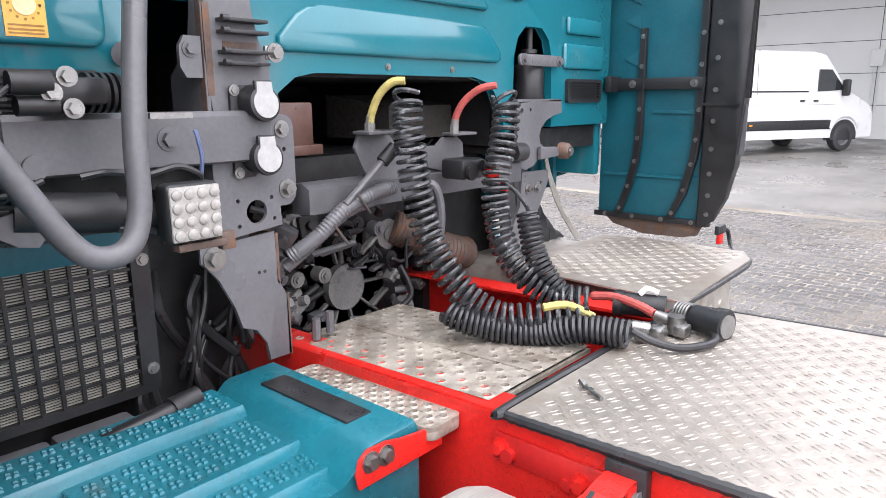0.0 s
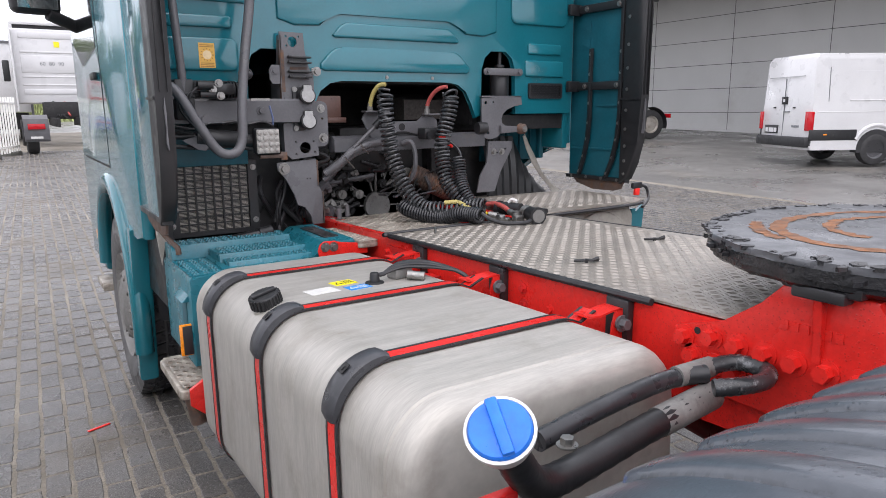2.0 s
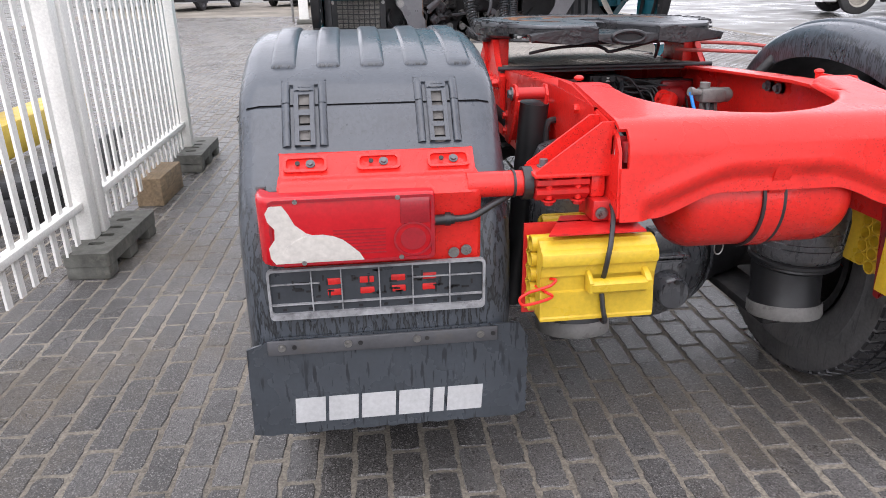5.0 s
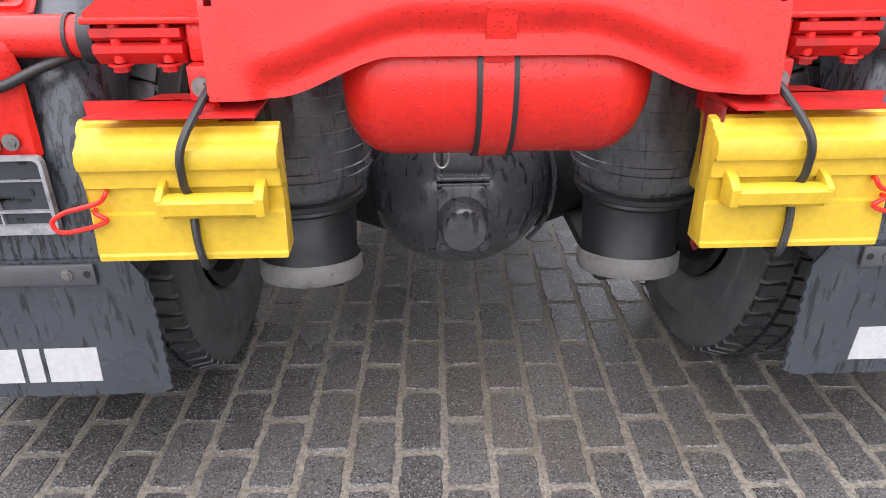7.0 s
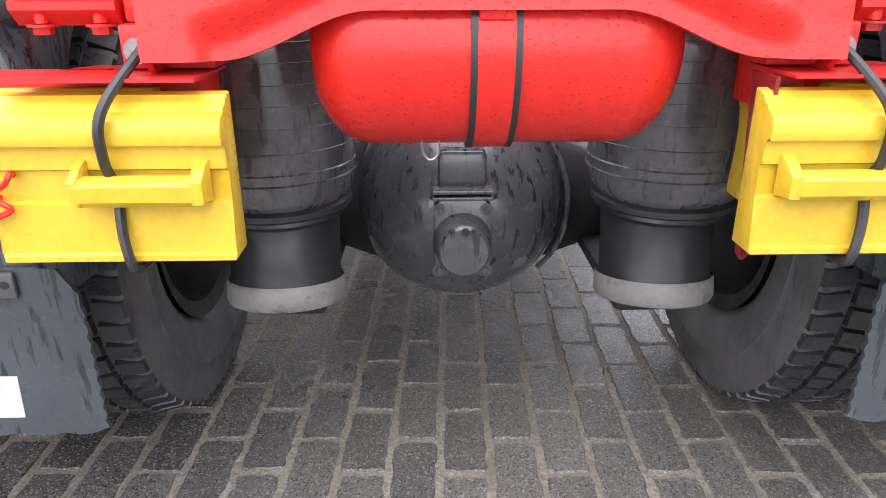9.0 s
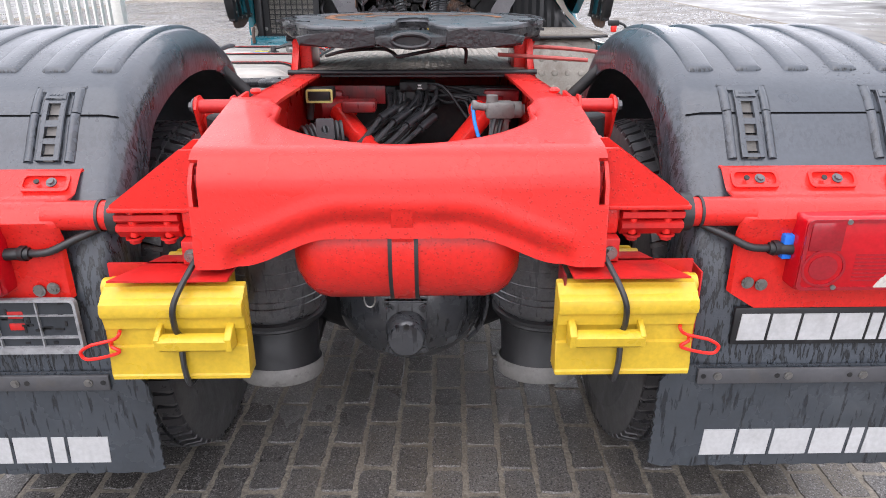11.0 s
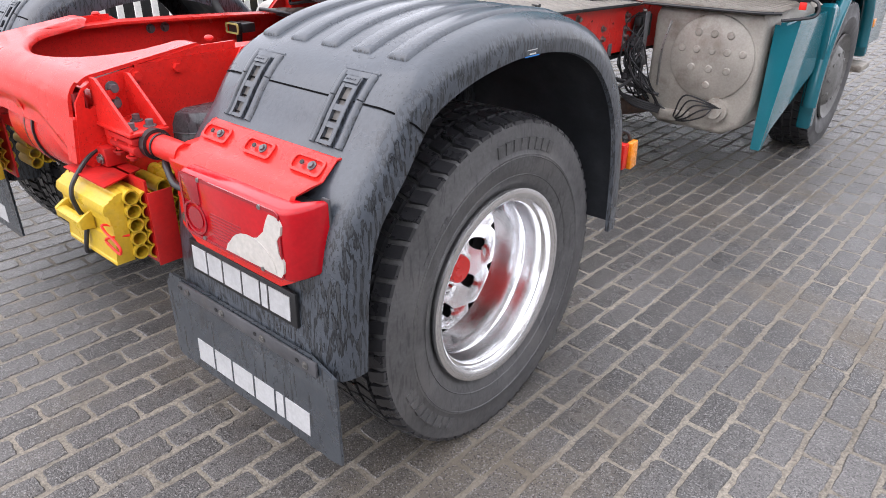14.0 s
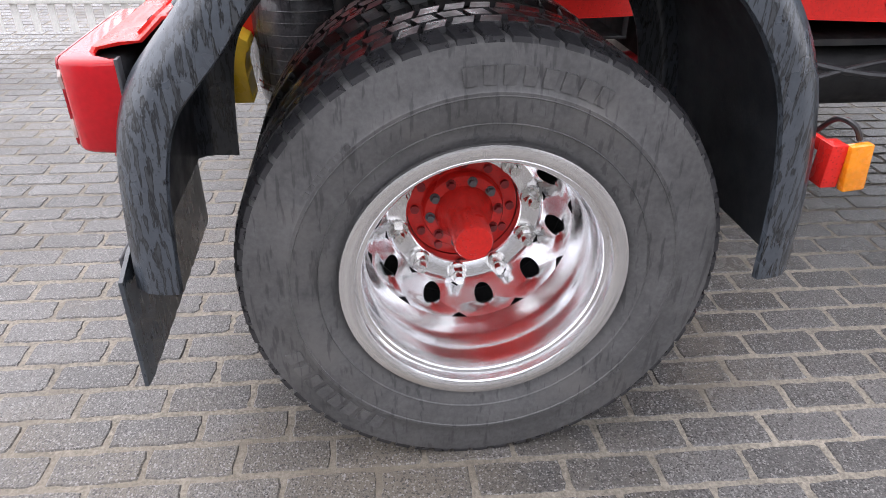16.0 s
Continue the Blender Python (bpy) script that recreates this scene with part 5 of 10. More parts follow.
    lamp.scale, lamp.location = (0.985, 1, 0.90), (s * 0.0117, 0.012, 0.1065)

plate_r = part("mark_plate", box(0.722, 1.152, -0.715, -0.703, 0.650, 0.742, 0.004), BLACK, truck, "black plate with a row of white blocks")
each("white_mark", mark_blocks(0.734, 1.132, 0.663, 0.728, -0.717, 0.002), WHITE_MARK, plate_r, "plain white block")
holder = part("plate_holder", plate(rrect(-1.20, -0.682, 0.640, 0.770, 0.012), [rrect(-1.194, -0.688, 0.655, 0.764, 0.009)], "y", -0.735, -0.722), GRIMY_CLEAR, truck, "empty grimy clear number plate holder")
part("backing", box(-1.196, -0.686, -0.7235, -0.718, 0.644, 0.766), LATCH, holder)
each("grid_line", [box(x, x + 0.003, -0.7300, -0.7230, 0.645, 0.765) for x in (-1.10, -1.03, -0.94, -0.86, -0.77)] + [box(-1.194, -0.688, -0.7310, -0.7230, 0.676, 0.6795), box(-1.194, -1.08, -0.7290, -0.7230, 0.728, 0.7305), box(-0.86, -0.69, -0.7290, -0.7230, 0.728, 0.7305)], GRIMY_CLEAR, holder)
holder.location = (-0.008, 0, 0.016)
rng = random.Random(9)
slots = [(rng.uniform(-1.185, -0.72), rng.uniform(0.69, 0.755), rng.uniform(0.010, 0.026), 0.0045) for _ in range(30)] + [(rng.uniform(-1.185, -0.70), rng.uniform(0.685, 0.735), 0.0045, rng.uniform(0.010, 0.022)) for _ in range(24)] + [(-1.17 + 0.06 * k, 0.660, 0.010, 0.005) for k in range(8)]
part("slot_pattern", join(*[box(x, x + w, -0.7255, -0.7230, z, z + h) for x, z, w, h in slots]), DARKBAY, holder, "dark slots in the plate holder", kind="stuff")
each("red_backing", [box(x, x + 0.034, -0.7250, -0.7230, z, z + 0.016, 0.002) for x in (-1.062, -0.985, -0.91, -0.835) for z in (0.694, 0.722)], RED_DULL, holder)

# wheel chock holders on the truck
for s in (1, -1):
    hold = part("chock_holder", side(join(box(0.36, 0.60, -0.745, -0.738, 0.64, 0.872), prism([(0.335, -0.83), (0.565, -0.83), (0.50, -0.70), (0.335, -0.70)], "z", 0.868, 0.872),
                                          box(0.33, 0.44, -0.76, -0.70, 0.874, 0.925, 0.004)), s), RED_DULL, truck, "dark red steel wheel chock holder")
    if s > 0:
        part("holder_side", prism([(-0.815, 0.650), (-0.815, 0.868), (-0.752, 0.868), (-0.785, 0.640), (-0.80, 0.636)], "x", 0.320, 0.325), RED_DARK, hold, "dusty dark red side plate")
    if s > 0:
        part("outer_plate", box(0.6175, 0.6215, -0.752, -0.684, 0.640, 0.846, 0.001), RED_DULL, hold, "scuffed red outer plate")
    each("holder_bolt", bolt_set([(s * 0.36, -0.762, 0.90), (s * 0.42, -0.762, 0.895)], (0, -1, 0), 0.010, 0.010), STEEL, hold)

# fifth wheel
CR = random.Random(21)
RAGGED = [CR.uniform(-0.006, 0.005) for _ in range(90)]


def coupling_outline(grow=1.0):
    out = []
    for k, a in enumerate(np.linspace(-34, 214, 74)):
        r = grow + RAGGED[k] / 0.45
        out.append((0.478 * r * math.cos(radians(a)), 0.632 + 0.412 * r * math.sin(radians(a))))
    out += [(-0.37, 0.33), (-0.31, 0.235), (-0.20, 0.185), (-0.115, 0.205), (-0.075, 0.33), (-0.056, 0.42)]
    out += [(0.056 * math.cos(radians(a)), 0.60 + 0.056 * math.sin(radians(a))) for a in np.linspace(180, 0, 12)]
    return out + [(0.056, 0.42), (0.075, 0.33), (0.115, 0.205), (0.20, 0.185), (0.31, 0.235), (0.37, 0.33)]


def rough_ring(rx, ry, width, a0, a1, seed, cx=0.0, cy=0.66):
    r = random.Random(seed)
    angles = np.linspace(a0, a1, 46)
    outer = [((rx + r.uniform(-.008, .008)) * math.cos(radians(a)) + cx, cy + (ry + r.uniform(-.008, .008)) * math.sin(radians(a))) for a in angles]
    inner = [((rx - width + r.uniform(-.010, .010)) * math.cos(radians(a)) + cx, cy + (ry - width * 0.85 + r.uniform(-.010, .010)) * math.sin(radians(a))) for a in angles]
    k = len(outer)
    return [(x, y, 1.2632) for x, y in outer + inner], [(i, i + 1, k + i + 1, k + i) for i in range(k - 1)]


fifth = part("fifth_wheel", prism(coupling_outline(), "z", 1.2475, 1.262, 0.005), GREASE, truck, "worn greasy fifth wheel coupling plate")
part("plate_edge", prism(coupling_outline(0.996), "z", 1.226, 1.2475), GREASE_BLACK, fifth, "edge caked in black grease")
rim_a, rim_b = coupling_outline(0.985)[:74], coupling_outline(0.93)[:74]
part("skirt", grid_sheet([[(*a, 1.232), (a[0] * 0.995, 0.632 + (a[1] - 0.632) * 0.995, 1.214), (a[0] * 0.965, 0.632 + (a[1] - 0.632) * 0.965, 1.204), (*b, 1.204), (*b, 1.232)] for a, b in zip(rim_a, rim_b)]), GREASE_BLACK, fifth)
part("wear_ring", rough_ring(0.33, 0.25, 0.034, -8, 238, 1), RUST, fifth, "rusty wear ring")
part("wear_ring", rough_ring(0.20, 0.150, 0.026, 30, 185, 2, 0.02, 0.67), RUST, fifth, "rusty wear ring")
part("rust_patch", rough_ring(0.36, 0.30, 0.030, 120, 160, 3), RUST, fifth)
CF = random.Random(8)
flake_v, flake_f = [], []
for k in range(150):
    a = radians(CF.uniform(-34, 214))
    r0 = CF.uniform(0.93, 1.012)
    cx_, cy_, cz_, q = 0.478 * r0 * math.cos(a), 0.632 + 0.412 * r0 * math.sin(a), CF.uniform(1.2625, 1.2655) if r0 < 0.985 else CF.uniform(1.235, 1.262), CF.uniform(0.008, 0.026)
    i = len(flake_v)
    ring_ = [(cx_ + q * CF.uniform(0.5, 1.2) * math.cos(t), cy_ + q * CF.uniform(0.3, 0.8) * math.sin(t), cz_ + CF.uniform(-0.002, 0.002)) for t in np.arange(0, 6.2, 1.05)]
    flake_v += ring_ + [(x, y, z - 0.008) for x, y, z in ring_]
    m_ = len(ring_)
    flake_f += [tuple(range(i, i + m_))] + [(i + u, i + (u + 1) % m_, i + m_ + (u + 1) % m_, i + m_ + u) for u in range(m_)]
stuff_ = raw_mesh("grease_flakes", flake_v, flake_f, GREASE_BLACK)
flakes = new("grease_flakes", stuff_)
flakes.parent, flakes["kind"], flakes["label"] = fifth, "stuff", "dried flakes of dark grease"
part("jaw", join(prism([(-0.125, 1.232), (-0.115, 1.205), (-0.06, 1.196), (0.06, 1.196), (0.115, 1.205), (0.125, 1.232)], "y", 0.195, 0.42, 0.006), box(-0.10, 0.10, 0.33, 0.52, 1.185, 1.228, 0.01)), GREASE_BLACK, fifth)
each("lip", [side(prism([(0.11, 1.256), (0.17, 1.258), (0.30, 1.24), (0.36, 1.232), (0.35, 1.206), (0.20, 1.196), (0.11, 1.20)], "y", 0.19, 0.245, 0.008), q) for q in (1, -1)], GREASE_BLACK, fifth, "greasy rear lip")
part("jaw_mouth", join(prism(rrect(-0.052, 0.052, 1.205, 1.236, 0.014), "y", 0.1925, 0.1955)), DARKBAY, fifth)
part("mouth_rim", tube([(0.058 * math.cos(t), 0.190, 1.2205 + 0.020 * math.sin(t)) for t in np.linspace(0, 2 * math.pi, 17)], 0.0075, 8), GREASE_BLACK, fifth)
part("release_handle", tube([(0.30, 0.55, 1.17), (0.46, 0.50, 1.17), (0.60, 0.44, 1.165), (0.72, 0.40, 1.15)], 0.007, 8), RED_HOSE, fifth, "red release handle")
part("release_rod", tube([(0.30, 0.45, 1.15), (0.46, 0.40, 1.145), (0.60, 0.36, 1.14)], 0.007, 8), RED_HOSE, fifth)
part("grease_hose", tube([(-0.30, 0.42, 1.15), (-0.22, 0.34, 1.175), (-0.10, 0.30, 1.185), (-0.06, 0.27, 1.175), (-0.04, 0.26, 1.165), (0.05, 0.27, 1.18), (0.17, 0.33, 1.19), (0.18, 0.36, 1.13)], 0.006, 7), RUBBER, fifth)
for s in (1, -1):
    ped = part("pedestal", side(join(prism([(0.36, 0.92), (0.36, 1.072), (0.43, 1.095), (0.475, 1.135), (0.505, 1.198), (0.680, 1.198), (0.725, 1.148), (0.81, 1.080), (0.90, 1.056), (0.93, 1.046), (0.93, 0.92)], "x", 0.405, 0.428, 0.005),
                                       prism([(0.505, 1.06), (0.505, 1.198), (0.690, 1.198), (0.690, 1.06)], "x", 0.362, 0.407, 0.008)), s), RED, truck, "red cast fifth wheel pedestal")
    part("foot_block", side(join(box(0.345, 0.455, 0.525, 0.675, 1.198, 1.232, 0.008), box(0.40, 0.462, 0.55, 0.65, 1.185, 1.21, 0.006)), s), RUBBER, ped)
    part("pedestal_web", side(prism([(0.404, 1.06), (0.436, 1.06), (0.436, 1.10), (0.452, 1.19), (0.404, 1.19)], "y", 0.595, 0.612, 0.003), s), RED, ped)
    each("pedestal_bolt", bolt_set([(s * 0.428, y, 1.045) for y in np.arange(0.40, 0.86, 0.0615)] + [(s * 0.428, 0.90, 1.03), (s * 0.428, 0.875, 0.992), (s * 0.428, 0.822, 0.985), (s * 0.428, 0.77, 0.985)], (s, 0, 0), 0.0175, 0.024), RED, ped, "red hexagon bolt")
    each("pedestal_mark", [box(min(s * 0.428, s * 0.4305), max(s * 0.428, s * 0.4305), 0.56 + 0.021 * k, 0.56 + 0.021 * k + 0.015, 1.108, 1.126) for k in range(6)], RED, ped)
    part("web_hole", side(cyl((0.428, 0.868, 1.050), (0.4292, 0.868, 1.050), 0.008, n=14), s), DARKBAY, ped)

# tread plate deck
deck = part("tread_plate_deck", join(prism([(0.395, 1.096), (0.395, 1.102), (1.02, 1.0833), (1.02, 1.0773)], "x", -0.402, 0.402), prism([(1.02, 1.0773), (1.02, 1.0833), (2.335, 1.044), (2.335, 1.038)], "x", -0.412, 0.452)), DECK, truck, "dirty aluminium tread plate deck")


def tread_bars(x0, x1, y0, y1, level, pitch, length=0.021, width=0.0042, height=0.0016, rise=0.0):
    v, f = [], []
    nx, ny = int((x1 - x0) / pitch), int((y1 - y0) / pitch)
    for i in range(nx):
        for j in range(ny):
            cx, cy = x0 + (i + 0.5) * pitch, y0 + (j + 0.5) * pitch
            z = level + rise * (y1 - cy)
            a = radians(62 if (i + j) % 2 else -28)
            u, w = Vector((math.cos(a), math.sin(a))), Vector((-math.sin(a), math.cos(a)))
            for o in (-0.20 * pitch, 0.20 * pitch):
                c = Vector((cx, cy)) + w * o
                k = len(v)
                p, q = c - u * length / 2, c + u * length / 2
                v += [(p.x, p.y, z), ((c + w * width / 2).x, (c + w * width / 2).y, z), (q.x, q.y, z), ((c - w * width / 2).x, (c - w * width / 2).y, z), (c.x - u.x * length * 0.25, c.y - u.y * length * 0.25, z + height), (c.x + u.x * length * 0.25, c.y + u.y * length * 0.25, z + height)]
                f += [(k, k + 4, k + 1), (k + 1, k + 4, k + 5, k + 2)[::-1], (k, k + 3, k + 4), (k + 3, k + 2, k + 5, k + 4), ][:4]
    return v, f


def stuff(name, g, material, parent, label=""):
    me = raw_mesh(name, g[0], g[1], material)
    ob = new(name, me)
    ob.parent = parent
    if label:
        ob["label"] = label
    ob["kind"] = "stuff"
    return ob


stuff("tread_bars", tread_bars(-0.395, 0.395, 0.41, 1.02, 1.0835, 0.0285, 0.0235, 0.0046, 0.0014, 0.0299), TREAD_BAR, deck, "raised tread bars")
stuff("tread_bars", tread_bars(-0.40, 0.405, 1.02, 2.32, 1.0446, 0.0285, 0.0235, 0.0046, 0.0014, 0.0299), TREAD_BAR, deck, "raised tread bars")
part("edge_bead", tube([(-0.414, 2.30, 1.041), (-0.414, 2.33, 1.042), (-0.395, 2.345, 1.043), (0.0, 2.345, 1.043), (0.452, 2.345, 1.040)], 0.009, 8, 8), RUBBER, deck, "black ribbed rubber edge")
part("edge_bead", tube([(-0.414, y, 1.109 - 0.0299 * y) for y in np.arange(1.01, 2.325, 0.012)], 0.0095, 8, smooth=False, ribs=0.16), RUBBER, deck, "black ribbed rubber edge")
part("edge_bead", tube([(0.454, y, 1.109 - 0.0299 * y) for y in np.arange(1.01, 2.325, 0.03)], 0.008, 6, smooth=False), RUBBER, deck)
part("rear_edge", join(cyl((-0.43, 0.388, 1.098), (0.43, 0.388, 1.098), 0.009, n=12), box(-0.42, 0.42, 0.388, 0.41, 1.082, 1.095)), RUBBER, deck, "black rubber rear edge")
for x, y, a in ((-0.215, 1.43, -30), (0.245, 1.56, -25), (-0.245, 2.25, 60)):
    part("tee_handle", moved(join(cyl((-0.038, 0, 0.0075), (0.038, 0, 0.0075), 0.0042, n=8), cyl((0, 0, 0), (0, 0, 0.012), 0.006, n=8), cyl((0.02, 0, 0.008), (0.038, 0, 0.014), 0.006, n=8)), pose(x, y, 1.1138 - 0.0299 * y, 0, 0, a)), STEEL if y > 2 else BLACK, deck, "small steel tee handle")

PLATE_TILT = Matrix.Translation((0, 2.40, 1.030)) @ pose(0, 0, 0, -1.9) @ Matrix.Translation((0, -2.40, -1.030))
step_plate = part("perforated_plate", perforated(-0.372, 0.02, 2.40, 3.03, 1.034, 13, 21, 0.0095), PERF, truck, "grimy perforated aluminium plate")
step_plate.matrix_basis = PLATE_TILT
part("plate_edge", box(-0.374, 0.022, 2.398, 3.032, 1.016, 1.0255), PERF, step_plate)
# Added black sheet: it makes the holes dark, as shade would.
part("rubber_liner", box(-0.366, 0.014, 2.406, 3.024, 1.0256, 1.0264), RUBBER, step_plate, "black sheet standing in for the shade under the holes")
part("plate_fold", box(-0.20, -0.185, 2.42, 3.0, 1.034, 1.037), PERF, step_plate)
tread_l = part("foot_plate", perforated(-0.488, -0.410, 2.45, 2.885, 1.018, 4, 22, 0.0085), PERF, truck, "rounded perforated aluminium foot plate")
tread_l.matrix_basis = Matrix.Translation((0, 0, -0.010)) @ PLATE_TILT
part("plate_edge", join(prism(rrect(-0.496, -0.402, 2.44, 2.895, 0.02), "z", 0.990, 1.0095, 0.004)), PERF, tread_l)
part("plate_rim", plate(rrect(-0.497, -0.401, 2.439, 2.896, 0.022), [rrect(-0.488, -0.410, 2.45, 2.885, 0.004)], "z", 1.0096, 1.0185), PERF, tread_l)

# rail brackets carrying the tank straps
for y in (2.095, 1.615, 1.115):
    br = part("tank_bracket", prism([(-0.404, 0.925), (-0.404, 1.022), (-0.435, 1.036), (-0.452, 1.034), (-0.462, 1.0), (-0.47, 0.93)], "y", y - 0.030, y - 0.024, 0.001), RED, truck, "red pressed tank bracket on the rail")
    br.location = (0, 0, -0.03 * (y - 1.5))
    part("bracket_face", grid_sheet([[(-0.404, yy, 0.965), (-0.404, yy, 1.020), (-0.416, yy, 1.033), (-0.440, yy, 1.038), (-0.468, yy, 1.036), (-0.505, yy, 1.030), (-0.545, yy, 1.034)] for yy in (y - 0.030, y - 0.024, y + 0.016, y + 0.022)]), RED, br).modifiers.new("thickness", "SOLIDIFY").thickness = 0.005
    part("rubber_pad", box(-0.428, -0.404, y - 0.045, y + 0.028, 0.92, 1.056, 0.004), RUBBER, br)
    part("bracket_bolt", join(cyl((-0.436, y - 0.030, 1.0), (-0.436, y - 0.036, 1.0), 0.019, n=14), bolt((-0.436, y - 0.036, 1.0), (0, -1, 0), 0.0145, 0.02)), GREY, br)
lug = part("chain_lug", join(box(-0.412, -0.402, 2.13, 2.36, 0.945, 1.0, 0.003), cyl((-0.412, 2.32, 0.965), (-0.425, 2.32, 0.965), 0.014, n=10)), RED_DULL, truck, "scuffed steel lug plate")
each("lug_bolt", [bolt((-0.412, 2.34, 0.975), (-1, 0, 0), 0.012, 0.018), bolt((-0.412, 2.17, 0.965), (-1, 0, 0), 0.013, 0.02), bolt((-0.402, 1.86, 0.96), (-1, 0, 0), 0.012, 0.012), bolt((-0.402, 1.38, 0.965), (-1, 0, 0), 0.012, 0.012)], RED, lug)

# fuel tank
TX0, TX1, TZ0, TZ1 = -1.188, -0.492, 0.40, 1.028


def tank_ring(y, inset=0.0, r=0.125):
    return [(x, y, z) for x, z in rrect(TX0 + inset, TX1 - inset, TZ0 + inset, TZ1 - inset, max(0.02, r - inset * 0.3), 9)]


rings = []
for y, inset in ((2.350, 0.18), (2.338, 0.10), (2.322, 0.05), (2.305, 0.020), (2.288, 0.007), (2.265, 0.0), (0.924, 0.0), (0.920, 0.004), (0.914, 0.0045), (0.910, 0.0), (0.890, 0.003), (0.872, 0.010), (0.860, 0.024), (0.853, 0.045), (0.855, 0.10)):
    rings.append(tank_ring(y, inset))
n = len(rings[0])
tank_v = [p for r in rings for p in r]
tank_f = [(k * n + i, k * n + (i + 1) % n, (k + 1) * n + (i + 1) % n, (k + 1) * n + i) for k in range(len(rings) - 1) for i in range(n)] + [tuple(range(n)), tuple(range((len(rings) - 1) * n, len(rings) * n))]
tank = part("fuel_tank", (tank_v, tank_f), TANK, truck, "brushed aluminium fuel tank with red straps", angle=30)


def strap_band(y0, y1, off, lift=0.0):
    """Over the top and down the outer side."""
    ring = [(x, z) for x, z in rrect(TX0 - off, TX1 + off, TZ0 - off, TZ1 + off, 0.125 + off, 9)]
    i0 = 6
    pts = ring[i0:29]
    pts = [(TX1 - 0.01, TZ1 + off + 0.003)] + pts
    return grid_sheet([[(x, y, z) for x, z in pts] for y in (y0, y1)]), pts


for y in (2.080, 1.594, 1.130):
    g, _ = strap_band(y - 0.017, y + 0.017, 0.007)
    strap = part("tank_strap", g, RED, tank, "red steel tank strap")
    m = strap.modifiers.new("thickness", "SOLIDIFY")
    m.thickness = 0.004
    for dy in (-0.0215, 0.0215):
        ge, _ = strap_band(y + dy - 0.0045, y + dy + 0.0045, 0.0075)
        eb = part("strap_rubber", ge, RUBBER, tank, "black rubber strap edge")
        m = eb.modifiers.new("thickness", "SOLIDIFY")
        m.thickness = 0.004
    cx, cz = TX0 + 0.125, TZ1 - 0.125
    rows = []
    for a in np.linspace(92, 170, 15):
        k = max(0.0, math.sin(math.pi * (a - 92) / 78)) ** 0.4
        r0, h, w = 0.133, 0.007 + 0.015 * k, 0.021 + 0.009 * k
        if a > 180:
            base = (TX0 - 0.010, cz - (a - 180) * 0.006)
            nrm = (-1, 0)
        elif a < 90:
            base = (cx + (90 - a) * 0.0075, TZ1 + 0.010)
            nrm = (0, 1)
        else:
            base = (cx + r0 * math.cos(radians(a)), cz + r0 * math.sin(radians(a)))
            nrm = (math.cos(radians(a)), math.sin(radians(a)))
        top = (base[0] + nrm[0] * h, base[1] + nrm[1] * h)
        rows.append([(base[0], y - w, base[1]), (top[0] - nrm[0] * 0.006, y - w, top[1] - nrm[1] * 0.006), (top[0], y - w + 0.008, top[1]), (top[0], y + w - 0.008, top[1]), (top[0] - nrm[0] * 0.006, y + w, top[1] - nrm[1] * 0.006), (base[0], y + w, base[1])])
    shape = grid_sheet(rows)
    k = len(shape[0])
    shape = (shape[0], shape[1] + [tuple(range(6)), tuple(range(k - 6, k))])
    buckle = part("strap_buckle", shape, BUCKLE, tank, "grey plastic strap buckle cover")
    a = radians(128)
    bx, bz = cx + 0.158 * math.cos(a), cz + 0.158 * math.sin(a)
    part("buckle_window", moved(join(box(-0.012, 0.012, -0.011, 0.011, 0, 0.0022, 0.001), box(-0.006, 0.004, -0.004, 0.006, 0.002, 0.004)), pose(bx, y, bz, 0, -38, 0)), DARKBAY, buckle)
TANK_TILT = Matrix.Translation((0, 1.5, 1.028)) @ pose(0, 0, 0, -1.6) @ Matrix.Translation((0, -1.5, -1.028))
tank.matrix_basis = TANK_TILT
cap_axis = pose(-1.104, 1.746, 0.994, 8, -16, 0) @ Matrix.Scale(0.86, 4)
part("filler_neck", moved(lathe([(-0.02, 0.062), (0.0, 0.056), (0.010, 0.050), (0.036, 0.046), (0.040, 0.040)], (0, 0, 0), "z", 28), cap_axis), TANK, tank)
cap = part("fuel_cap", moved(join(lathe([(0.028, 0.0), (0.028, 0.046), (0.031, 0.048), (0.064, 0.047), (0.069, 0.043), (0.070, 0.0)], (0, 0, 0), "z", 32), box(-0.040, 0.040, -0.011, 0.011, 0.068, 0.079, 0.004)), cap_axis), BLACK, tank, "black ribbed fuel cap")
each("grip_ridge", [moved(cyl((0.0485 * math.cos(t), 0.0485 * math.sin(t), 0.032), (0.0475 * math.cos(t), 0.0475 * math.sin(t), 0.066), 0.0042, n=6), cap_axis) for t in np.arange(0, 6.28, 0.262)], BLACK, cap)
part("paper_label", moved(box(-0.045, 0.045, -0.032, 0.032, 0, 0.001), pose(-0.945, 1.755, 1.028, 0, 0, 6)), WHITE_CLEAN, tank, "blank white paper label")
lab = part("warning_label", moved(box(-0.036, 0.036, -0.027, 0.027, 0, 0.0012), pose(-0.850, 1.815, 1.028, 0, 0, 6)), LABEL_YELLOW, tank, "yellow warning label")
part("triangle", moved(plate([(-0.014, -0.012), (0.014, -0.012), (0, 0.014)], [[(-0.008, -0.008), (0.008, -0.008), (0, 0.007)]], "z", 0.0012, 0.0018), pose(-0.868, 1.813, 1.028, 0, 0, 6)), DARKBAY, lab)
part("text_bars", moved(join(*[box(-0.002, 0.030, -0.016 + 0.008 * k, -0.013 + 0.008 * k, 0.0012, 0.0016) for k in range(5)]), pose(-0.850, 1.815, 1.028, 0, 0, 6)), DARKBAY, lab)
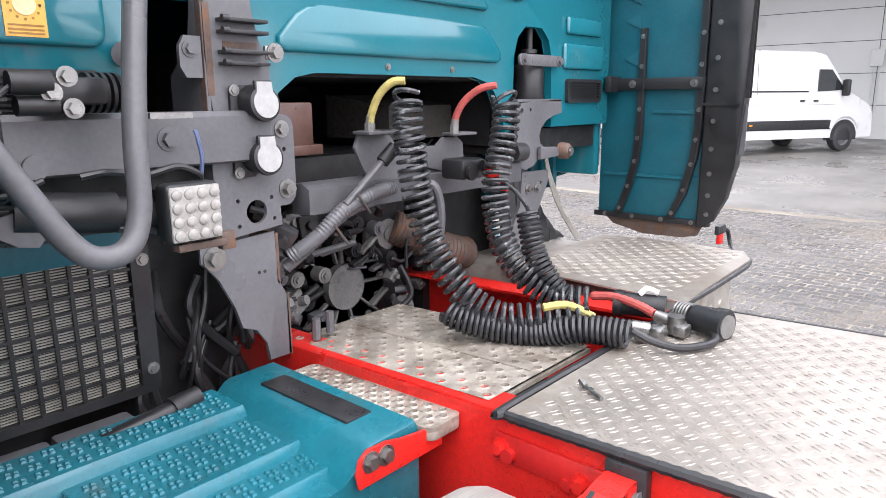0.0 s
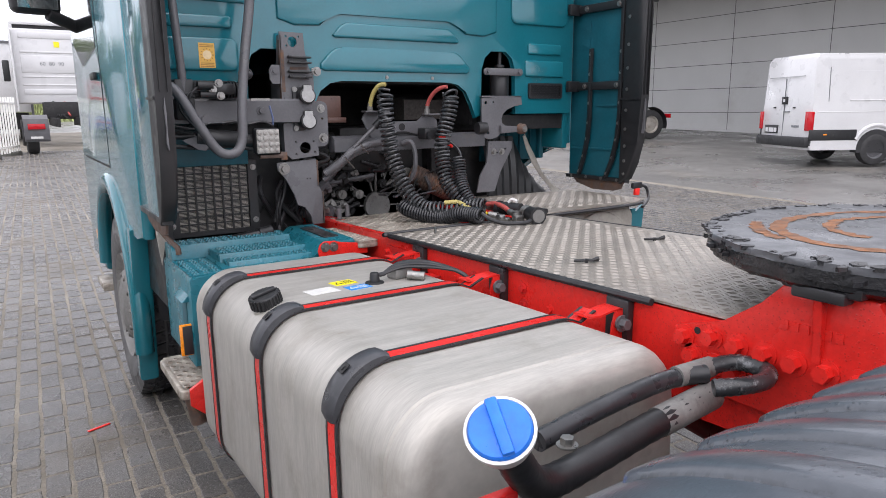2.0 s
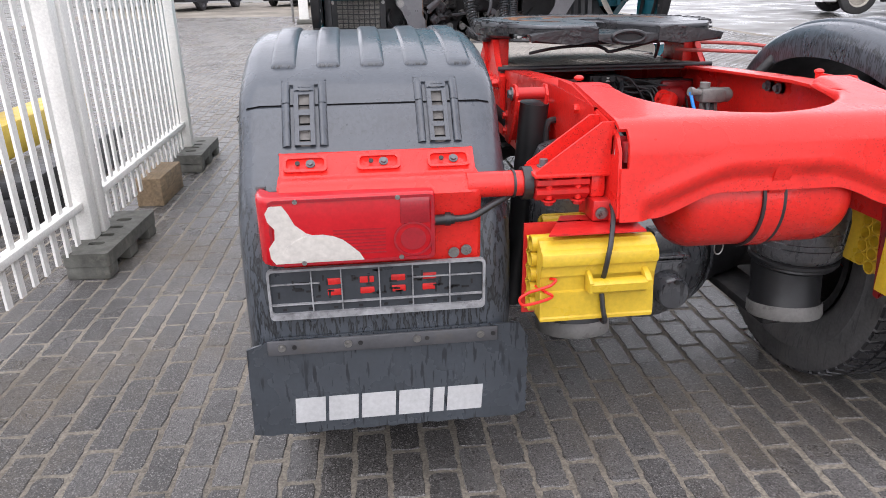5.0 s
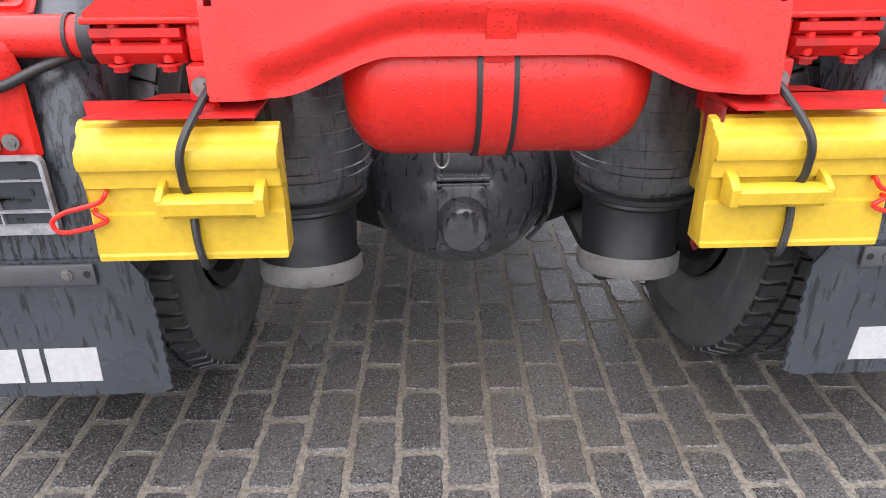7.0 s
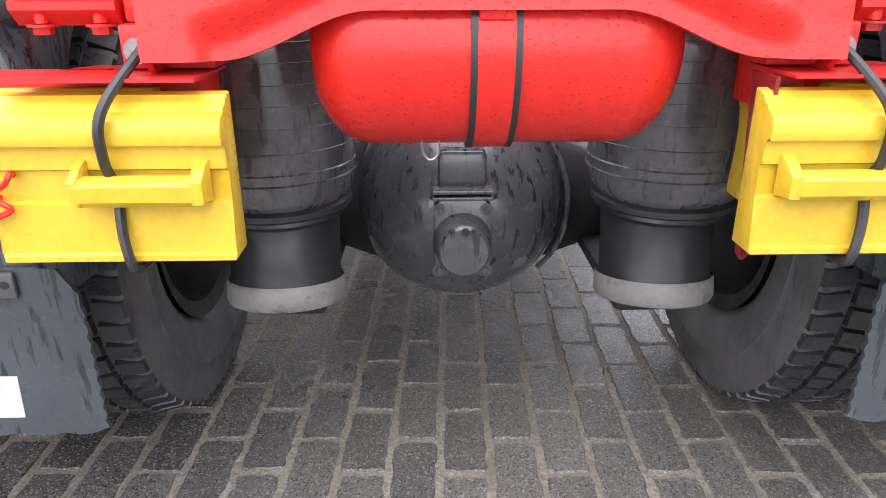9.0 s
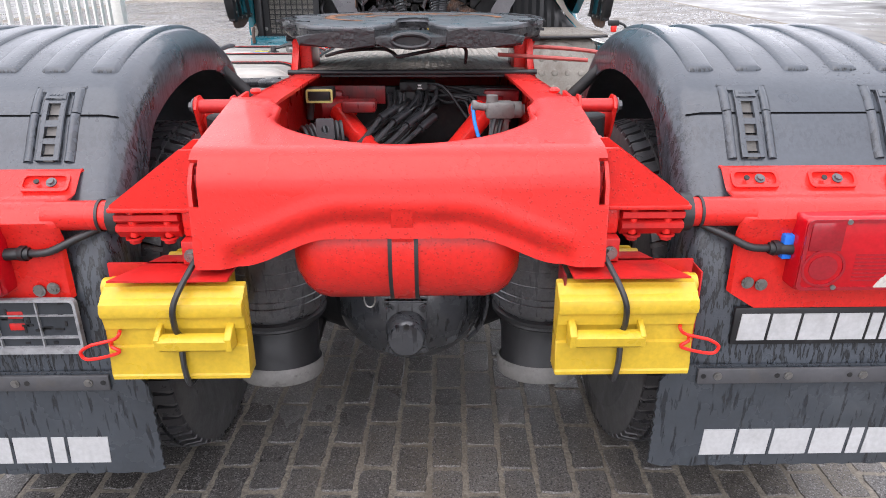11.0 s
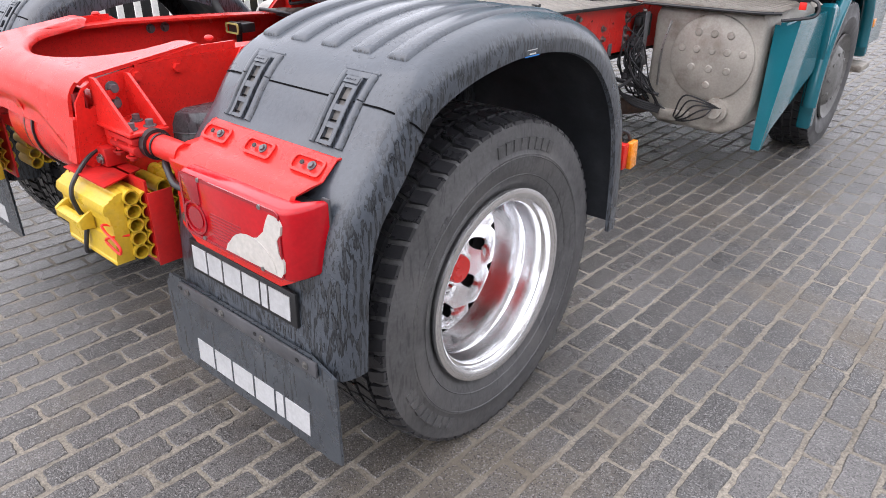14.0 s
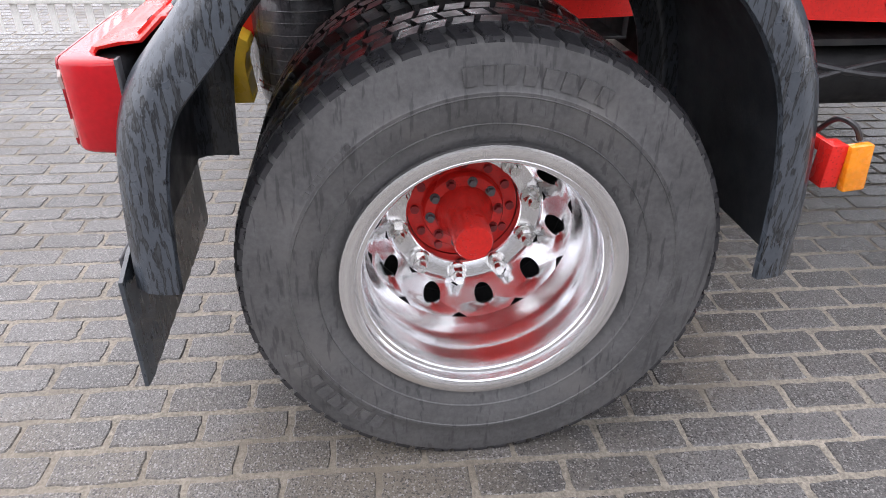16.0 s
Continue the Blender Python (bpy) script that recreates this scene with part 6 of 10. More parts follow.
lab = part("instruction_label", moved(box(-0.036, 0.036, -0.024, 0.024, 0, 0.0012), pose(-0.838, 1.735, 1.028, 0, 0, 6)), LABEL_BLUE, tank, "blue instruction label")
part("triangle", moved(plate([(-0.014, -0.012), (0.014, -0.012), (0, 0.014)], [[(-0.008, -0.008), (0.008, -0.008), (0, 0.007)]], "z", 0.0012, 0.0018), pose(-0.856, 1.735, 1.028, 0, 0, 6)), WHITE_CLEAN, lab)
part("text_bars", moved(join(*[box(-0.002, 0.030, -0.014 + 0.008 * k, -0.011 + 0.008 * k, 0.0012, 0.0016) for k in range(4)]), pose(-0.838, 1.735, 1.028, 0, 0, 6)), WHITE_CLEAN, lab)
sender = part("tank_sender", join(lathe([(0, 0.030), (0.006, 0.028), (0.008, 0.016), (0.03, 0.014), (0.034, 0.012), (0.034, 0)], (-0.774, 1.753, 1.026), "z", 20), cyl((-0.774, 1.753, 1.050), (-0.742, 1.753, 1.052), 0.007, n=8)), BLACK, tank, "black tank level sender")
part("sender_box", moved(box(-0.035, 0.035, -0.024, 0.024, 0, 0.035, 0.006), pose(-0.675, 1.775, 1.028, 0, 0, 12)), CASTING, tank)
for k, dz in enumerate((0.012, 0.022, 0.030)):
    part("sender_wire", tube([(-0.742, 1.753, 1.052), (-0.69, 1.745 + 0.01 * k, 1.06 + dz * 0.4), (-0.63, 1.735 + 0.018 * k, 1.055 + dz * 0.6), (-0.56, 1.715 + 0.022 * k, 1.045 + dz * 0.5), (-0.51, 1.685, 1.037), (-0.475, 1.655, 1.0)], 0.005 + 0.001 * k, 7), RUBBER, tank)
part("wire_plug", cyl((-0.675, 1.725, 1.045), (-0.635, 1.690, 1.040), 0.014, n=10), STEEL, tank)

# urea filler behind the tank
UREA = pose(-1.140, 0.648, 1.082, 24, -30, 0)
fill = part("urea_filler", join(tube([(-1.140, 0.642, 1.09), (-1.105, 0.655, 1.03), (-1.05, 0.68, 0.975), (-0.97, 0.70, 0.955), (-0.75, 0.735, 0.955), (-0.55, 0.75, 0.965)], 0.026, 14, 10, ribs=0.05)), BLACK, truck, "black urea filler pipe with a blue cap")
part("filler_ring", moved(lathe([(-0.012, 0.030), (0.006, 0.041), (0.028, 0.047), (0.032, 0.0495), (0.040, 0.0500), (0.041, 0.0455)], (0, 0, 0), "z", 32), UREA), WHITE_CLEAN, fill)
part("blue_cap", moved(join(lathe([(0.030, 0.045), (0.042, 0.0448), (0.0455, 0.042), (0.0465, 0)], (0, 0, 0), "z", 32), box(-0.043, 0.043, -0.009, 0.009, 0.044, 0.056, 0.004)), UREA @ pose(0, 0, 0, 0, 0, 62)), BLUE_CAP, fill, "bright blue cap")
part("coolant_hose", tube([(-0.98, 0.76, 0.99), (-0.80, 0.78, 1.0), (-0.62, 0.79, 1.005), (-0.54, 0.76, 1.01)], 0.019, 12), HOSE_DARK, fill)
part("sleeve", join(cyl((-0.70, 0.742, 0.955), (-0.53, 0.752, 0.965), 0.029, n=16), cyl((-0.60, 0.785, 1.008), (-0.50, 0.78, 1.01), 0.0215, n=14)), CASTING, fill, "grey insulation sleeve")
part("loop_hose", tube([(-0.52, 0.78, 1.01), (-0.46, 0.75, 1.02), (-0.45, 0.69, 1.02), (-0.50, 0.66, 1.02), (-0.56, 0.67, 1.02), (-0.60, 0.70, 1.015)], 0.0165, 10, 8, ribs=0.08), HOSE, fill)
part("hose_clip", bolt((-0.97, 0.70, 1.005), (0, 0, 1), 0.012, 0.015), STEEL, fill)
stay = part("reflector_stay", join(box(-1.205, -1.18, 0.665, 0.675, 0.94, 0.990, 0.003), box(-1.20, -1.10, 0.66, 0.68, 0.975, 0.990, 0.004)), RED_DULL, truck, "red reflector bracket")
part("reflector_back", box(-1.232, -1.205, 0.655, 0.668, 0.925, 0.975, 0.004), RUBBER, stay)
part("reflector", box(-1.230, -1.200, 0.642, 0.656, 0.880, 0.992, 0.004), ORANGE, stay, "orange side reflector")
stay = part("reflector_stay", join(box(1.205, 1.247, 0.640, 0.676, 0.690, 0.780, 0.003), box(0.40, 1.215, 0.655, 0.670, 0.745, 0.772, 0.004)), RED, truck, "red reflector bracket")
part("reflector", moved(box(1.236, 1.258, -0.024, 0.024, -0.050, 0.048, 0.004), pose(0, 0.702, 0.735, 6)), ORANGE, stay, "orange side reflector")
part("reflector_cable", tube([(1.232, 0.705, 0.785), (1.225, 0.69, 0.812), (1.19, 0.675, 0.815), (1.15, 0.67, 0.775)], 0.006, 8), RUBBER, stay)

# battery cover with studded treads
cov = part("battery_cover", prism([(-1.16, 0.60), (-1.16, 0.930), (-1.150, 0.944), (-1.024, 0.944), (-1.012, 0.952), (-0.68, 0.952), (-0.625, 1.008), (-0.61, 1.014), (-0.50, 1.016), (-0.49, 1.0), (-0.49, 0.60)], "y", 2.472, 2.935, 0.010, 2), TEAL_DULL, truck, "teal plastic battery cover with studded treads")
part("tread_step", prism([(2.794, 0.93), (2.799, 0.992), (2.808, 1.003), (2.925, 1.003), (2.925, 0.93)], "x", -1.152, -0.655, 0.004), TEAL_DULL, cov)
part("tread_step", prism([(2.618, 0.93), (2.624, 0.975), (2.632, 0.984), (2.644, 0.984), (2.650, 0.980), (2.81, 0.980), (2.81, 0.93)], "x", -1.008, -0.650, 0.004), TEAL_DULL, cov)
part("tread_step", prism([(2.523, 0.93), (2.529, 0.961), (2.536, 0.969), (2.548, 0.969), (2.554, 0.965), (2.64, 0.965), (2.64, 0.93)], "x", -0.998, -0.640, 0.004), TEAL_DULL, cov)
part("tray_rim", plate(rrect(-1.156, -1.016, 2.476, 2.800, 0.020), [rrect(-1.149, -1.023, 2.484, 2.793, 0.016)], "z", 0.942, 0.9475), TEAL_DULL, cov)
# The recess is a thin box in the shaded teal.
part("side_recess", box(-1.163, -1.158, 2.55, 2.62, 0.70, 0.85, 0.002), TEAL_SHADED, cov)
part("side_lip", prism([(-1.185, 0.842), (-1.155, 0.875), (-1.155, 0.842)], "y", 2.51, 2.66, 0.004), TEAL_DULL, cov)
part("torn_bracket", tube([(-1.150, 3.00, 1.075), (-1.158, 2.94, 1.050), (-1.150, 2.89, 1.028), (-1.140, 2.83, 1.012), (-1.128, 2.795, 0.995), (-1.126, 2.790, 0.970)], 0.011, 7), RUSTY, truck, "bent torn metal strip over the battery cover")
part("torn_bracket", prism([(-1.18, 1.06), (-1.14, 1.07), (-1.13, 1.03), (-1.15, 0.97), (-1.165, 0.90), (-1.172, 0.97)], "y", 2.945, 2.952, 0.001), EXHAUST, truck, "pale torn metal sheet beside the battery cover")


def studs(x0, x1, y0, y1, z, nx, ny, slope=0.0):
    v, f = [], []
    for i in range(nx):
        for j in range(ny):
            cx, cy = x0 + (x1 - x0) * (i + 0.5) / nx, y0 + (y1 - y0) * (j + 0.5) / ny
            for a in range(4):
                t = math.pi / 2 * a + 0.6
                px, py, k = cx + 0.0082 * math.cos(t), cy + 0.0082 * math.sin(t), len(v)
                zz = z + slope * (px - x0)
                v += [(px + r * u, py + r * w, zz + q) for r, q in ((0.0046, 0.0), (0.0026, 0.0042)) for u, w in ((-1, -1), (1, -1), (1, 1), (-1, 1))]
                f += [(k + e, k + (e + 1) % 4, k + 4 + (e + 1) % 4, k + 4 + e) for e in range(4)] + [(k + 4, k + 5, k + 6, k + 7)]
    return v, f


stuff("studs", join(studs(-0.99, -0.665, 2.655, 2.790, 0.980, 10, 4), studs(-0.98, -0.655, 2.558, 2.616, 0.965, 10, 2), studs(-1.14, -0.67, 2.815, 2.920, 1.003, 14, 3), studs(-1.146, -1.026, 2.49, 2.785, 0.944, 3, 8)), TEAL_DULL, cov, "raised grip studs")
part("grip_strip", box(-0.592, -0.530, 2.565, 2.84, 1.013, 1.0195, 0.001), RUBBER, cov, "black grip strip")
part("cover_flange", prism([(-0.662, 0.955), (-0.668, 0.985), (-0.660, 1.010), (-0.640, 1.022), (-0.595, 1.020), (-0.56, 1.008), (-0.47, 1.000), (-0.45, 0.985), (-0.45, 0.955)], "y", 2.452, 2.460, 0.002), RED, truck, "red bracket with two bolts")
each("flange_bolt", bolt_set([(-0.637, 2.452, 0.999), (-0.601, 2.452, 0.997)], (0, -1, 0), 0.013, 0.012), STEEL, cov)
blk = part("battery_box", join(box(-1.13, -0.96, 2.915, 3.0, 0.90, 0.985, 0.01), box(-0.95, -0.80, 2.915, 3.02, 0.90, 0.98, 0.01), box(-0.84, -0.75, 2.91, 2.96, 0.94, 0.975, 0.006)), GREY, truck, "grey plastic battery housings")
part("red_clip", plate(rrect(-0.93, -0.84, 0.955, 0.995, 0.006), [rrect(-0.918, -0.852, 0.963, 0.987, 0.004)], "y", 2.900, 2.908), RED_BRIGHT, blk)
part("torch", join(cyl((-0.90, 2.895, 0.985), (-0.76, 2.90, 1.0), 0.020, n=14), cyl((-0.76, 2.90, 1.0), (-0.70, 2.905, 1.01), 0.026, 0.022, n=14)), BLACK, blk)
low = part("lower_step", perforated(-1.255, -1.115, 2.40, 2.765, 0.560, 5, 13, 0.0085), PERF, truck, "perforated aluminium step")
part("step_edge", prism(rrect(-1.268, -1.10, 2.385, 2.78, 0.02), "z", 0.515, 0.551, 0.006), PERF, low)
part("step_bracket", prism([(-1.15, 0.42), (-1.24, 0.50), (-1.24, 0.56), (-1.12, 0.63), (-1.05, 0.63), (-1.05, 0.42)], "y", 2.36, 2.38, 0.003), RED, low)
part("step_leg", cyl((-1.22, 2.44, 0.52), (-1.20, 2.44, 0.40), 0.03, n=12), RUSTY, low)
REFL = Matrix.Translation((0.022, 0, -0.038))
rf = part("reflector_stay", prism([(2.42, 0.66), (2.42, 0.80), (2.52, 0.79), (2.52, 0.68)], "x", -1.16, -1.152), RED, truck, "red reflector bracket")
part("reflector", box(-1.225, -1.165, 2.50, 2.512, 0.68, 0.80, 0.003), ORANGE, rf, "orange side reflector")
part("reflector_back", box(-1.215, -1.165, 2.492, 2.499, 0.685, 0.795, 0.002), RUBBER, rf)
rf.matrix_basis = REFL
low.matrix_basis = Matrix.Translation((0.028, 0, 0))
part("red_valve", cyl((-1.13, 2.88, 0.66), (-1.13, 2.88, 0.70), 0.028, n=14), RED_BRIGHT, truck)

# ---- cab ----
WY = 2.975
notch = [(-1.15, 1.505), (-0.745, 1.505), (-0.745, 1.72), (-0.725, 1.775), (-0.68, 1.805), (-0.58, 1.805), (-0.535, 1.775), (-0.515, 1.72), (-0.515, 1.50), (-0.468, 1.485), (-0.445, 1.56), (-0.41, 1.625), (-0.36, 1.660), (-0.30, 1.672),
         (0.30, 1.672), (0.36, 1.660), (0.41, 1.625), (0.445, 1.56), (0.468, 1.485), (0.505, 1.50), (0.505, 1.74), (0.525, 1.80), (0.57, 1.838), (0.67, 1.838), (0.715, 1.80), (0.735, 1.74), (0.735, 1.505), (1.15, 1.505), (1.15, 3.15), (-1.15, 3.15)]
cab = part("cab_rear_wall", prism(notch, "y", WY, WY + 0.03, 0.004), TEAL, truck, "glossy teal rear wall of the cab with pressed panels")


def pressed(poly, depth=0.013, name="pressed_panel"):
    return part(name, prism(poly, "y", WY - depth, WY + 0.004, 0.009, 3), TEAL, cab)


pressed([(x, z) for x, z in [(-0.385, 1.712), (0.405, 1.712), (0.425, 1.722), (0.425, 1.745), (0.375, 1.795), (0.345, 1.815), (0.31, 1.820), (-0.29, 1.820), (-0.325, 1.815), (-0.355, 1.795), (-0.405, 1.745), (-0.405, 1.722)]])
pressed([(-0.33, 1.862), (0.35, 1.862), (0.36, 1.872), (0.32, 1.915), (0.29, 1.93), (-0.27, 1.93), (-0.30, 1.915), (-0.34, 1.872)])
pressed([(-0.52, 1.905), (-0.40, 1.91), (-0.34, 1.96), (-0.30, 1.975), (0.30, 1.975), (0.34, 1.96), (0.40, 1.91), (0.52, 1.905), (0.60, 1.93), (0.60, 2.35), (-0.60, 2.35), (-0.60, 1.93)], 0.010)
pressed(rrect(-1.08, -0.78, 1.700, 1.835, 0.03))
pressed(rrect(-1.07, -0.80, 1.875, 1.925, 0.012))
pressed(rrect(0.80, 1.08, 1.705, 1.795, 0.015))
pressed(rrect(0.82, 1.06, 1.825, 1.885, 0.012))
pressed(rrect(-1.10, -0.70, 1.98, 2.34, 0.04))
pressed(rrect(0.70, 1.10, 1.98, 2.34, 0.04))
pressed(rrect(-1.05, 1.05, 2.42, 2.95, 0.05), 0.012)
each("seam_screw", [bolt((x, WY, 1.688), (0, -1, 0), 0.006, 0.005) for x in (-0.06, 0.2)], STEEL, cab)
part("cab_shell", join(box(-1.16, -1.12, WY + 0.03, 5.15, 1.30, 3.15, 0.01), box(1.12, 1.16, WY + 0.03, 5.15, 1.30, 3.15, 0.01), box(-1.16, 1.16, WY, 5.15, 3.15, 3.20, 0.02), box(-1.16, 1.16, 5.11, 5.18, 0.45, 3.15, 0.03)), TEAL, truck, "teal cab shell")
# Underside and added end wall in near-black: the shade is in their colour.
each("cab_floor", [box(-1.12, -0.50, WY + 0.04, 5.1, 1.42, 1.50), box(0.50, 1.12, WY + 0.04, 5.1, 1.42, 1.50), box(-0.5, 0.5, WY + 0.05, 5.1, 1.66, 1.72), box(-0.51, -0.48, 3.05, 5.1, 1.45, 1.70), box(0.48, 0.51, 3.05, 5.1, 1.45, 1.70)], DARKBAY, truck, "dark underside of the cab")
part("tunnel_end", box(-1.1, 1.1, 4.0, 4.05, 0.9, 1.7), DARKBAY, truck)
part("insulation", prism([(3.20, 1.48), (3.20, 1.585), (3.5, 1.62), (3.5, 1.48)], "x", 0.16, 0.46), pbr("quilted_insulation", (0.045, 0.040, 0.036), 0.8, var=0.3, scale=50, bump=0.6, bump_scale=120), truck, "quilted heat insulation")
part("brown_box", join(box(-0.44, -0.30, 2.99, 3.10, 1.485, 1.60, 0.006), box(-0.45, -0.28, 2.98, 3.11, 1.475, 1.50, 0.004)), pbr("brown_plastic", (0.075, 0.038, 0.030), 0.4, var=0.2, scale=20), truck, "brown plastic box")
for x0, x1, z0, z1 in ((-1.10, -0.80, 1.575, 1.66), (0.825, 1.07, 1.588, 1.672)):
    vent = part("vent", plate(rrect(x0, x1, z0, z1, 0.012), [rrect(x0 + 0.014, x1 - 0.014, z0 + 0.012, z1 - 0.012, 0.006)], "y", WY - 0.014, WY), BLACK, cab, "black slotted vent")
    part("slats", join(box(x0 + 0.012, x1 - 0.012, WY - 0.003, WY - 0.001, z0 + 0.01, z1 - 0.01), *[box(x0 + 0.012, x1 - 0.012, WY - 0.012, WY - 0.004, z, z + 0.004) for z in np.arange(z0 + 0.014, z1 - 0.012, 0.0095)]), BLACK, vent)
st = part("sticker", box(-0.945, -0.880, WY - 0.0150, WY - 0.0128, 1.712, 1.812), STICKER, cab, "orange inspection sticker")
part("print", join(cyl((-0.912, WY - 0.0150, 1.764), (-0.912, WY - 0.0162, 1.764), 0.018, n=20)), STICKER_PALE, st)
part("print_bars", join(*[box(-0.940, -0.885, WY - 0.0158, WY - 0.0149, z, z + 0.003) for z in (1.802, 1.795, 1.722, 1.729, 1.716)],
                        *[box(-0.912 + 0.024 * math.cos(t) - 0.002, -0.912 + 0.024 * math.cos(t) + 0.002, WY - 0.0158, WY - 0.0149, 1.764 + 0.024 * math.sin(t) - 0.002, 1.764 + 0.024 * math.sin(t) + 0.002) for t in np.arange(0, 6.28, 0.52)]), STICKER_DARK, st)
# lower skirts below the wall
# Both skirts take the teal that has shade in its colour.
part("lower_skirt", join(box(0.68, 1.12, 3.02, 3.04, 1.23, 1.51, 0.004), box(1.10, 1.13, 2.985, 3.04, 1.235, 1.52, 0.004), *[box(x, x + 0.012, 3.005, 3.025, 1.25, 1.49, 0.003) for x in (0.76, 0.86, 0.96, 1.04)]), TEAL_SHADED, truck, "teal ribbed lower skirt").location = (0, 0.20, 0)
part("lower_skirt", box(-1.12, -0.75, 3.02, 3.04, 1.30, 1.51, 0.004), TEAL_SHADED, truck)
arch = part("front_inner_guard", grid_sheet([[(x, 4.02 - 0.62 * math.cos(radians(a)), 0.475 + 0.62 * math.sin(radians(a))) for x in (0.60, 0.9, 1.12)] for a in range(5, 90, 6)]), BLACK, truck, "black front wheel guard")
each("guard_rib", [tube([(x, 4.02 - 0.63 * math.cos(radians(a)), 0.475 + 0.63 * math.sin(radians(a))) for a in range(5, 80, 8)], 0.008, 6) for x in (0.66, 0.74, 0.82, 0.90)], BLACK, arch)
part("front_inner_guard", grid_sheet([[(x, 4.02 - 0.62 * math.cos(radians(a)), 0.475 + 0.62 * math.sin(radians(a))) for x in (-1.12, -0.9, -0.60)] for a in range(5, 175, 8)]), BLACK, truck)
strip = [(0.895, 1.375), (0.922, 1.30), (0.965, 1.222), (1.03, 1.14), (1.10, 1.07), (1.16, 1.012)]
part("bent_panel", grid_sheet([[(x, 3.10, z), (x + 0.014, 3.098, z + 0.010), (x + 0.020 + 0.012 * (k % 3), 3.11, z + 0.012 + 0.010 * (k % 2))] for k, (x, z) in enumerate(strip)]), EXHAUST, truck, "pale torn edge panel").modifiers.new("thickness", "SOLIDIFY").thickness = 0.004
part("ribbed_guard", grid_sheet([[(x, 3.13 + 0.012 * (k % 2) + 0.05 * q * q, 1.03 + (float(np.interp(x, [p[0] for p in strip], [p[1] for p in strip])) - 1.03) * q) for q in (0.0, 0.3, 0.6, 1.0)] for k, x in enumerate(np.linspace(0.66, 1.135, 18))]), BLACK, truck, "black ribbed wheel arch liner")

# side fairings
def fairing(s):
    edge = [(2.46, 1.58), (2.455, 2.2), (2.45, 3.12), (2.60, 3.12), (2.60, 1.12), (2.545, 1.15), (2.50, 1.24), (2.475, 1.36)]
    # Only the right one, seen from inside, gets the shaded teal.
    f = part("side_fairing", side(prism([(2.58, 1.135), (2.58, 3.12), (3.02, 3.12), (3.02, 1.135)], "x", 1.195, 1.212, 0.004), s), TEAL_SHADED if s > 0 else TEAL, truck, "teal side air deflector with black rubber edge")
    part("rubber_edge", side(join(prism(edge, "x", 1.165, 1.222, 0.012, 3), prism([(2.47, 1.575), (2.60, 1.575), (2.60, 1.585), (2.47, 1.585)], "x", 1.158, 1.228)), s), BLACK, f, "weathered black rubber edge")
    each("edge_screw", [bolt((s * 1.163, 2.560, z), (-s, 0, 0), 0.006, 0.004) for z in (1.18, 1.25, 1.33, 1.42, 1.52, 1.63, 1.74, 1.86, 2.0)], STEEL, f)
    part("bottom_strip", side(prism([(2.56, 1.128), (2.56, 1.150), (3.03, 1.150), (3.03, 1.128)], "x", 1.178, 1.216, 0.003), s), BLACK, f)
    each("bottom_screw", [bolt((s * 1.178, y, 1.14), (-s, 0, 0), 0.006, 0.004) for y in (2.62, 2.74, 2.86, 2.98)], STEEL, f)
    part("rubber_flap", side(prism([(2.60, 1.09), (2.66, 1.075), (2.82, 1.072), (2.95, 1.10), (2.99, 1.135), (2.58, 1.135)], "x", 1.192, 1.202, 0.003), s), RUSTY, f, "muddy torn rubber flap")
    for z in (1.655, 2.075):
        brace = part("brace", side(join(box(1.165, 1.185, 2.60, 3.04, z - 0.022, z + 0.022, 0.004), box(1.10, 1.185, 2.94, 2.965, z - 0.03, z + 0.03, 0.004)), s), BLACK, f, "black steel brace")
        each("brace_bolt", bolt_set([(s * 1.165, y, z) for y in (2.64, 2.88, 2.97, 3.02)], (-s, 0, 0), 0.010, 0.010), STEEL, brace)
    for line in ([(2.832, 1.86), (2.832, 1.48), (2.842, 1.36), (2.868, 1.25), (2.905, 1.15)], [(2.602, 2.95), (2.602, 1.50), (2.612, 1.38), (2.642, 1.25), (2.690, 1.15)]):
        strap = part("bent_strap", side(prism(line + [(y + 0.030, z) for y, z in line[::-1]], "x", 1.172, 1.182, 0.003), s), BLACK, f, "black bent steel strap")
        part("strap_fold", side(prism(line + [(y + 0.006, z) for y, z in line[::-1]], "x", 1.160, 1.172, 0.002), s), BLACK, strap)
        each("strap_bolt", [bolt((s * 1.172, float(np.interp(-z, [-q[1] for q in line], [q[0] for q in line])) + 0.017, z), (-s, 0, 0), 0.006, 0.005) for z in (1.17, 1.26, 1.36, 1.45, 1.56, 1.72, 1.83)], STEEL, strap)
    part("edge_groove", side(join(box(1.178, 1.181, 2.4485, 2.47, 1.60, 3.0), box(1.205, 1.207, 2.4490, 2.47, 1.60, 3.0)), s), DARKBAY, f)
    part("edge_tear", side(prism([(1.190, 1.40), (1.192, 1.47), (1.190, 1.53), (1.193, 1.58), (1.197, 1.55), (1.194, 1.48), (1.198, 1.43)], "y", 2.4525, 2.48), s), GREY, f, "pale worn tear in the rubber")
    each("stiffener", [side(g, s) for g in (box(1.186, 1.197, 2.60, 2.80, 1.545, 1.556), box(1.186, 1.197, 2.60, 3.0, 1.30, 1.31), *[prism([(2.87, z), (2.87, z + 0.06), (2.93, z + 0.03)], "x", 1.188, 1.197) for z in (1.72, 1.86, 1.95)])], TEAL_SHADED, f)
    return f


fairing(1)
fairing(-1)

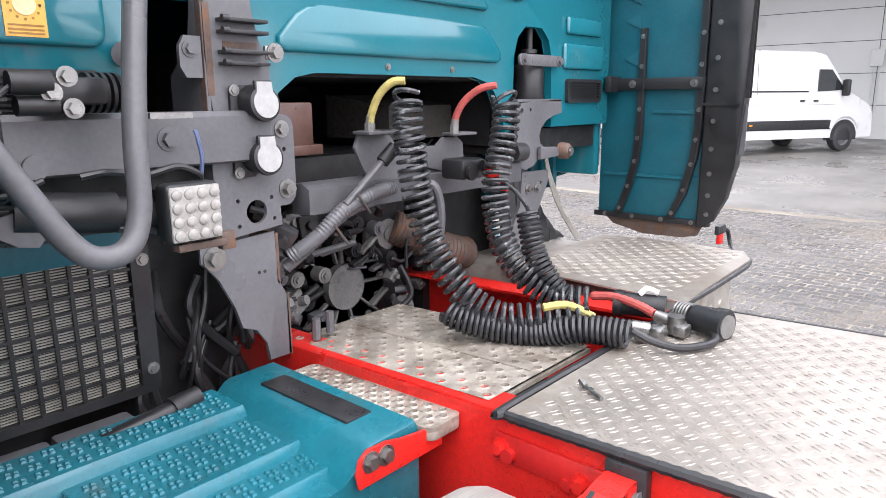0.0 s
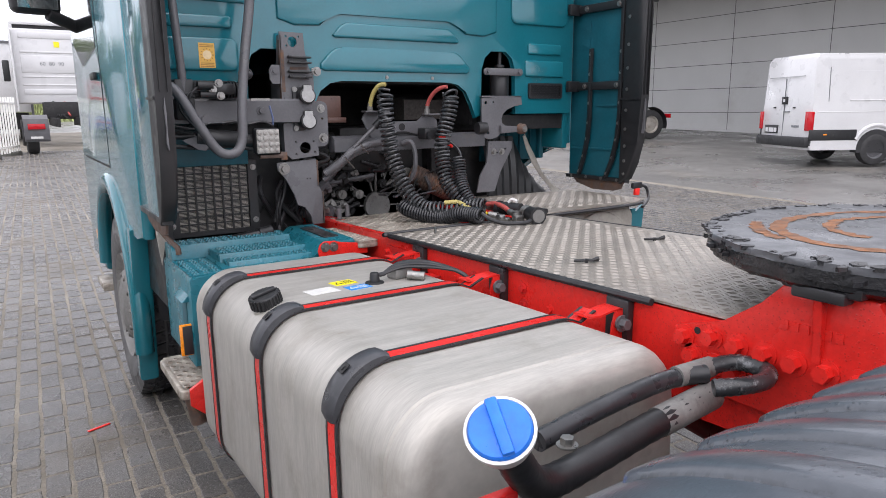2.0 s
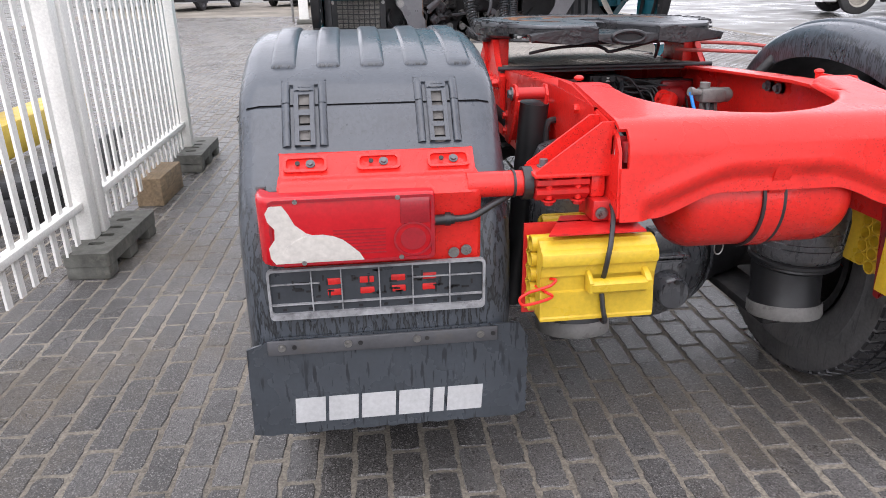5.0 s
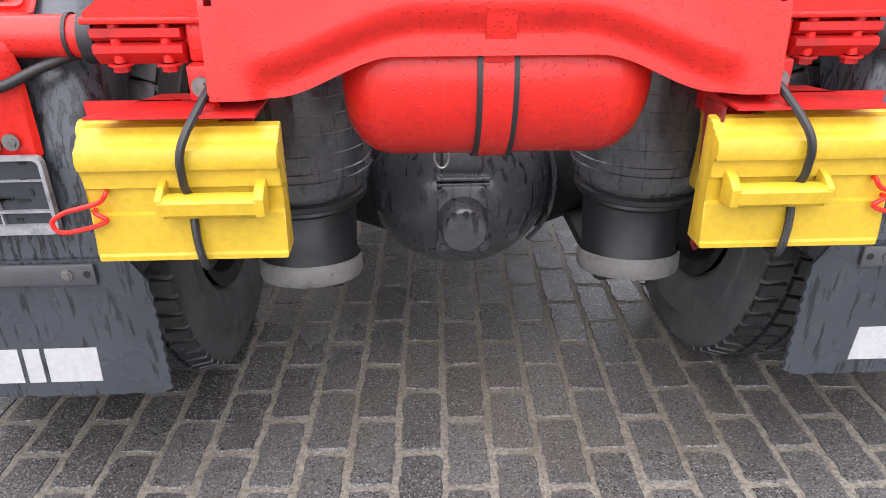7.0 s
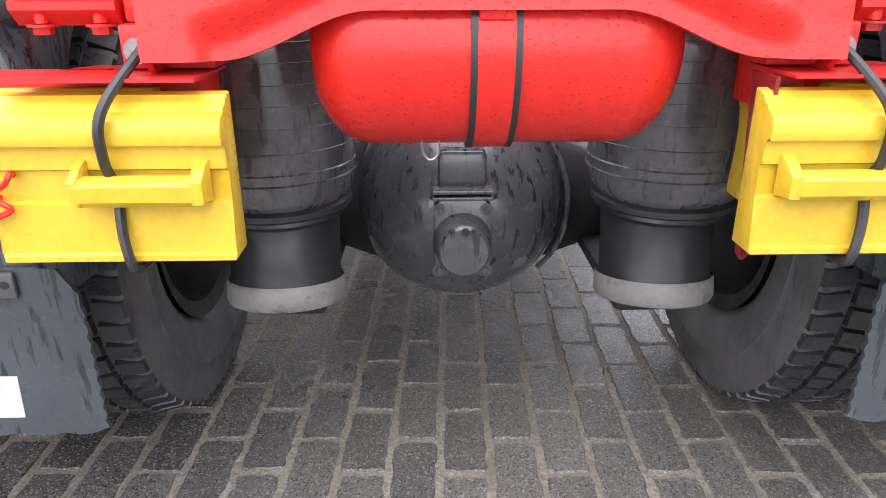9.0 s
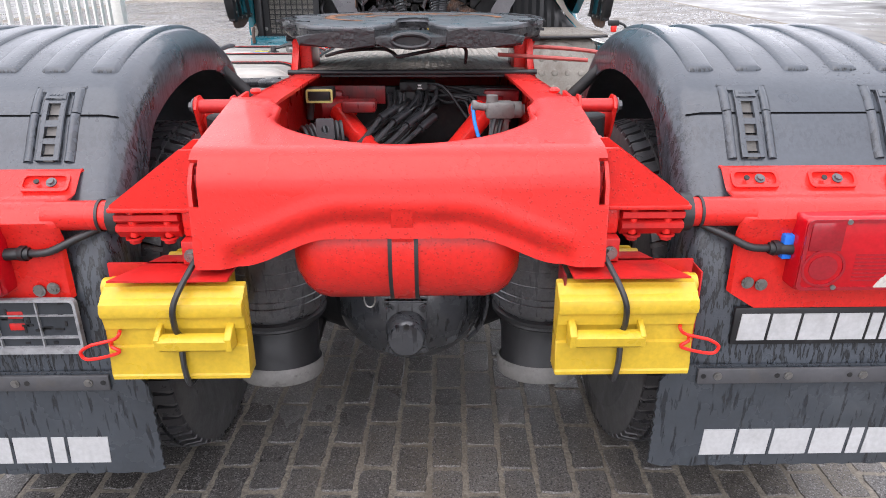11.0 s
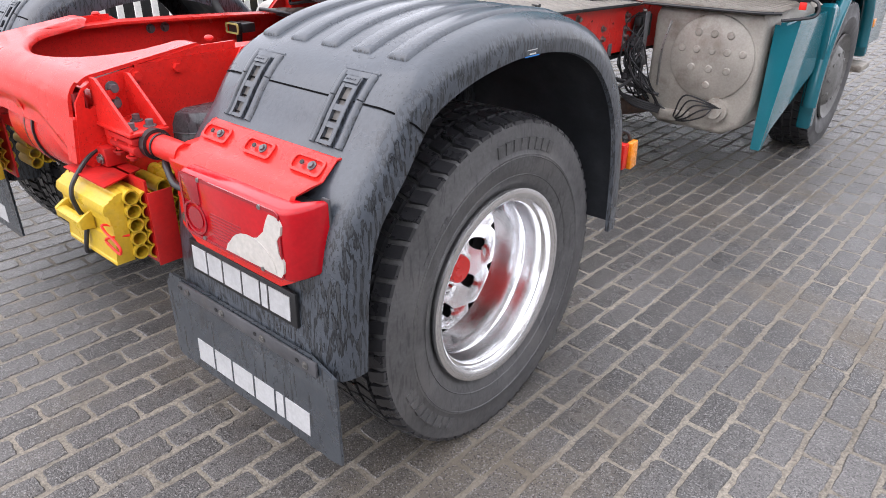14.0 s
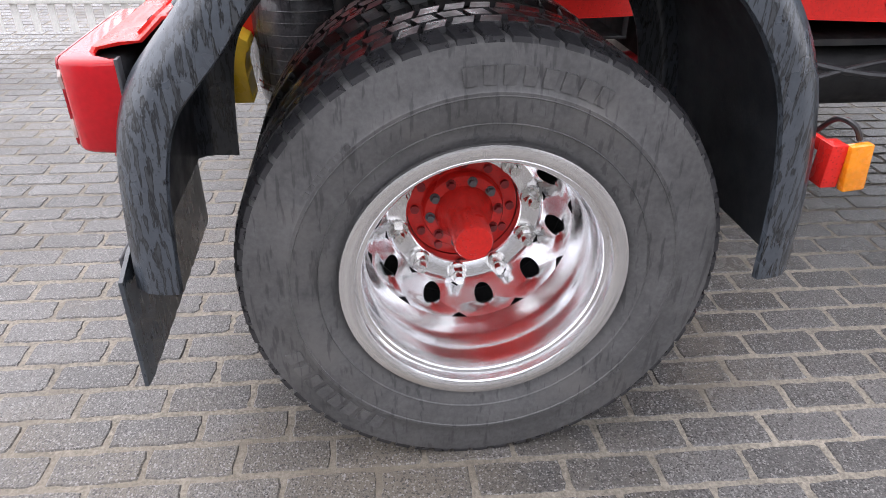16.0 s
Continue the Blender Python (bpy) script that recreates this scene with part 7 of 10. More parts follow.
# cab sides, doors, mirror, front wheel arches
for s in (1, -1):
    rear = [(3.50, 1.12), (3.30, 1.26), (3.03, 1.33)] if s > 0 else [(3.52, 0.98), (3.20, 0.98), (3.03, 1.00)]
    body = part("cab_side", side(prism([(3.03, 3.12), (5.12, 3.12), (5.16, 1.2), (5.16, 0.60), (4.66, 0.60), (4.62, 0.80), (4.50, 1.02), (4.28, 1.18), (4.02, 1.225), (3.76, 1.18), (3.56, 1.13 if s > 0 else 1.03)] + rear, "x", 1.165, 1.215, 0.012, 3), s), TEAL, truck, "glossy wet teal cab side")
    part("side_window", side(prism([(3.95, 1.86), (3.98, 2.45), (4.85, 2.45), (5.0, 1.95), (4.6, 1.80)], "x", 1.214, 1.218), s), GLASS_DARK, body, "dark door window")
    part("door_seam", side(join(box(1.2145, 1.2165, 3.86, 3.872, 1.25, 2.6), box(1.2145, 1.2165, 3.86, 5.0, 1.25, 1.262)), s), DARKBAY, body)
    part("door_handle", side(box(1.214, 1.235, 4.0, 4.16, 1.70, 1.74, 0.008), s), BLACK, body)
    part("arch_trim", side(tube([(1.20, 4.02 - 0.60 * math.cos(radians(a)), 0.475 + 0.70 * math.sin(radians(a))) for a in range(-8, 176, 8)], 0.045, 10, 2), s), TEAL, body, "teal wheel arch trim")
    part("rear_arch_panel", side(prism([(3.46, 0.22), (3.54, 0.22), (3.50, 0.98), (3.38, 1.02), (3.34, 1.0), (3.42, 0.6)], "x", 1.14, 1.225, 0.012), s), TEAL, body, "teal panel behind the front wheel")
    part("marker", side(box(1.214, 1.226, 4.72, 4.80, 0.74, 0.80, 0.004), s), ORANGE, body, "orange side marker")
    part("cab_step", side(box(1.02, 1.23, 4.70, 5.0, 0.40, 0.45, 0.01), s), PERF, body)
mir = part("mirror_arm", join(tube([(-1.20, 4.75, 2.03), (-1.28, 4.70, 2.06), (-1.36, 4.66, 2.09)], 0.035, 10)), BLACK, truck, "black mirror arm")
part("mirror_case", moved(box(-0.13, 0.13, -0.05, 0.06, -0.20, 0.30, 0.04, 3), pose(-1.415, 4.66, 2.285, 6, 0, 14)), BLACK, mir, "black mirror housing")
part("mirror_glass", moved(box(-0.105, 0.105, -0.054, -0.051, -0.165, 0.26, 0.001), pose(-1.415, 4.66, 2.285, 6, 0, 14)), MIRROR, mir, "mirror glass")

# cab suspension bracket, left
BY = 2.835
ubr = part("socket_bracket", plate([(-0.66, 1.876), (-0.552, 1.874), (-0.548, 1.80), (-0.535, 1.735), (-0.512, 1.69), (-0.508, 1.45), (-0.500, 1.335), (-0.63, 1.322), (-0.655, 1.345), (-0.655, 1.50), (-0.648, 1.56), (-0.655, 1.62), (-0.662, 1.70)],
                                   [circle(-0.603, 1.835, 0.022, 16), circle(-0.632, 1.858, 0.005, 8), circle(-0.575, 1.858, 0.005, 8), circle(-0.632, 1.818, 0.005, 8), circle(-0.565, 1.372, 0.026, 18), circle(-0.61, 1.345, 0.005, 8), circle(-0.52, 1.352, 0.005, 8), circle(-0.525, 1.40, 0.005, 8), circle(-0.61, 1.40, 0.005, 8)], "y", BY, BY + 0.009), GREY, truck, "grey steel bracket with two trailer sockets")
ubr.location = (0.055, 0.1, -0.005)
part("flange", prism([(BY, 1.335), (BY, 1.86), (BY + 0.03, 1.86), (BY + 0.06, 1.72), (BY + 0.14, 1.66), (BY + 0.14, 1.56), (BY + 0.07, 1.45), (BY + 0.03, 1.34)], "x", -0.663, -0.655), GREY, ubr)
part("rust_streak", join(box(-0.664, -0.6625, BY + 0.0, BY + 0.02, 1.55, 1.84), box(-0.66, -0.645, BY - 0.0012, BY, 1.62, 1.80), box(-0.62, -0.54, BY - 0.0012, BY, 1.715, 1.728)), RUSTY, ubr)
for z in (1.765, 1.742, 1.703, 1.680):
    part("fin", join(box(-0.632, -0.530, BY - 0.034, BY, z, z + 0.007, 0.001), cyl((-0.636, BY - 0.03, z + 0.005), (-0.622, BY - 0.03, z + 0.005), 0.007, n=10)), RUBBER, ubr, "black ribbed fin")
part("ear", join(prism([(-0.70, 1.655), (-0.665, 1.655), (-0.665, 1.735), (-0.70, 1.735), (-0.712, 1.715), (-0.712, 1.675)], "y", BY + 0.004, BY + 0.014), bolt((-0.69, BY + 0.004, 1.71), (0, -1, 0), 0.011, 0.01)), GREY, ubr)
part("ear_bolt", join(bolt((-0.497, BY - 0.004, 1.71), (0, -1, 0), 0.014, 0.014), box(-0.52, -0.48, BY - 0.003, BY + 0.008, 1.695, 1.725, 0.004)), STEEL, ubr)
for z in (1.607, 1.495):
    x = -0.572
    sock = part("trailer_socket", join(prism(rrect(x - 0.045, x + 0.012, z - 0.045, z + 0.035, 0.012), "y", BY - 0.010, BY, 0.003), cyl((x + 0.006, BY - 0.008, z), (x + 0.010, BY - 0.045, z - 0.004), 0.036, 0.034, n=24)), BLACK, ubr, "black trailer socket with white lid")
    part("lid", moved(join(lathe([(0.0, 0.037), (0.008, 0.036), (0.010, 0.030)], (0, 0, 0), "z", 28), box(-0.022, 0.022, 0.02, 0.048, 0, 0.010, 0.004)), pose(x + 0.010, BY - 0.045, z - 0.004, 84, 0, 0)), BLACK, ubr)
    part("lid_face", moved(prism([(0.030 * math.cos(t), 0.030 * math.sin(t)) for t in np.linspace(-4.0, 0.86, 18)] + [(0.018, 0.044), (-0.018, 0.044)], "z", 0.0095, 0.0118), pose(x + 0.010, BY - 0.045, z - 0.004, 84, 0, 0)), LID, ubr, "white socket lid")
    each("socket_screw", bolt_set([(x - 0.036, BY - 0.010, z - 0.034), (x - 0.036, BY - 0.010, z + 0.024)], (0, -1, 0), 0.008, 0.006), STEEL, ubr)
lbr = part("lower_bracket", prism([(-0.70, 1.315), (-0.512, 1.325), (-0.512, 1.21), (-0.486, 1.165), (-0.482, 1.02), (-0.545, 1.02), (-0.548, 1.065), (-0.575, 1.105), (-0.612, 1.115), (-0.625, 1.17), (-0.66, 1.24), (-0.70, 1.28)], "y", BY + 0.012, BY + 0.022, 0.002), GREY, truck, "grey lower cab bracket")
lbr.location = (0.06, 0.11, -0.012)
part("bracket_flange", join(box(-0.490, -0.482, BY + 0.012, BY + 0.10, 1.02, 1.17), box(-0.512, -0.504, BY + 0.012, BY + 0.12, 1.2, 1.32)), RUSTY, lbr)
each("bracket_hole", [cyl((x, BY + 0.0125, 1.236), (x, BY + 0.011, 1.236), 0.004, n=8) for x in (-0.56, -0.545)], DARKBAY, lbr)
part("bracket_bolt", bolt((-0.668, BY + 0.012, 1.287), (0, -1, 0), 0.018, 0.016), STEEL, lbr)
wing = part("wing_plate", plate(rrect(-0.525, -0.442, 1.372, 1.578, 0.03), [circle(-0.47, 1.50, 0.005, 8)], "y", BY + 0.02, BY + 0.030), GREY, truck, "grey wing plate")
wing.location = (0.055, 0.1, -0.003)
each("wing_bolt", [bolt((-0.475, BY + 0.02, 1.545), (0, -1, 0), 0.013, 0.012), bolt((-0.468, BY + 0.02, 1.41), (0, -1, 0), 0.015, 0.018)], STEEL, wing)
light = part("work_light", join(box(-0.782, -0.674, 2.80, 2.845, 1.352, 1.462, 0.012, 3), *[box(-0.775 + 0.012 * k, -0.771 + 0.012 * k, 2.845, 2.865, 1.365, 1.45) for k in range(8)]), BLACK, truck, "square work light with sixteen lenses")
part("lens_plate", box(-0.777, -0.679, 2.794, 2.801, 1.357, 1.457, 0.004), LED_LENS, light)
each("lens", [lathe([(0, 0.0105), (0.003, 0.0095), (0.005, 0.006), (0.0055, 0)], (-0.7645 + 0.0245 * i, 2.794, 1.3695 + 0.0245 * j), "y", 14, -1) for i in range(4) for j in range(4)], LED_LENS, light)
part("light_bracket", join(box(-0.76, -0.66, 2.81, 2.84, 1.335, 1.350, 0.003), box(-0.67, -0.64, 2.815, 2.835, 1.325, 1.36, 0.003)), RUSTY, light)
part("light_cable", tube([(-0.69, 2.84, 1.46), (-0.695, 2.82, 1.50), (-0.705, 2.81, 1.535), (-0.71, 2.81, 1.555)], 0.004, 6), pbr("pale_blue_cable", (0.12, 0.16, 0.30), 0.5), light)
part("light_hook", box(-0.78, -0.70, 2.83, 2.838, 1.575, 1.585), STEEL, light)

# cab cross beam and hose bracket
beam = part("cab_beam", join(prism([(2.90, 1.485), (2.90, 1.575), (2.91, 1.585), (2.965, 1.585), (2.965, 1.48), (2.91, 1.48)], "x", -1.12, -0.48, 0.006), bolt((-0.715, 2.90, 1.535), (0, -1, 0), 0.015, 0.014), cyl((-0.95, 2.89, 1.50), (-0.95, 2.90, 1.50), 0.02, n=14)), GREY, truck, "grey pressed cab cross beam")
part("cross_beam", join(prism([(2.80, 1.345), (2.80, 1.405), (2.83, 1.42), (2.87, 1.415), (2.87, 1.34)], "x", -0.45, 0.42, 0.006)), GREY_DARK, truck, "grey cab mount cross member").location = (0.08, 0.13, -0.005)
hb = part("hose_bracket", join(prism([(-0.305, 1.49), (-0.285, 1.53), (-0.20, 1.53), (-0.165, 1.495), (-0.14, 1.475), (0.0, 1.475), (0.03, 1.50), (0.09, 1.50), (0.115, 1.48), (0.12, 1.43), (0.03, 1.40), (-0.06, 1.43), (-0.12, 1.43), (-0.17, 1.40), (-0.20, 1.36), (-0.23, 1.36), (-0.28, 1.44)], "y", 2.745, 2.755, 0.002),
                              prism([(-0.315, 2.68), (-0.19, 2.68), (-0.185, 2.75), (-0.305, 2.75)], "z", 1.522, 1.530, 0.002), prism([(0.02, 2.70), (0.11, 2.69), (0.12, 2.75), (0.03, 2.75)], "z", 1.505, 1.513, 0.002)), GREY, truck, "grey folded hose bracket")
hb.location = (0.085, 0.19, 0)
part("bracket_hole", join(cyl((-0.235, 2.705, 1.5305), (-0.235, 2.705, 1.532), 0.014, n=14), cyl((-0.09, 2.7445, 1.45), (-0.09, 2.743, 1.45), 0.018, n=16)), DARKBAY, hb)
part("plug_box", join(box(0.0, 0.10, 2.72, 2.80, 1.41, 1.465, 0.01), cyl((0.02, 2.71, 1.43), (0.02, 2.70, 1.43), 0.02, n=14), cyl((0.08, 2.715, 1.445), (0.11, 2.70, 1.44), 0.016, n=12)), BLACK, truck).location = (0.06, 0.1, -0.02)
part("red_tag", cyl((0.055, 2.70, 1.44), (0.085, 2.69, 1.432), 0.011, n=10), RED_BRIGHT, truck).location = (0.054, 0.075, -0.03)
part("red_tag", cyl((0.09, 2.66, 1.375), (0.11, 2.655, 1.36), 0.010, n=10), RED_BRIGHT, truck).location = (0.07, 0.11, -0.005)
part("corrugated_pipe", tube([(-0.48, 2.84, 1.24), (-0.42, 2.80, 1.29), (-0.36, 2.78, 1.345), (-0.28, 2.77, 1.375), (-0.20, 2.77, 1.385)], 0.018, 10, 18, ribs=0.10), GREY, truck, "dusty corrugated pipe").location = (0.075, 0.13, 0)
part("corrugated_pipe", tube([(-0.48, 2.86, 1.21), (-0.42, 2.82, 1.27), (-0.34, 2.80, 1.33), (-0.25, 2.79, 1.355)], 0.014, 10, 18, ribs=0.10), GREY, truck).location = (0.075, 0.13, 0)
part("control_rod", cyl((-0.36, 2.77, 1.36), (-0.24, 2.74, 1.475), 0.009, n=8), GREY, truck).location = (0.075, 0.13, 0)
part("rod_end", cyl((-0.26, 2.745, 1.455), (-0.225, 2.735, 1.49), 0.017, n=12), BLACK, truck).location = (0.075, 0.13, 0)
part("cable_tie", join(*[tube([(x - 0.02, 2.745, z + 0.02), (x, 2.75, z), (x + 0.035, 2.76, z - 0.035)], 0.0035, 6) for x, z in ((-0.40, 1.30), (-0.325, 1.365))]), STEEL, truck).location = (0.075, 0.13, 0)

# air spring and mount on the right
sp = part("cab_air_spring", join(lathe([(1.60, 0.0), (1.60, 0.048), (1.61, 0.052), (1.715, 0.052), (1.725, 0.046), (1.725, 0)], (0.555, 2.90, 0), "z", 28), lathe([(1.725, 0.018), (1.76, 0.018), (1.76, 0.027), (1.772, 0.027), (1.775, 0.012), (1.84, 0.012)], (0.555, 2.90, 0), "z", 18)), RUBBER, truck, "black cab air spring")
sp.location = (0.105, 0.12, -0.006)
part("top_bracket", join(prism(rrect(0.405, 0.665, 1.715, 1.752, 0.015), "y", 2.832, 2.842, 0.002), *[bolt((x, 2.832, 1.735), (0, -1, 0), 0.012, 0.012) for x in (0.43, 0.64)], *[cyl((x, 2.832, 1.73), (x, 2.831, 1.73), 0.007, n=10) for x in (0.48, 0.52, 0.57, 0.60)]), GREY, sp)
rm = part("mount_bracket", plate([(0.383, 1.60), (0.65, 1.61), (0.655, 1.565), (0.60, 1.556), (0.555, 1.540), (0.525, 1.515), (0.515, 1.490), (0.522, 1.465), (0.545, 1.452), (0.545, 1.420), (0.51, 1.412), (0.485, 1.392), (0.44, 1.382), (0.40, 1.392), (0.383, 1.42)], [circle(0.41, 1.575, 0.009, 12), circle(0.46, 1.578, 0.006, 10), circle(0.425, 1.418, 0.008, 12)], "y", 2.825, 2.835), GREY, truck, "grey pressed cab mount")
rm.location = (0.105, 0.12, -0.01)
part("mount_flange", prism([(0.385, 2.825), (0.65, 2.825), (0.65, 2.90), (0.40, 2.90)], "z", 1.604, 1.612), GREY, rm)
part("lever", prism([(0.50, 1.455), (0.60, 1.450), (0.628, 1.447), (0.628, 1.420), (0.60, 1.418), (0.50, 1.412)], "y", 2.805, 2.822, 0.004), GREY, rm)
part("roller", lathe([(-0.030, 0.0), (-0.030, 0.018), (-0.018, 0.028), (0.010, 0.030), (0.014, 0.022), (0.014, 0)], (0.638, 2.805, 1.434), "y", 20), RUSTY, rm)
part("roller_bolt", bolt((0.638, 2.775, 1.434), (0, -1, 0), 0.011, 0.008), STEEL, rm)
part("bush", cyl((0.345, 2.815, 1.445), (0.40, 2.812, 1.445), 0.030, n=18), RUBBER, rm)
lr = part("lower_bracket", plate([(0.44, 1.375), (0.60, 1.37), (0.60, 1.33), (0.52, 1.20), (0.485, 1.10), (0.365, 1.10), (0.385, 1.19), (0.43, 1.26)], [circle(0.50, 1.31, 0.006, 8), circle(0.555, 1.33, 0.006, 8)], "y", 2.84, 2.85), GREY, truck, "grey lower cab bracket")
lr.location = (0.105, 0.12, -0.012)
each("bracket_bolt", bolt_set([(0.475, 2.84, 1.315), (0.53, 2.84, 1.315)], (0, -1, 0), 0.012, 0.012), STEEL, lr)

# protective tube frame
part("guard_tube", tube([(-1.14, 2.90, 1.615), (-1.11, 2.83, 1.635), (-1.075, 2.79, 1.60), (-1.02, 2.77, 1.495), (-0.965, 2.76, 1.40), (-0.925, 2.755, 1.365), (-0.875, 2.755, 1.372), (-0.845, 2.765, 1.43), (-0.835, 2.775, 1.56), (-0.80, 2.80, 1.78), (-0.765, 2.82, 1.96), (-0.72, 2.85, 2.3), (-0.70, 2.95, 2.7)], 0.0195, 12), GREY, truck, "dark grey bent guard tube")
part("guard_tube", tube([(-1.035, 2.87, 1.55), (-1.045, 2.86, 1.75), (-1.055, 2.86, 1.95), (-1.07, 2.87, 2.3), (-1.08, 2.95, 2.7)], 0.0165, 12), GREY, truck, "dark grey upright tube")
part("tube_stub", join(cyl((-0.74, 2.97, 1.69), (-0.82, 2.80, 1.685), 0.016, n=14), cyl((-0.745, 2.97, 1.69), (-0.755, 2.955, 1.69), 0.024, n=14)), GREY, truck)
part("tube_foot", box(-1.075, -1.0, 2.85, 2.95, 1.50, 1.66, 0.008), BLACK, truck)
# tilt cylinder, actuators, wiring on the left
part("tilt_cylinder", join(cyl((-1.10, 2.90, 1.435), (-0.96, 2.89, 1.43), 0.012, n=12), cyl((-1.0, 2.885, 1.43), (-0.84, 2.875, 1.415), 0.036, n=20), cyl((-0.84, 2.875, 1.415), (-0.70, 2.865, 1.40), 0.028, n=18)), BLACK, truck, "black tilt cylinder")
part("actuator", join(box(-0.93, -0.84, 2.84, 2.94, 1.60, 1.645, 0.01), *[cyl((-0.865 + 0.012 * k, 2.88, 1.62), (-0.859 + 0.012 * k, 2.88, 1.62), 0.034, n=16) for k in range(5)], cyl((-0.99, 2.84, 1.635), (-0.93, 2.84, 1.635), 0.018, n=12), cyl((-0.98, 2.85, 1.60), (-0.92, 2.85, 1.60), 0.016, n=12)), BLACK, truck, "black air actuator with bellows")
each("actuator_bolt", bolt_set([(-0.905, 2.84, 1.645), (-0.90, 2.84, 1.595), (-0.93, 2.84, 1.62)], (0, -1, 0), 0.011, 0.012), STEEL, truck)
for k in range(4):
    part("air_line", tube([(-0.985 - 0.01 * k, 2.84, 1.63 - 0.02 * k), (-1.02 - 0.012 * k, 2.83, 1.60), (-1.035 - 0.01 * k, 2.83, 1.54), (-1.03 + 0.01 * k, 2.85, 1.48 - 0.01 * k), (-1.08, 2.88, 1.46)], 0.005, 7), RUBBER, truck)
part("connector", join(box(-0.955, -0.905, 2.825, 2.845, 1.475, 1.495, 0.004)), WHITE_CLEAN, truck, "grey cable connector").location = (0.046, 0.15, 0.033)
part("connector_end", box(-0.968, -0.954, 2.826, 2.844, 1.477, 1.493, 0.003), ORANGE, truck).location = (0.046, 0.15, 0.033)
part("cable", tube([(-1.10, 2.86, 1.48), (-1.02, 2.84, 1.465), (-0.96, 2.835, 1.485)], 0.005, 7), RUBBER, truck)
part("cable", tube([(-0.905, 2.835, 1.485), (-0.86, 2.83, 1.49), (-0.80, 2.83, 1.48), (-0.74, 2.83, 1.49), (-0.70, 2.83, 1.475), (-0.69, 2.84, 1.46)], 0.006, 7), RUBBER, truck)
part("pipe", tube([(-1.12, 2.90, 1.40), (-0.98, 2.88, 1.385), (-0.86, 2.87, 1.39), (-0.72, 2.86, 1.36)], 0.009, 8), RUBBER, truck)
part("bracket", prism([(-1.06, 1.42), (-0.98, 1.44), (-0.95, 1.40), (-0.97, 1.375), (-1.0, 1.38)], "y", 2.86, 2.868), GREY, truck)

# condenser behind its guard
rad = part("condenser", plate(rrect(-1.108, -0.712, 0.992, 1.318, 0.006), [rrect(-1.062, -0.752, 1.012, 1.300, 0.004)], "y", 3.035, 3.06), BLACK, truck, "black framed condenser with pale fins")
part("core", box(-1.07, -0.745, 3.052, 3.09, 1.005, 1.305), DARKBAY, rad)
stuff("fins", join(*[box(-1.06, -0.755, 3.047, 3.0515, z, z + 0.0022) for z in np.arange(1.014, 1.30, 0.0057)]), EXHAUST, rad, "pale condenser fins")
each("guard_bar", [box(x - 0.0035, x + 0.0035, 3.038, 3.046, 1.012, 1.300) for x in np.linspace(-1.062, -0.752, 9)[1:-1]] + [box(-1.062, -0.752, 3.039, 3.0465, z - 0.003, z + 0.003) for z in np.linspace(1.012, 1.300, 10)[1:-1]], BLACK, rad)
each("frame_bolt", bolt_set([(x, 3.035, z) for x in (-0.728, -1.092) for z in (1.285, 1.045)], (0, -1, 0), 0.009, 0.008), STEEL, rad)
part("side_panel", join(box(-1.15, -1.10, 2.98, 3.6, 0.70, 1.33, 0.006)), BLACK, truck)

# gearbox and engine bay
gb = part("gearbox", join(cyl((-0.12, 3.35, 0.98), (-0.12, 3.02, 0.98), 0.22, 0.19, 28), cyl((-0.12, 3.02, 0.98), (-0.12, 2.99, 0.98), 0.075, n=20), box(-0.02, 0.12, 3.0, 3.3, 1.06, 1.20, 0.02), box(-0.32, -0.10, 3.05, 3.4, 1.13, 1.24, 0.02)), CASTING, truck, "oil stained cast gearbox")
gb.location = (0.144, 0.28, 0.04)
each("housing_rib", [box(-0.125, -0.115, 3.005, 3.03, 0.98, 1.16, 0.003), *[moved(box(-0.004, 0.004, -0.012, 0.012, 0.08, 0.19, 0.002), pose(-0.12, 3.015, 0.98, 0, a, 0)) for a in range(20, 360, 36)]], CASTING, gb)
each("housing_bolt", bolt_set([(-0.12 + 0.17 * math.cos(t), 3.02, 0.98 + 0.17 * math.sin(t)) for t in np.arange(0, 6.28, 0.42)], (0, -1, 0), 0.010, 0.010), CASTING, gb)
part("bearing_cap", join(cyl((0.05, 3.0, 1.13), (0.05, 2.97, 1.13), 0.05, n=20), cyl((0.05, 2.97, 1.13), (0.05, 2.965, 1.13), 0.022, n=14)), CASTING, gb)
rng = random.Random(31)
for k in range(46):
    t, r = rng.uniform(0, 6.28), rng.uniform(0.10, 0.30)
    x, z = 0.024 + r * math.cos(t) * 1.25, 1.03 + r * math.sin(t) * 0.8
    if not 0.86 < z < 1.30:
        continue
    kind = k % 4
    g = (join(box(-.022, .022, -.02, .02, -.014, .014, .004), cyl((0, -.02, 0), (0, -.034, 0), .009, n=8)), cyl((0, 0, 0), (rng.uniform(-.05, .05), -.03, rng.uniform(-.04, .04)), .012, n=10),
         join(cyl((0, .02, 0), (0, -.02, 0), .024, n=14), bolt((0, -.02, 0), (0, -1, 0), .011, .01)), box(-.045, .045, -.006, .02, -.006, .006, .002))[kind]
    part("housing_boss", moved(g, pose(x, 3.245 + rng.uniform(-.03, .03), z, 0, rng.uniform(-60, 60), 0)), rng.choice((CASTING, CASTING, DARKBAY, GREY)), truck)
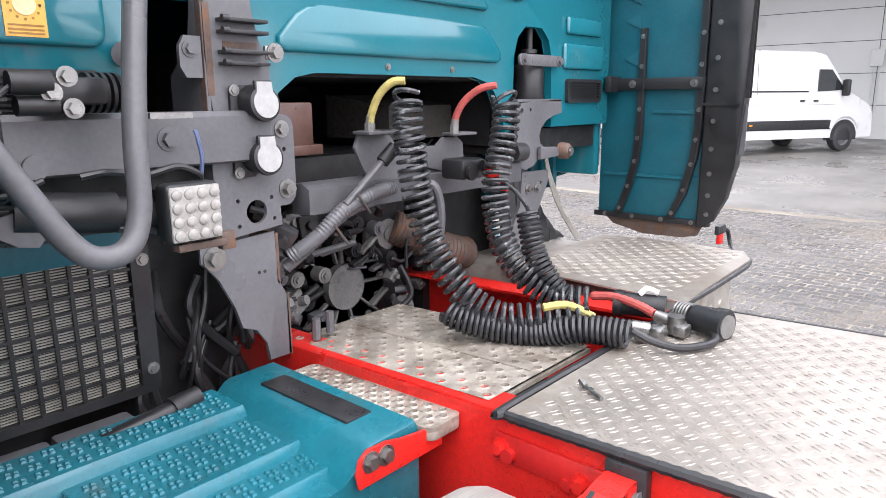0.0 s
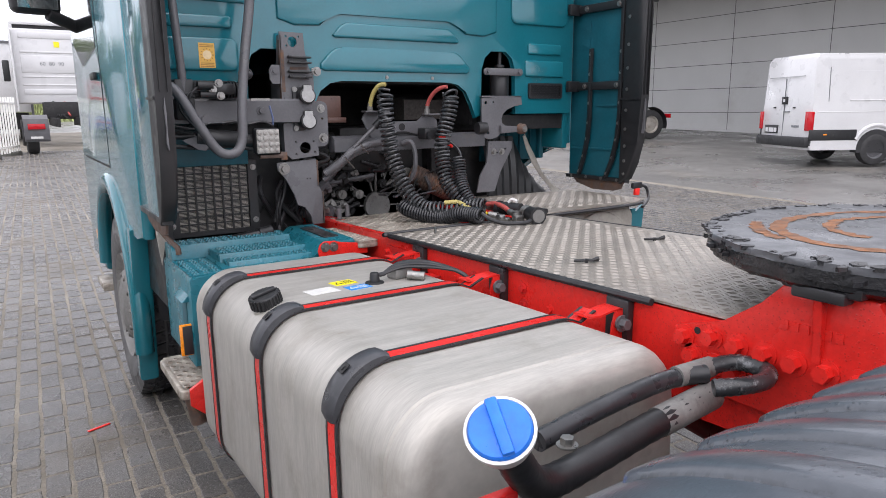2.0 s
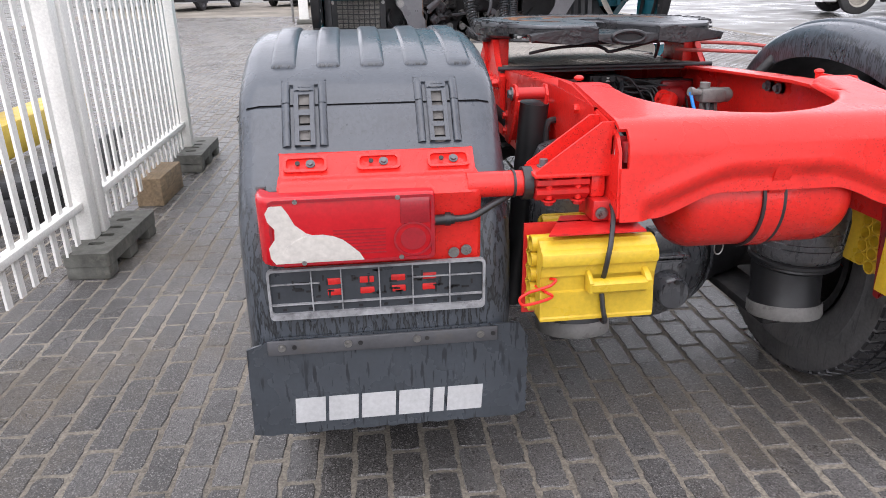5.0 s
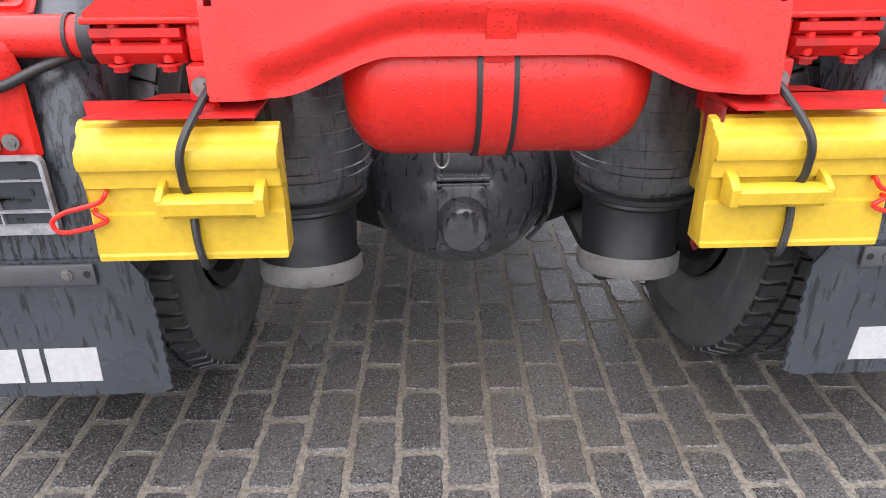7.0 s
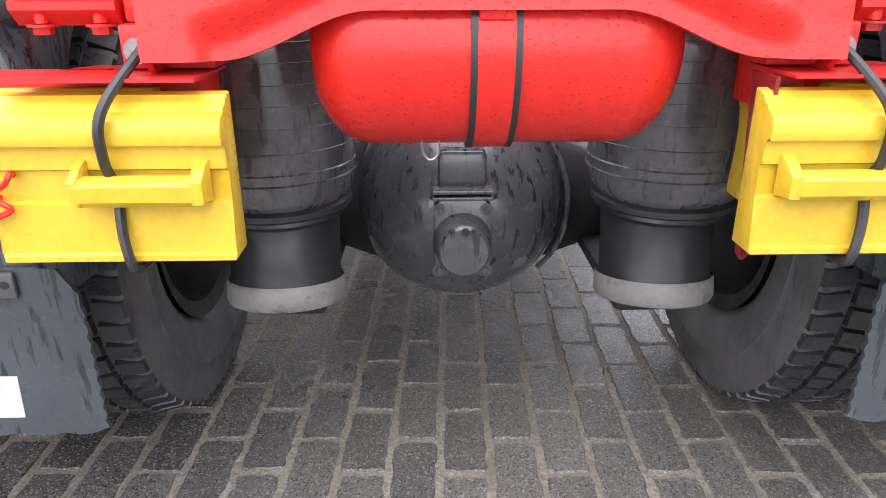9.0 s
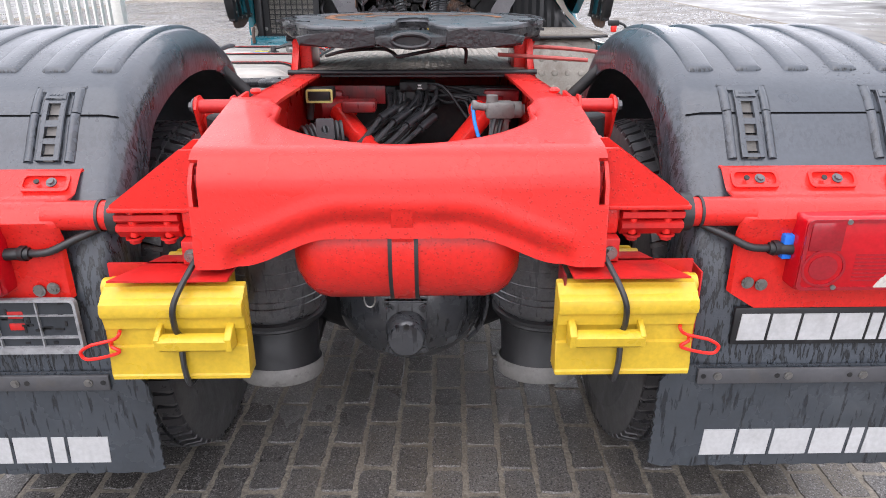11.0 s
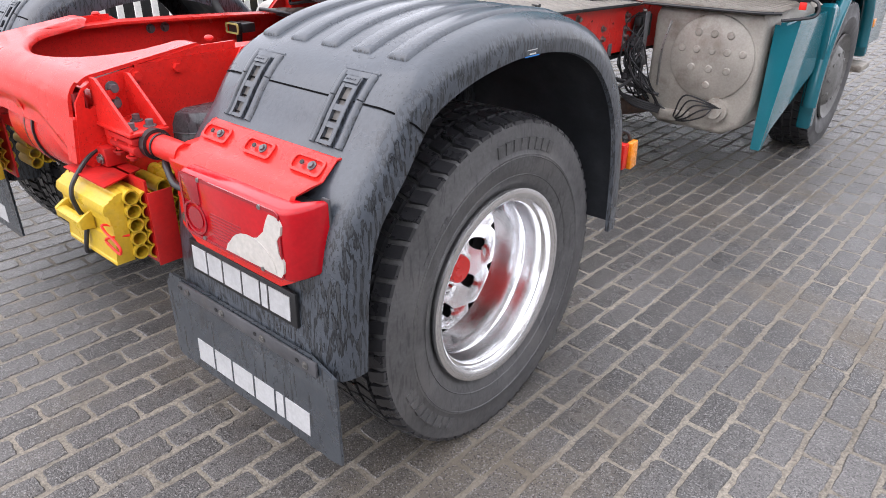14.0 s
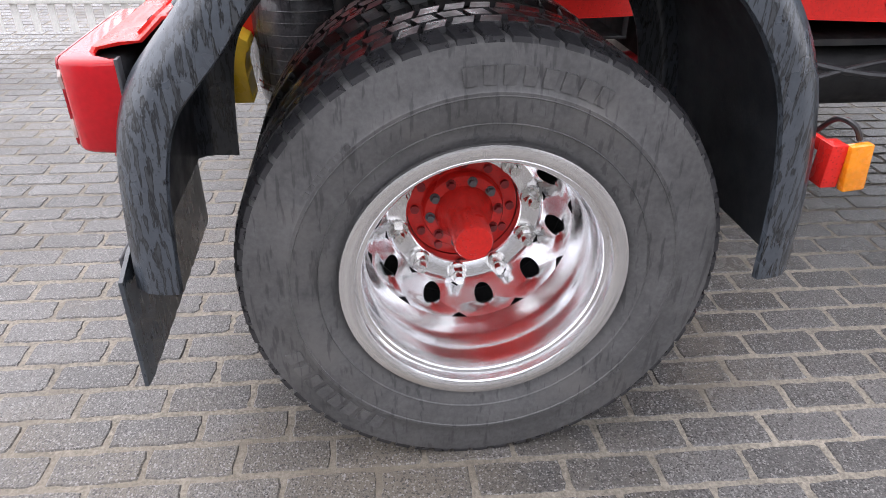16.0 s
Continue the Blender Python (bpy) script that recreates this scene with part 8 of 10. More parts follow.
# Engine block in near-black, with the bay's shade in the colour.
part("engine", join(box(-0.30, 0.34, 3.3, 4.0, 0.85, 1.42, 0.03), box(-0.20, 0.25, 3.25, 3.5, 1.2, 1.45, 0.03)), DARKBAY, truck, "grimy engine with the shade of the bay painted in")
rng = random.Random(11)
for k in range(26):
    x, y, z = rng.uniform(-0.44, 0.40), rng.uniform(3.14, 3.26), rng.uniform(1.06, 1.36)
    part("bay_pipe", tube([(x, y, z), (x + rng.uniform(-.12, .12), y + rng.uniform(-.05, .1), z + rng.uniform(-.12, .08)), (x + rng.uniform(-.2, .2), y + rng.uniform(-.02, .12), z + rng.uniform(-.16, .12))], rng.choice((0.005, 0.007, 0.010)), 8), rng.choice((RUBBER, DARKBAY, GREY_DARK)), truck)
for k in range(16):
    x, z = rng.uniform(-0.44, -0.18), rng.uniform(1.02, 1.32)
    part("bay_fitting", moved(join(box(-.03, .03, -.02, .02, -.03, .03, .006), cyl((0, -.02, 0), (0, -.045, 0), .014, n=10)), pose(x, rng.uniform(3.13, 3.22), z, rng.uniform(-30, 30), rng.uniform(-40, 40), rng.uniform(-40, 40))), rng.choice((CASTING, DARKBAY, GREY)), truck)
for k in range(22):
    x, z = rng.uniform(-0.70, -0.46), rng.uniform(0.98, 1.30)
    part("bay_cable", tube([(x, 3.10, z), (x + rng.uniform(-.06, .08), 3.05 + rng.uniform(0, .06), z - 0.08), (x + rng.uniform(-.08, .1), 3.06 + rng.uniform(0, .08), z - 0.2)], rng.choice((0.005, 0.008, 0.012)), 7), RUBBER, truck)
# Added near-black boxes whose colour stands in for the shade behind.
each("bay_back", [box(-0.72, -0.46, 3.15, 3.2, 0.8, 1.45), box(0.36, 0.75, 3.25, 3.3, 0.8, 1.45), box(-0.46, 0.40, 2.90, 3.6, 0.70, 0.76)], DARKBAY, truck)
part("brass_fitting", join(cyl((-0.345, 2.96, 1.02), (-0.345, 2.96, 1.075), 0.011, n=8), cyl((-0.305, 2.955, 1.03), (-0.305, 2.955, 1.085), 0.011, n=8)), GREY, truck)
part("flex_exhaust", tube([(0.05, 3.10, 1.22), (0.14, 3.05, 1.17), (0.24, 3.02, 1.12), (0.34, 3.02, 1.09)], 0.055, 16, 14, ribs=0.07), RUSTY, truck, "rusty flexible exhaust pipe").location = (0.17, 0.16, -0.03)
part("drain_hose", tube([(-0.10, 2.76, 1.40), (-0.075, 2.73, 1.41), (-0.055, 2.72, 1.36), (-0.055, 2.72, 1.28), (-0.07, 2.74, 1.22)], 0.012, 9), GREY, truck, "grey hose").location = (0.09, 0.16, -0.03)

# coiled supply hoses
DK = 1.050
c1 = part("coiled_air_hose", coil([(-0.150, 2.815, 1.617), (-0.160, 2.812, 1.585), (-0.163, 2.80, 1.50), (-0.153, 2.79, 1.39), (-0.143, 2.77, 1.295), (-0.130, 2.72, 1.20), (-0.105, 2.66, 1.125), (-0.075, 2.59, DK + 0.038), (-0.035, 2.52, DK + 0.040), (0.0, 2.46, DK + 0.040), (0.03, 2.42, DK + 0.038)], 0.0335, 0.0062, 38), HOSE, truck, "dusty black coiled air hose with painted wet glints and yellow sleeve")
part("sleeve", tube([(-0.189, 2.911, 1.535), (-0.188, 2.905, 1.57), (-0.180, 2.885, 1.615), (-0.165, 2.855, 1.645), (-0.145, 2.83, 1.648)], 0.0095, 9, 8, ribs=0.10), YELLOW_HOSE, c1)
part("fitting", join(cyl((-0.189, 2.911, 1.522), (-0.189, 2.911, 1.548), 0.0135, n=6), cyl((-0.189, 2.911, 1.545), (-0.188, 2.909, 1.566), 0.011, n=10)), CASTING, c1)
part("coiled_cable", coil([(-0.145, 2.70, 1.10), (-0.133, 2.66, 1.082), (-0.085, 2.58, DK + 0.012), (-0.040, 2.50, DK + 0.010), (-0.015, 2.42, DK + 0.030), (0.005, 2.36, DK + 0.034), (0.019, 2.30, DK + 0.034)], 0.029, 0.0062, 33), HOSE_DARK, truck, "black coiled electric cable lying on the deck")
c2 = part("coiled_air_hose", coil([(0.172, 2.775, 1.612), (0.168, 2.757, 1.588), (0.150, 2.75, 1.51), (0.114, 2.75, 1.386), (0.107, 2.74, 1.297), (0.100, 2.70, 1.205), (0.115, 2.64, 1.135), (0.140, 2.58, DK + 0.042), (0.160, 2.53, DK + 0.040), (0.175, 2.49, DK + 0.040)], 0.0335, 0.0062, 35), HOSE, truck, "dusty black coiled air hose with painted wet glints and red sleeve")
part("sleeve", tube([(0.118, 2.898, 1.522), (0.120, 2.892, 1.56), (0.130, 2.87, 1.60), (0.148, 2.83, 1.632), (0.168, 2.79, 1.640)], 0.0095, 9, 8, ribs=0.10), RED_HOSE, c2)
part("fitting", join(cyl((0.118, 2.898, 1.510), (0.118, 2.898, 1.535), 0.0135, n=6), cyl((0.118, 2.898, 1.53), (0.119, 2.895, 1.55), 0.011, n=10)), CASTING, c2)
c3 = part("coiled_cable", coil([(0.155, 2.672, 1.305), (0.150, 2.660, 1.26), (0.145, 2.64, 1.20), (0.140, 2.60, 1.145), (0.155, 2.55, DK + 0.040), (0.175, 2.52, DK + 0.036)], 0.028, 0.0055, 21), HOSE_DARK, truck, "black coiled electric cable")
part("lead", tube([(0.128, 2.765, 1.400), (0.150, 2.755, 1.385), (0.180, 2.73, 1.355), (0.185, 2.70, 1.32), (0.165, 2.675, 1.305)], 0.006, 8), HOSE_DARK, c3)
yc = part("hose_coupling", join(cyl((0.035, 2.40, DK + 0.036), (0.075, 2.33, DK + 0.034), 0.010, n=10)), YELLOW, truck, "hose couplings and plugs lying on the deck")
part("yellow_sleeve", tube([(-0.045, 2.49, DK + 0.075), (0.0, 2.45, DK + 0.078), (0.035, 2.40, DK + 0.050)], 0.0095, 8, 8, ribs=0.12), YELLOW_HOSE, yc)
part("coupling_body", join(cyl((0.08, 2.325, DK + 0.032), (0.10, 2.29, DK + 0.028), 0.016, n=14), box(0.085, 0.120, 2.255, 2.29, DK + 0.004, DK + 0.038, 0.008), box(0.07, 0.10, 2.285, 2.315, DK + 0.002, DK + 0.02, 0.006)), STEEL, yc)
part("red_sleeve", tube([(0.190, 2.49, DK + 0.050), (0.195, 2.43, DK + 0.058), (0.190, 2.36, DK + 0.050), (0.180, 2.315, DK + 0.040)], 0.0105, 9, 8, ribs=0.12), RED_HOSE, yc)
part("red_cable_end", cyl((0.20, 2.49, DK + 0.05), (0.235, 2.465, DK + 0.045), 0.010, n=10), RED_BRIGHT, yc)
part("coupling_body", join(cyl((0.18, 2.31, DK + 0.038), (0.180, 2.275, DK + 0.032), 0.014, n=12), cyl((0.180, 2.26, DK + 0.004), (0.180, 2.26, DK + 0.046), 0.020, n=18), box(0.15, 0.195, 2.225, 2.255, DK + 0.003, DK + 0.03, 0.006), box(0.12, 0.155, 2.265, 2.29, DK + 0.002, DK + 0.02, 0.006)), STEEL, yc)
part("plug", join(cyl((0.215, 2.425, DK + 0.038), (0.250, 2.315, DK + 0.038), 0.030, n=22), cyl((0.21, 2.435, DK + 0.038), (0.216, 2.415, DK + 0.038), 0.034, n=22)), BLACK, yc)
part("plug_lever", join(tube([(0.225, 2.375, DK + 0.068), (0.235, 2.36, DK + 0.082), (0.245, 2.335, DK + 0.074)], 0.008, 8)), WHITE_CLEAN, yc)
part("plug", join(cyl((0.235, 2.235, DK + 0.034), (0.215, 2.165, DK + 0.034), 0.032, n=22), cyl((0.215, 2.165, DK + 0.034), (0.212, 2.152, DK + 0.034), 0.038, n=24), cyl((0.26, 2.19, DK + 0.05), (0.262, 2.16, DK + 0.05), 0.012, n=10)), BLACK, yc)
part("plug_face", cyl((0.212, 2.152, DK + 0.034), (0.211, 2.148, DK + 0.034), 0.028, n=22), CASTING, yc)
part("spring", coil([(0.248, 2.285, DK + 0.034), (0.238, 2.245, DK + 0.034)], 0.028, 0.004, 5), STEEL, yc)
part("lead", tube([(0.02, 2.295, DK + 0.045), (0.035, 2.255, DK + 0.025), (0.065, 2.205, DK + 0.012), (0.11, 2.17, DK + 0.012), (0.165, 2.16, DK + 0.014), (0.215, 2.19, DK + 0.03)], 0.009, 9), RUBBER, yc)

# right side: silencer box with tread plate on top
sil = part("silencer", join(prism([(0.50, 0.50), (0.52, 0.42), (0.60, 0.37), (0.98, 0.36), (1.08, 0.42), (1.12, 0.55), (1.12, 0.98), (1.09, 1.025), (0.52, 1.025), (0.50, 0.98)], "y", 2.43, 3.35, 0.03, 4)), EXHAUST, truck, "beige steel silencer box with dimples")
part("end_disc", join(lathe([(0.0, 0.235), (0.010, 0.232), (0.016, 0.222), (0.016, 0.0)], (0.86, 2.43, 0.78), "y", 40, -1)), EXHAUST, sil)
each("dimple", [lathe([(0, 0.022), (0.006, 0.017), (0.008, 0.0)], (0.86 + dx, 2.414, 0.78 + dz), "y", 14, -1) for dx, dz in ((-0.09, 0.13), (0, 0.13), (0.09, 0.13), (-0.17, 0.04), (-0.085, 0.04), (0, 0.04), (0.085, 0.04), (0.17, 0.04), (-0.10, -0.06), (0, -0.06), (0.10, -0.06), (0, -0.15))], EXHAUST, sil)
part("drain_flange", join(lathe([(0, 0.07), (0.03, 0.066), (0.032, 0.045), (0.05, 0.042), (0.05, 0)], (0.94, 2.43, 0.50), "y", 24, -1), box(0.62, 0.80, 2.39, 2.44, 0.40, 0.46, 0.01)), EXHAUST, sil)
for k in range(5):
    part("sensor_lead", tube([(0.93 + 0.012 * k, 2.385, 0.52), (0.90 - 0.03 * k, 2.36, 0.47 + 0.025 * k), (0.80 - 0.02 * k, 2.38, 0.42 + 0.008 * k), (0.70, 2.40, 0.41 + 0.005 * k), (0.58, 2.40, 0.46 + 0.01 * k)], 0.005, 7), RUBBER, sil)
part("tailpipe", tube([(0.60, 2.36, 0.60), (0.60, 2.35, 0.80), (0.62, 2.38, 0.96)], 0.007, 7), STEEL, sil)
cl = part("valve_block", join(box(0.42, 0.49, 2.33, 2.41, 0.86, 0.985, 0.008), box(0.43, 0.47, 2.30, 2.34, 0.92, 0.97, 0.006)), DARKBAY, truck, "dusty black air valves with a tangle of hoses")
each("air_valve", [join(box(x, x + 0.06, y, y + 0.07, z, z + 0.06, 0.008), cyl((x + 0.03, y, z + 0.03), (x + 0.03, y - 0.03, z + 0.03), 0.014, n=10), cyl((x + 0.03, y + 0.03, z), (x + 0.03, y + 0.03, z - 0.03), 0.012, n=10)) for x, y, z in ((0.43, 2.28, 0.80), (0.45, 2.31, 0.70), (0.42, 2.26, 0.62), (0.46, 2.34, 0.57))], GREY_DARK, cl, "small grey valve")
part("valve_bracket", prism([(2.31, 1.0), (2.36, 1.0), (2.36, 0.60), (2.34, 0.58), (2.31, 0.60)], "x", 0.492, 0.498, 0.002), GREY, cl)
rng = random.Random(31)
for k in range(22):
    x0, x1, z0 = rng.uniform(0.42, 0.50), rng.uniform(0.42, 0.58), rng.uniform(0.78, 1.0)
    part("air_line", tube([(x0, 2.33, z0), (x0 + rng.uniform(-.02, .02), 2.24 + rng.uniform(-.05, .05), z0 - 0.06), (0.5 * (x0 + x1) + rng.uniform(-.02, .03), 2.25 + rng.uniform(-.05, .05), z0 - 0.16), (x1, 2.30 + rng.uniform(-.04, .04), rng.uniform(0.53, 0.66)), (x1 + 0.05, 2.37, rng.uniform(0.46, 0.56))], rng.choice((0.004, 0.005, 0.007)), 6), rng.choice((RUBBER, RUBBER, HOSE_DARK)), cl)
aux = part("aux_tread_plate", prism([(0.42, 2.335), (1.06, 2.36), (1.175, 2.42), (1.18, 2.95), (0.46, 2.99)], "z", 1.052, 1.058), DECK, truck, "dirty tread plate over the silencer")
stuff("tread_bars", tread_bars(0.49, 1.15, 2.40, 2.93, 1.0582, 0.034, 0.028, 0.006, 0.0016), TREAD_BAR, aux, "raised tread bars")
part("rubber_lip", tube([(0.45, 2.342, 1.044), (0.75, 2.345, 1.044), (1.06, 2.362, 1.044), (1.178, 2.425, 1.044)], 0.008, 8), RUBBER, aux)
mk = part("rear_marker", join(box(1.205, 1.275, 2.52, 2.54, 1.098, 1.132, 0.005)), BLACK, truck, "black marker lamp on a red foot")
part("foot", box(1.225, 1.26, 2.522, 2.538, 1.060, 1.098, 0.003), RED_BRIGHT, mk)
part("cable", tube([(1.275, 2.53, 1.115), (1.31, 2.525, 1.10), (1.325, 2.52, 1.06), (1.30, 2.50, 1.03), (1.18, 2.43, 1.01)], 0.008, 8), RUBBER, mk)
part("side_skirt", prism([(2.49, 0.995), (2.52, 0.30), (2.62, 0.40), (3.30, 0.62), (3.30, 0.98)], "x", 1.165, 1.20, 0.006), TEAL, truck, "teal side skirt panel")
part("skirt_post", prism([(1.14, 0.98), (1.20, 0.98), (1.26, 1.02), (1.26, 1.0), (1.20, 0.30), (1.15, 0.30)], "y", 2.49, 2.505), TEAL, truck)
each("black_reservoir", [lathe([(0, 0.0), (0.01, 0.09), (0.04, 0.12), (0.56, 0.12), (0.59, 0.09), (0.60, 0.0)], (x, y, 0.62), "y", 24) for x, y in ((0.22, 1.05), (0.22, 1.72), (-0.22, 1.3))], DARKBAY, truck, "black air reservoir between the rails")
# Added near-black sheet standing in for underbody clutter and its shade.
part("under_tray", box(-0.38, 0.38, 1.0, 2.9, 0.74, 0.76), DARKBAY, truck)
each("under_pipe", [tube([(0.42, 1.0, 0.73), (0.45, 1.4, 0.66), (0.43, 1.9, 0.70), (0.50, 2.25, 0.60)], 0.012, 8), tube([(0.46, 1.05, 0.64), (0.43, 1.5, 0.71), (0.47, 1.95, 0.60), (0.52, 2.25, 0.66)], 0.009, 8)], RUBBER, truck)
each("tank_support", [join(box(-1.05, -0.41, y, y + 0.07, 0.34, 0.40, 0.01), box(-0.47, -0.41, y, y + 0.07, 0.34, 0.95)) for y in (1.05, 1.95)], RED_DULL, truck)
part("exhaust_pipe", tube([(0.30, 1.80, 0.555), (0.30, 2.05, 0.50), (0.31, 2.35, 0.425), (0.36, 2.62, 0.39), (0.50, 2.80, 0.42)], 0.055, 16), RUSTY, truck, "rusty brown exhaust pipe under the frame")
each("under_cable", [tube([(0.40, 1.95 + 0.03 * k, 0.74), (0.44, 2.10 + 0.02 * k, 0.60), (0.50, 2.28, 0.52 - 0.012 * k), (0.62, 2.38, 0.47 - 0.01 * k)], 0.009, 7) for k in range(4)], RUBBER, truck)
st = part("fender_sticker", box(1.2728, 1.2742, -0.052, 0.012, 1.175, 1.199), LABEL_BLUE, truck, "small blue sticker on the mudguard edge")
each("print_bar", [box(1.2741, 1.2750, -0.044, 0.0, 1.191, 1.193), box(1.2741, 1.2750, -0.034, -0.006, 1.180, 1.184)], WHITE_CLEAN, st)

# ---- wheel chocks strapped to the tail ----
def chock(at_y, s, open_side=1, x0=-0.140, x1=0.135, tip=0.147):
    """A yellow plastic wedge of hollow cells, standing on edge, with a moulded handle."""
    body = thing("wheel_chock", (s * 0.447, at_y, 0.662), "yellow plastic wheel chock strapped in its holder", "wheel chock", "wheel chocks")
    front = [(0.03, 0.0), (-0.020, 0.0), (-0.020, 0.007), (-0.016, 0.010), (-0.014, 0.070), (-0.008, 0.073), (-0.007, 0.108), (-0.014, 0.111), (-0.014, 0.140), (-0.024, 0.140), (-0.027, 0.152), (-0.022, 0.167), (-0.010, 0.174), (-0.004, 0.175), (0.0, 0.182), (0.010, 0.184), (0.014, 0.190), (0.03, 0.192)]
    part("shell", side(moved(prism([(y, z) for y, z in front], "x", x0, x1, 0.003), Matrix.Identity(4)), s), YELLOW, body).location = (0, 0, 0)
    for k in range(5):
        for j in range(2):
            cy, cz = 0.045 + 0.040 * j, 0.022 + 0.038 * k - (0.012 * j)
            part("cell", lathe([(-0.05, 0.0165), (-0.05, 0.0205), (tip, 0.0205), (tip, 0.0165), (-0.05, 0.0165)], (0, cy, cz), "x", 16, s * open_side), YELLOW, body, "hollow round cell").location = (0, 0, 0)
    web = [(-0.010, 0.125), (-0.030, 0.118), (-0.050, 0.104), (-0.048, 0.078), (-0.010, 0.072)]
    if open_side < 0:
        return body
    part("handle", side(join(prism([(-0.026, 0.107), (-0.042, 0.107), (-0.051, 0.100), (-0.049, 0.082), (-0.040, 0.074), (-0.026, 0.074)], "x", -0.110, 0.026, 0.003), prism(web, "x", -0.120, -0.104, 0.004), prism(web, "x", 0.018, 0.030, 0.004)), s), YELLOW, body, "moulded handle").location = (0, 0, 0)
    return body


for s in (1, -1):
    ck = chock(-0.826, s)
    back = chock(-0.690, s, -1, -0.062, 0.050, 0.070)
    back.rotation_euler = (0, 0, radians(180))
    back.location = (s * 0.452, -0.572, 0.650)
    cord = tagged(part("rubber_strap", side(tube([(0.392, -0.735, 0.925), (0.402, -0.79, 0.900), (0.424, -0.846, 0.856), (0.434, -0.862, 0.826), (0.437, -0.858, 0.790), (0.437, -0.852, 0.772), (0.436, -0.844, 0.760), (0.436, -0.842, 0.735), (0.435, -0.848, 0.715), (0.433, -0.853, 0.690), (0.428, -0.856, 0.664), (0.426, -0.846, 0.652), (0.425, -0.79, 0.648)], 0.0060, 8), s), RUBBER), "black rubber strap round the wheel chock", "strap", "chock straps")
    pin = tagged(part("safety_pin", side(tube([(0.575, -0.80, 0.752), (0.550, -0.846, 0.770), (0.560, -0.850, 0.757), (0.590, -0.850, 0.748), (0.612, -0.850, 0.742), (0.632, -0.850, 0.728), (0.624, -0.850, 0.712), (0.590, -0.850, 0.716), (0.556, -0.850, 0.728), (0.572, -0.846, 0.740), (0.582, -0.80, 0.735)], 0.0035, 7), s), RED_BRIGHT), "red wire safety pin on the chock", "pin", "safety pins")

# ---- fence, feet and timber beside the truck ----


def foot_block(x, y, rot=0.0):
    b = thing("ballast_block", (x, y, 0), "grey recycled rubber fence foot with slots", "ballast block", "ballast blocks")
    body = plate(rrect(-0.115, 0.115, -0.36, 0.36, 0.02), [rrect(-0.04, 0.04, -0.20 + 0.13 * k - 0.022, -0.20 + 0.13 * k + 0.022, 0.015) for k in range(4)], "z", 0.075, 0.145)
    part("body", body, RUBBER_BLOCK, b).location = (0, 0, 0)
    for y0 in (-0.355, -0.07, 0.235):
        part("pad", box(-0.11, 0.11, y0, y0 + 0.12, 0.0, 0.0755, 0.012), RUBBER_BLOCK, b).location = (0, 0, 0)
    b.rotation_euler = (0, 0, radians(rot))
    return b


foot_block(-2.355, 1.545, -4)
foot_block(-2.325, 3.70, -1)
foot_block(-2.52, -1.15, -6)


def fence_panel(y0, y1, x0, x1, name="fence"):
    f = thing(name, (x0, y0, 0), "white painted steel picket fence panel on rubber feet", "fence", "fence panels")
    L = math.hypot(x1 - x0, y1 - y0)
    rot = math.atan2(-(x1 - x0), y1 - y0)
    for k, w in ((0.0, 0.06), (L, 0.06)):
        part("post", box(-w, w, k - 0.045, k + 0.045, 0.145, 1.72, 0.006), FENCE_WHITE, f, "broad white post").location = (0, 0, 0)
    for z in (0.335, 1.42):
        part("rail", box(-0.03, 0.03, 0.045, L - 0.045, z - 0.02, z + 0.02, 0.004), FENCE_WHITE, f).location = (0, 0, 0)
    m = int((L - 0.12) / 0.118)
    shape = join(prism([(-0.022, 0.13), (0.022, 0.13), (0.022, 1.66), (0.0, 1.70), (-0.022, 1.66)], "x", -0.006, 0.006))
    first = None
    for k in range(m):
        if first is None:
            first = part("picket", shape, FENCE_WHITE, f)
            o = first
        else:
            o = new("picket", first.data)
            o.parent = f
        o.location = (0, 0.12 + k * (L - 0.24) / (m - 1), 0)
    f.rotation_euler = (0, 0, rot)
    return f


fence_panel(1.57, 3.71, -2.44, -2.41)
fence_panel(-1.20, 1.45, -2.56, -2.45)
fence_panel(-3.9, -1.30, -2.66, -2.57)
tagged(part("timber_beam", moved(box(-0.088, 0.088, -0.245, 0.245, 0.0, 0.195, 0.008), pose(-2.385, 2.70, 0.0, 0, 0, -3)), WOOD), "weathered square timber beam on the paving", "timber")
for k in range(3):
    tagged(part("rubber_mat", moved(box(-0.16, 0.16, -0.9, 0.9, 0.0, 0.104, 0.01), pose(-3.15 + 0.02 * k, 2.9 + 0.03 * k, 0.104 * k, 0, 0, 2 * (k % 2))), RUBBER), "thick black rubber mat in a stack behind the fence", "rubber mat", "stack of rubber mats")
tagged(part("yellow_barrier", join(box(-3.75, -3.45, 2.2, 4.6, 0.25, 0.50, 0.02), box(-3.7, -3.5, 2.3, 2.5, 0, 0.25), box(-3.7, -3.5, 4.2, 4.4, 0, 0.25)), pbr("yellow_barrier_paint", (0.66, 0.46, 0.06), 0.5, var=0.15)), "yellow painted barrier behind the fence", "barrier")
dark = thing("stored_machine", (-4.3, 3.0, 0), "dark stored machine behind the fence", "machine")
part("body", box(-4.7, -3.85, 1.2, 3.7, 0.50, 1.5, 0.08), DARKBAY, dark)
part("wheel", cyl((-4.75, 3.2, 0.4), (-4.40, 3.2, 0.4), 0.40, n=28), TYRE, dark)
part("wheel", cyl((-4.75, 1.7, 0.4), (-4.40, 1.7, 0.4), 0.40, n=28), TYRE, dark)
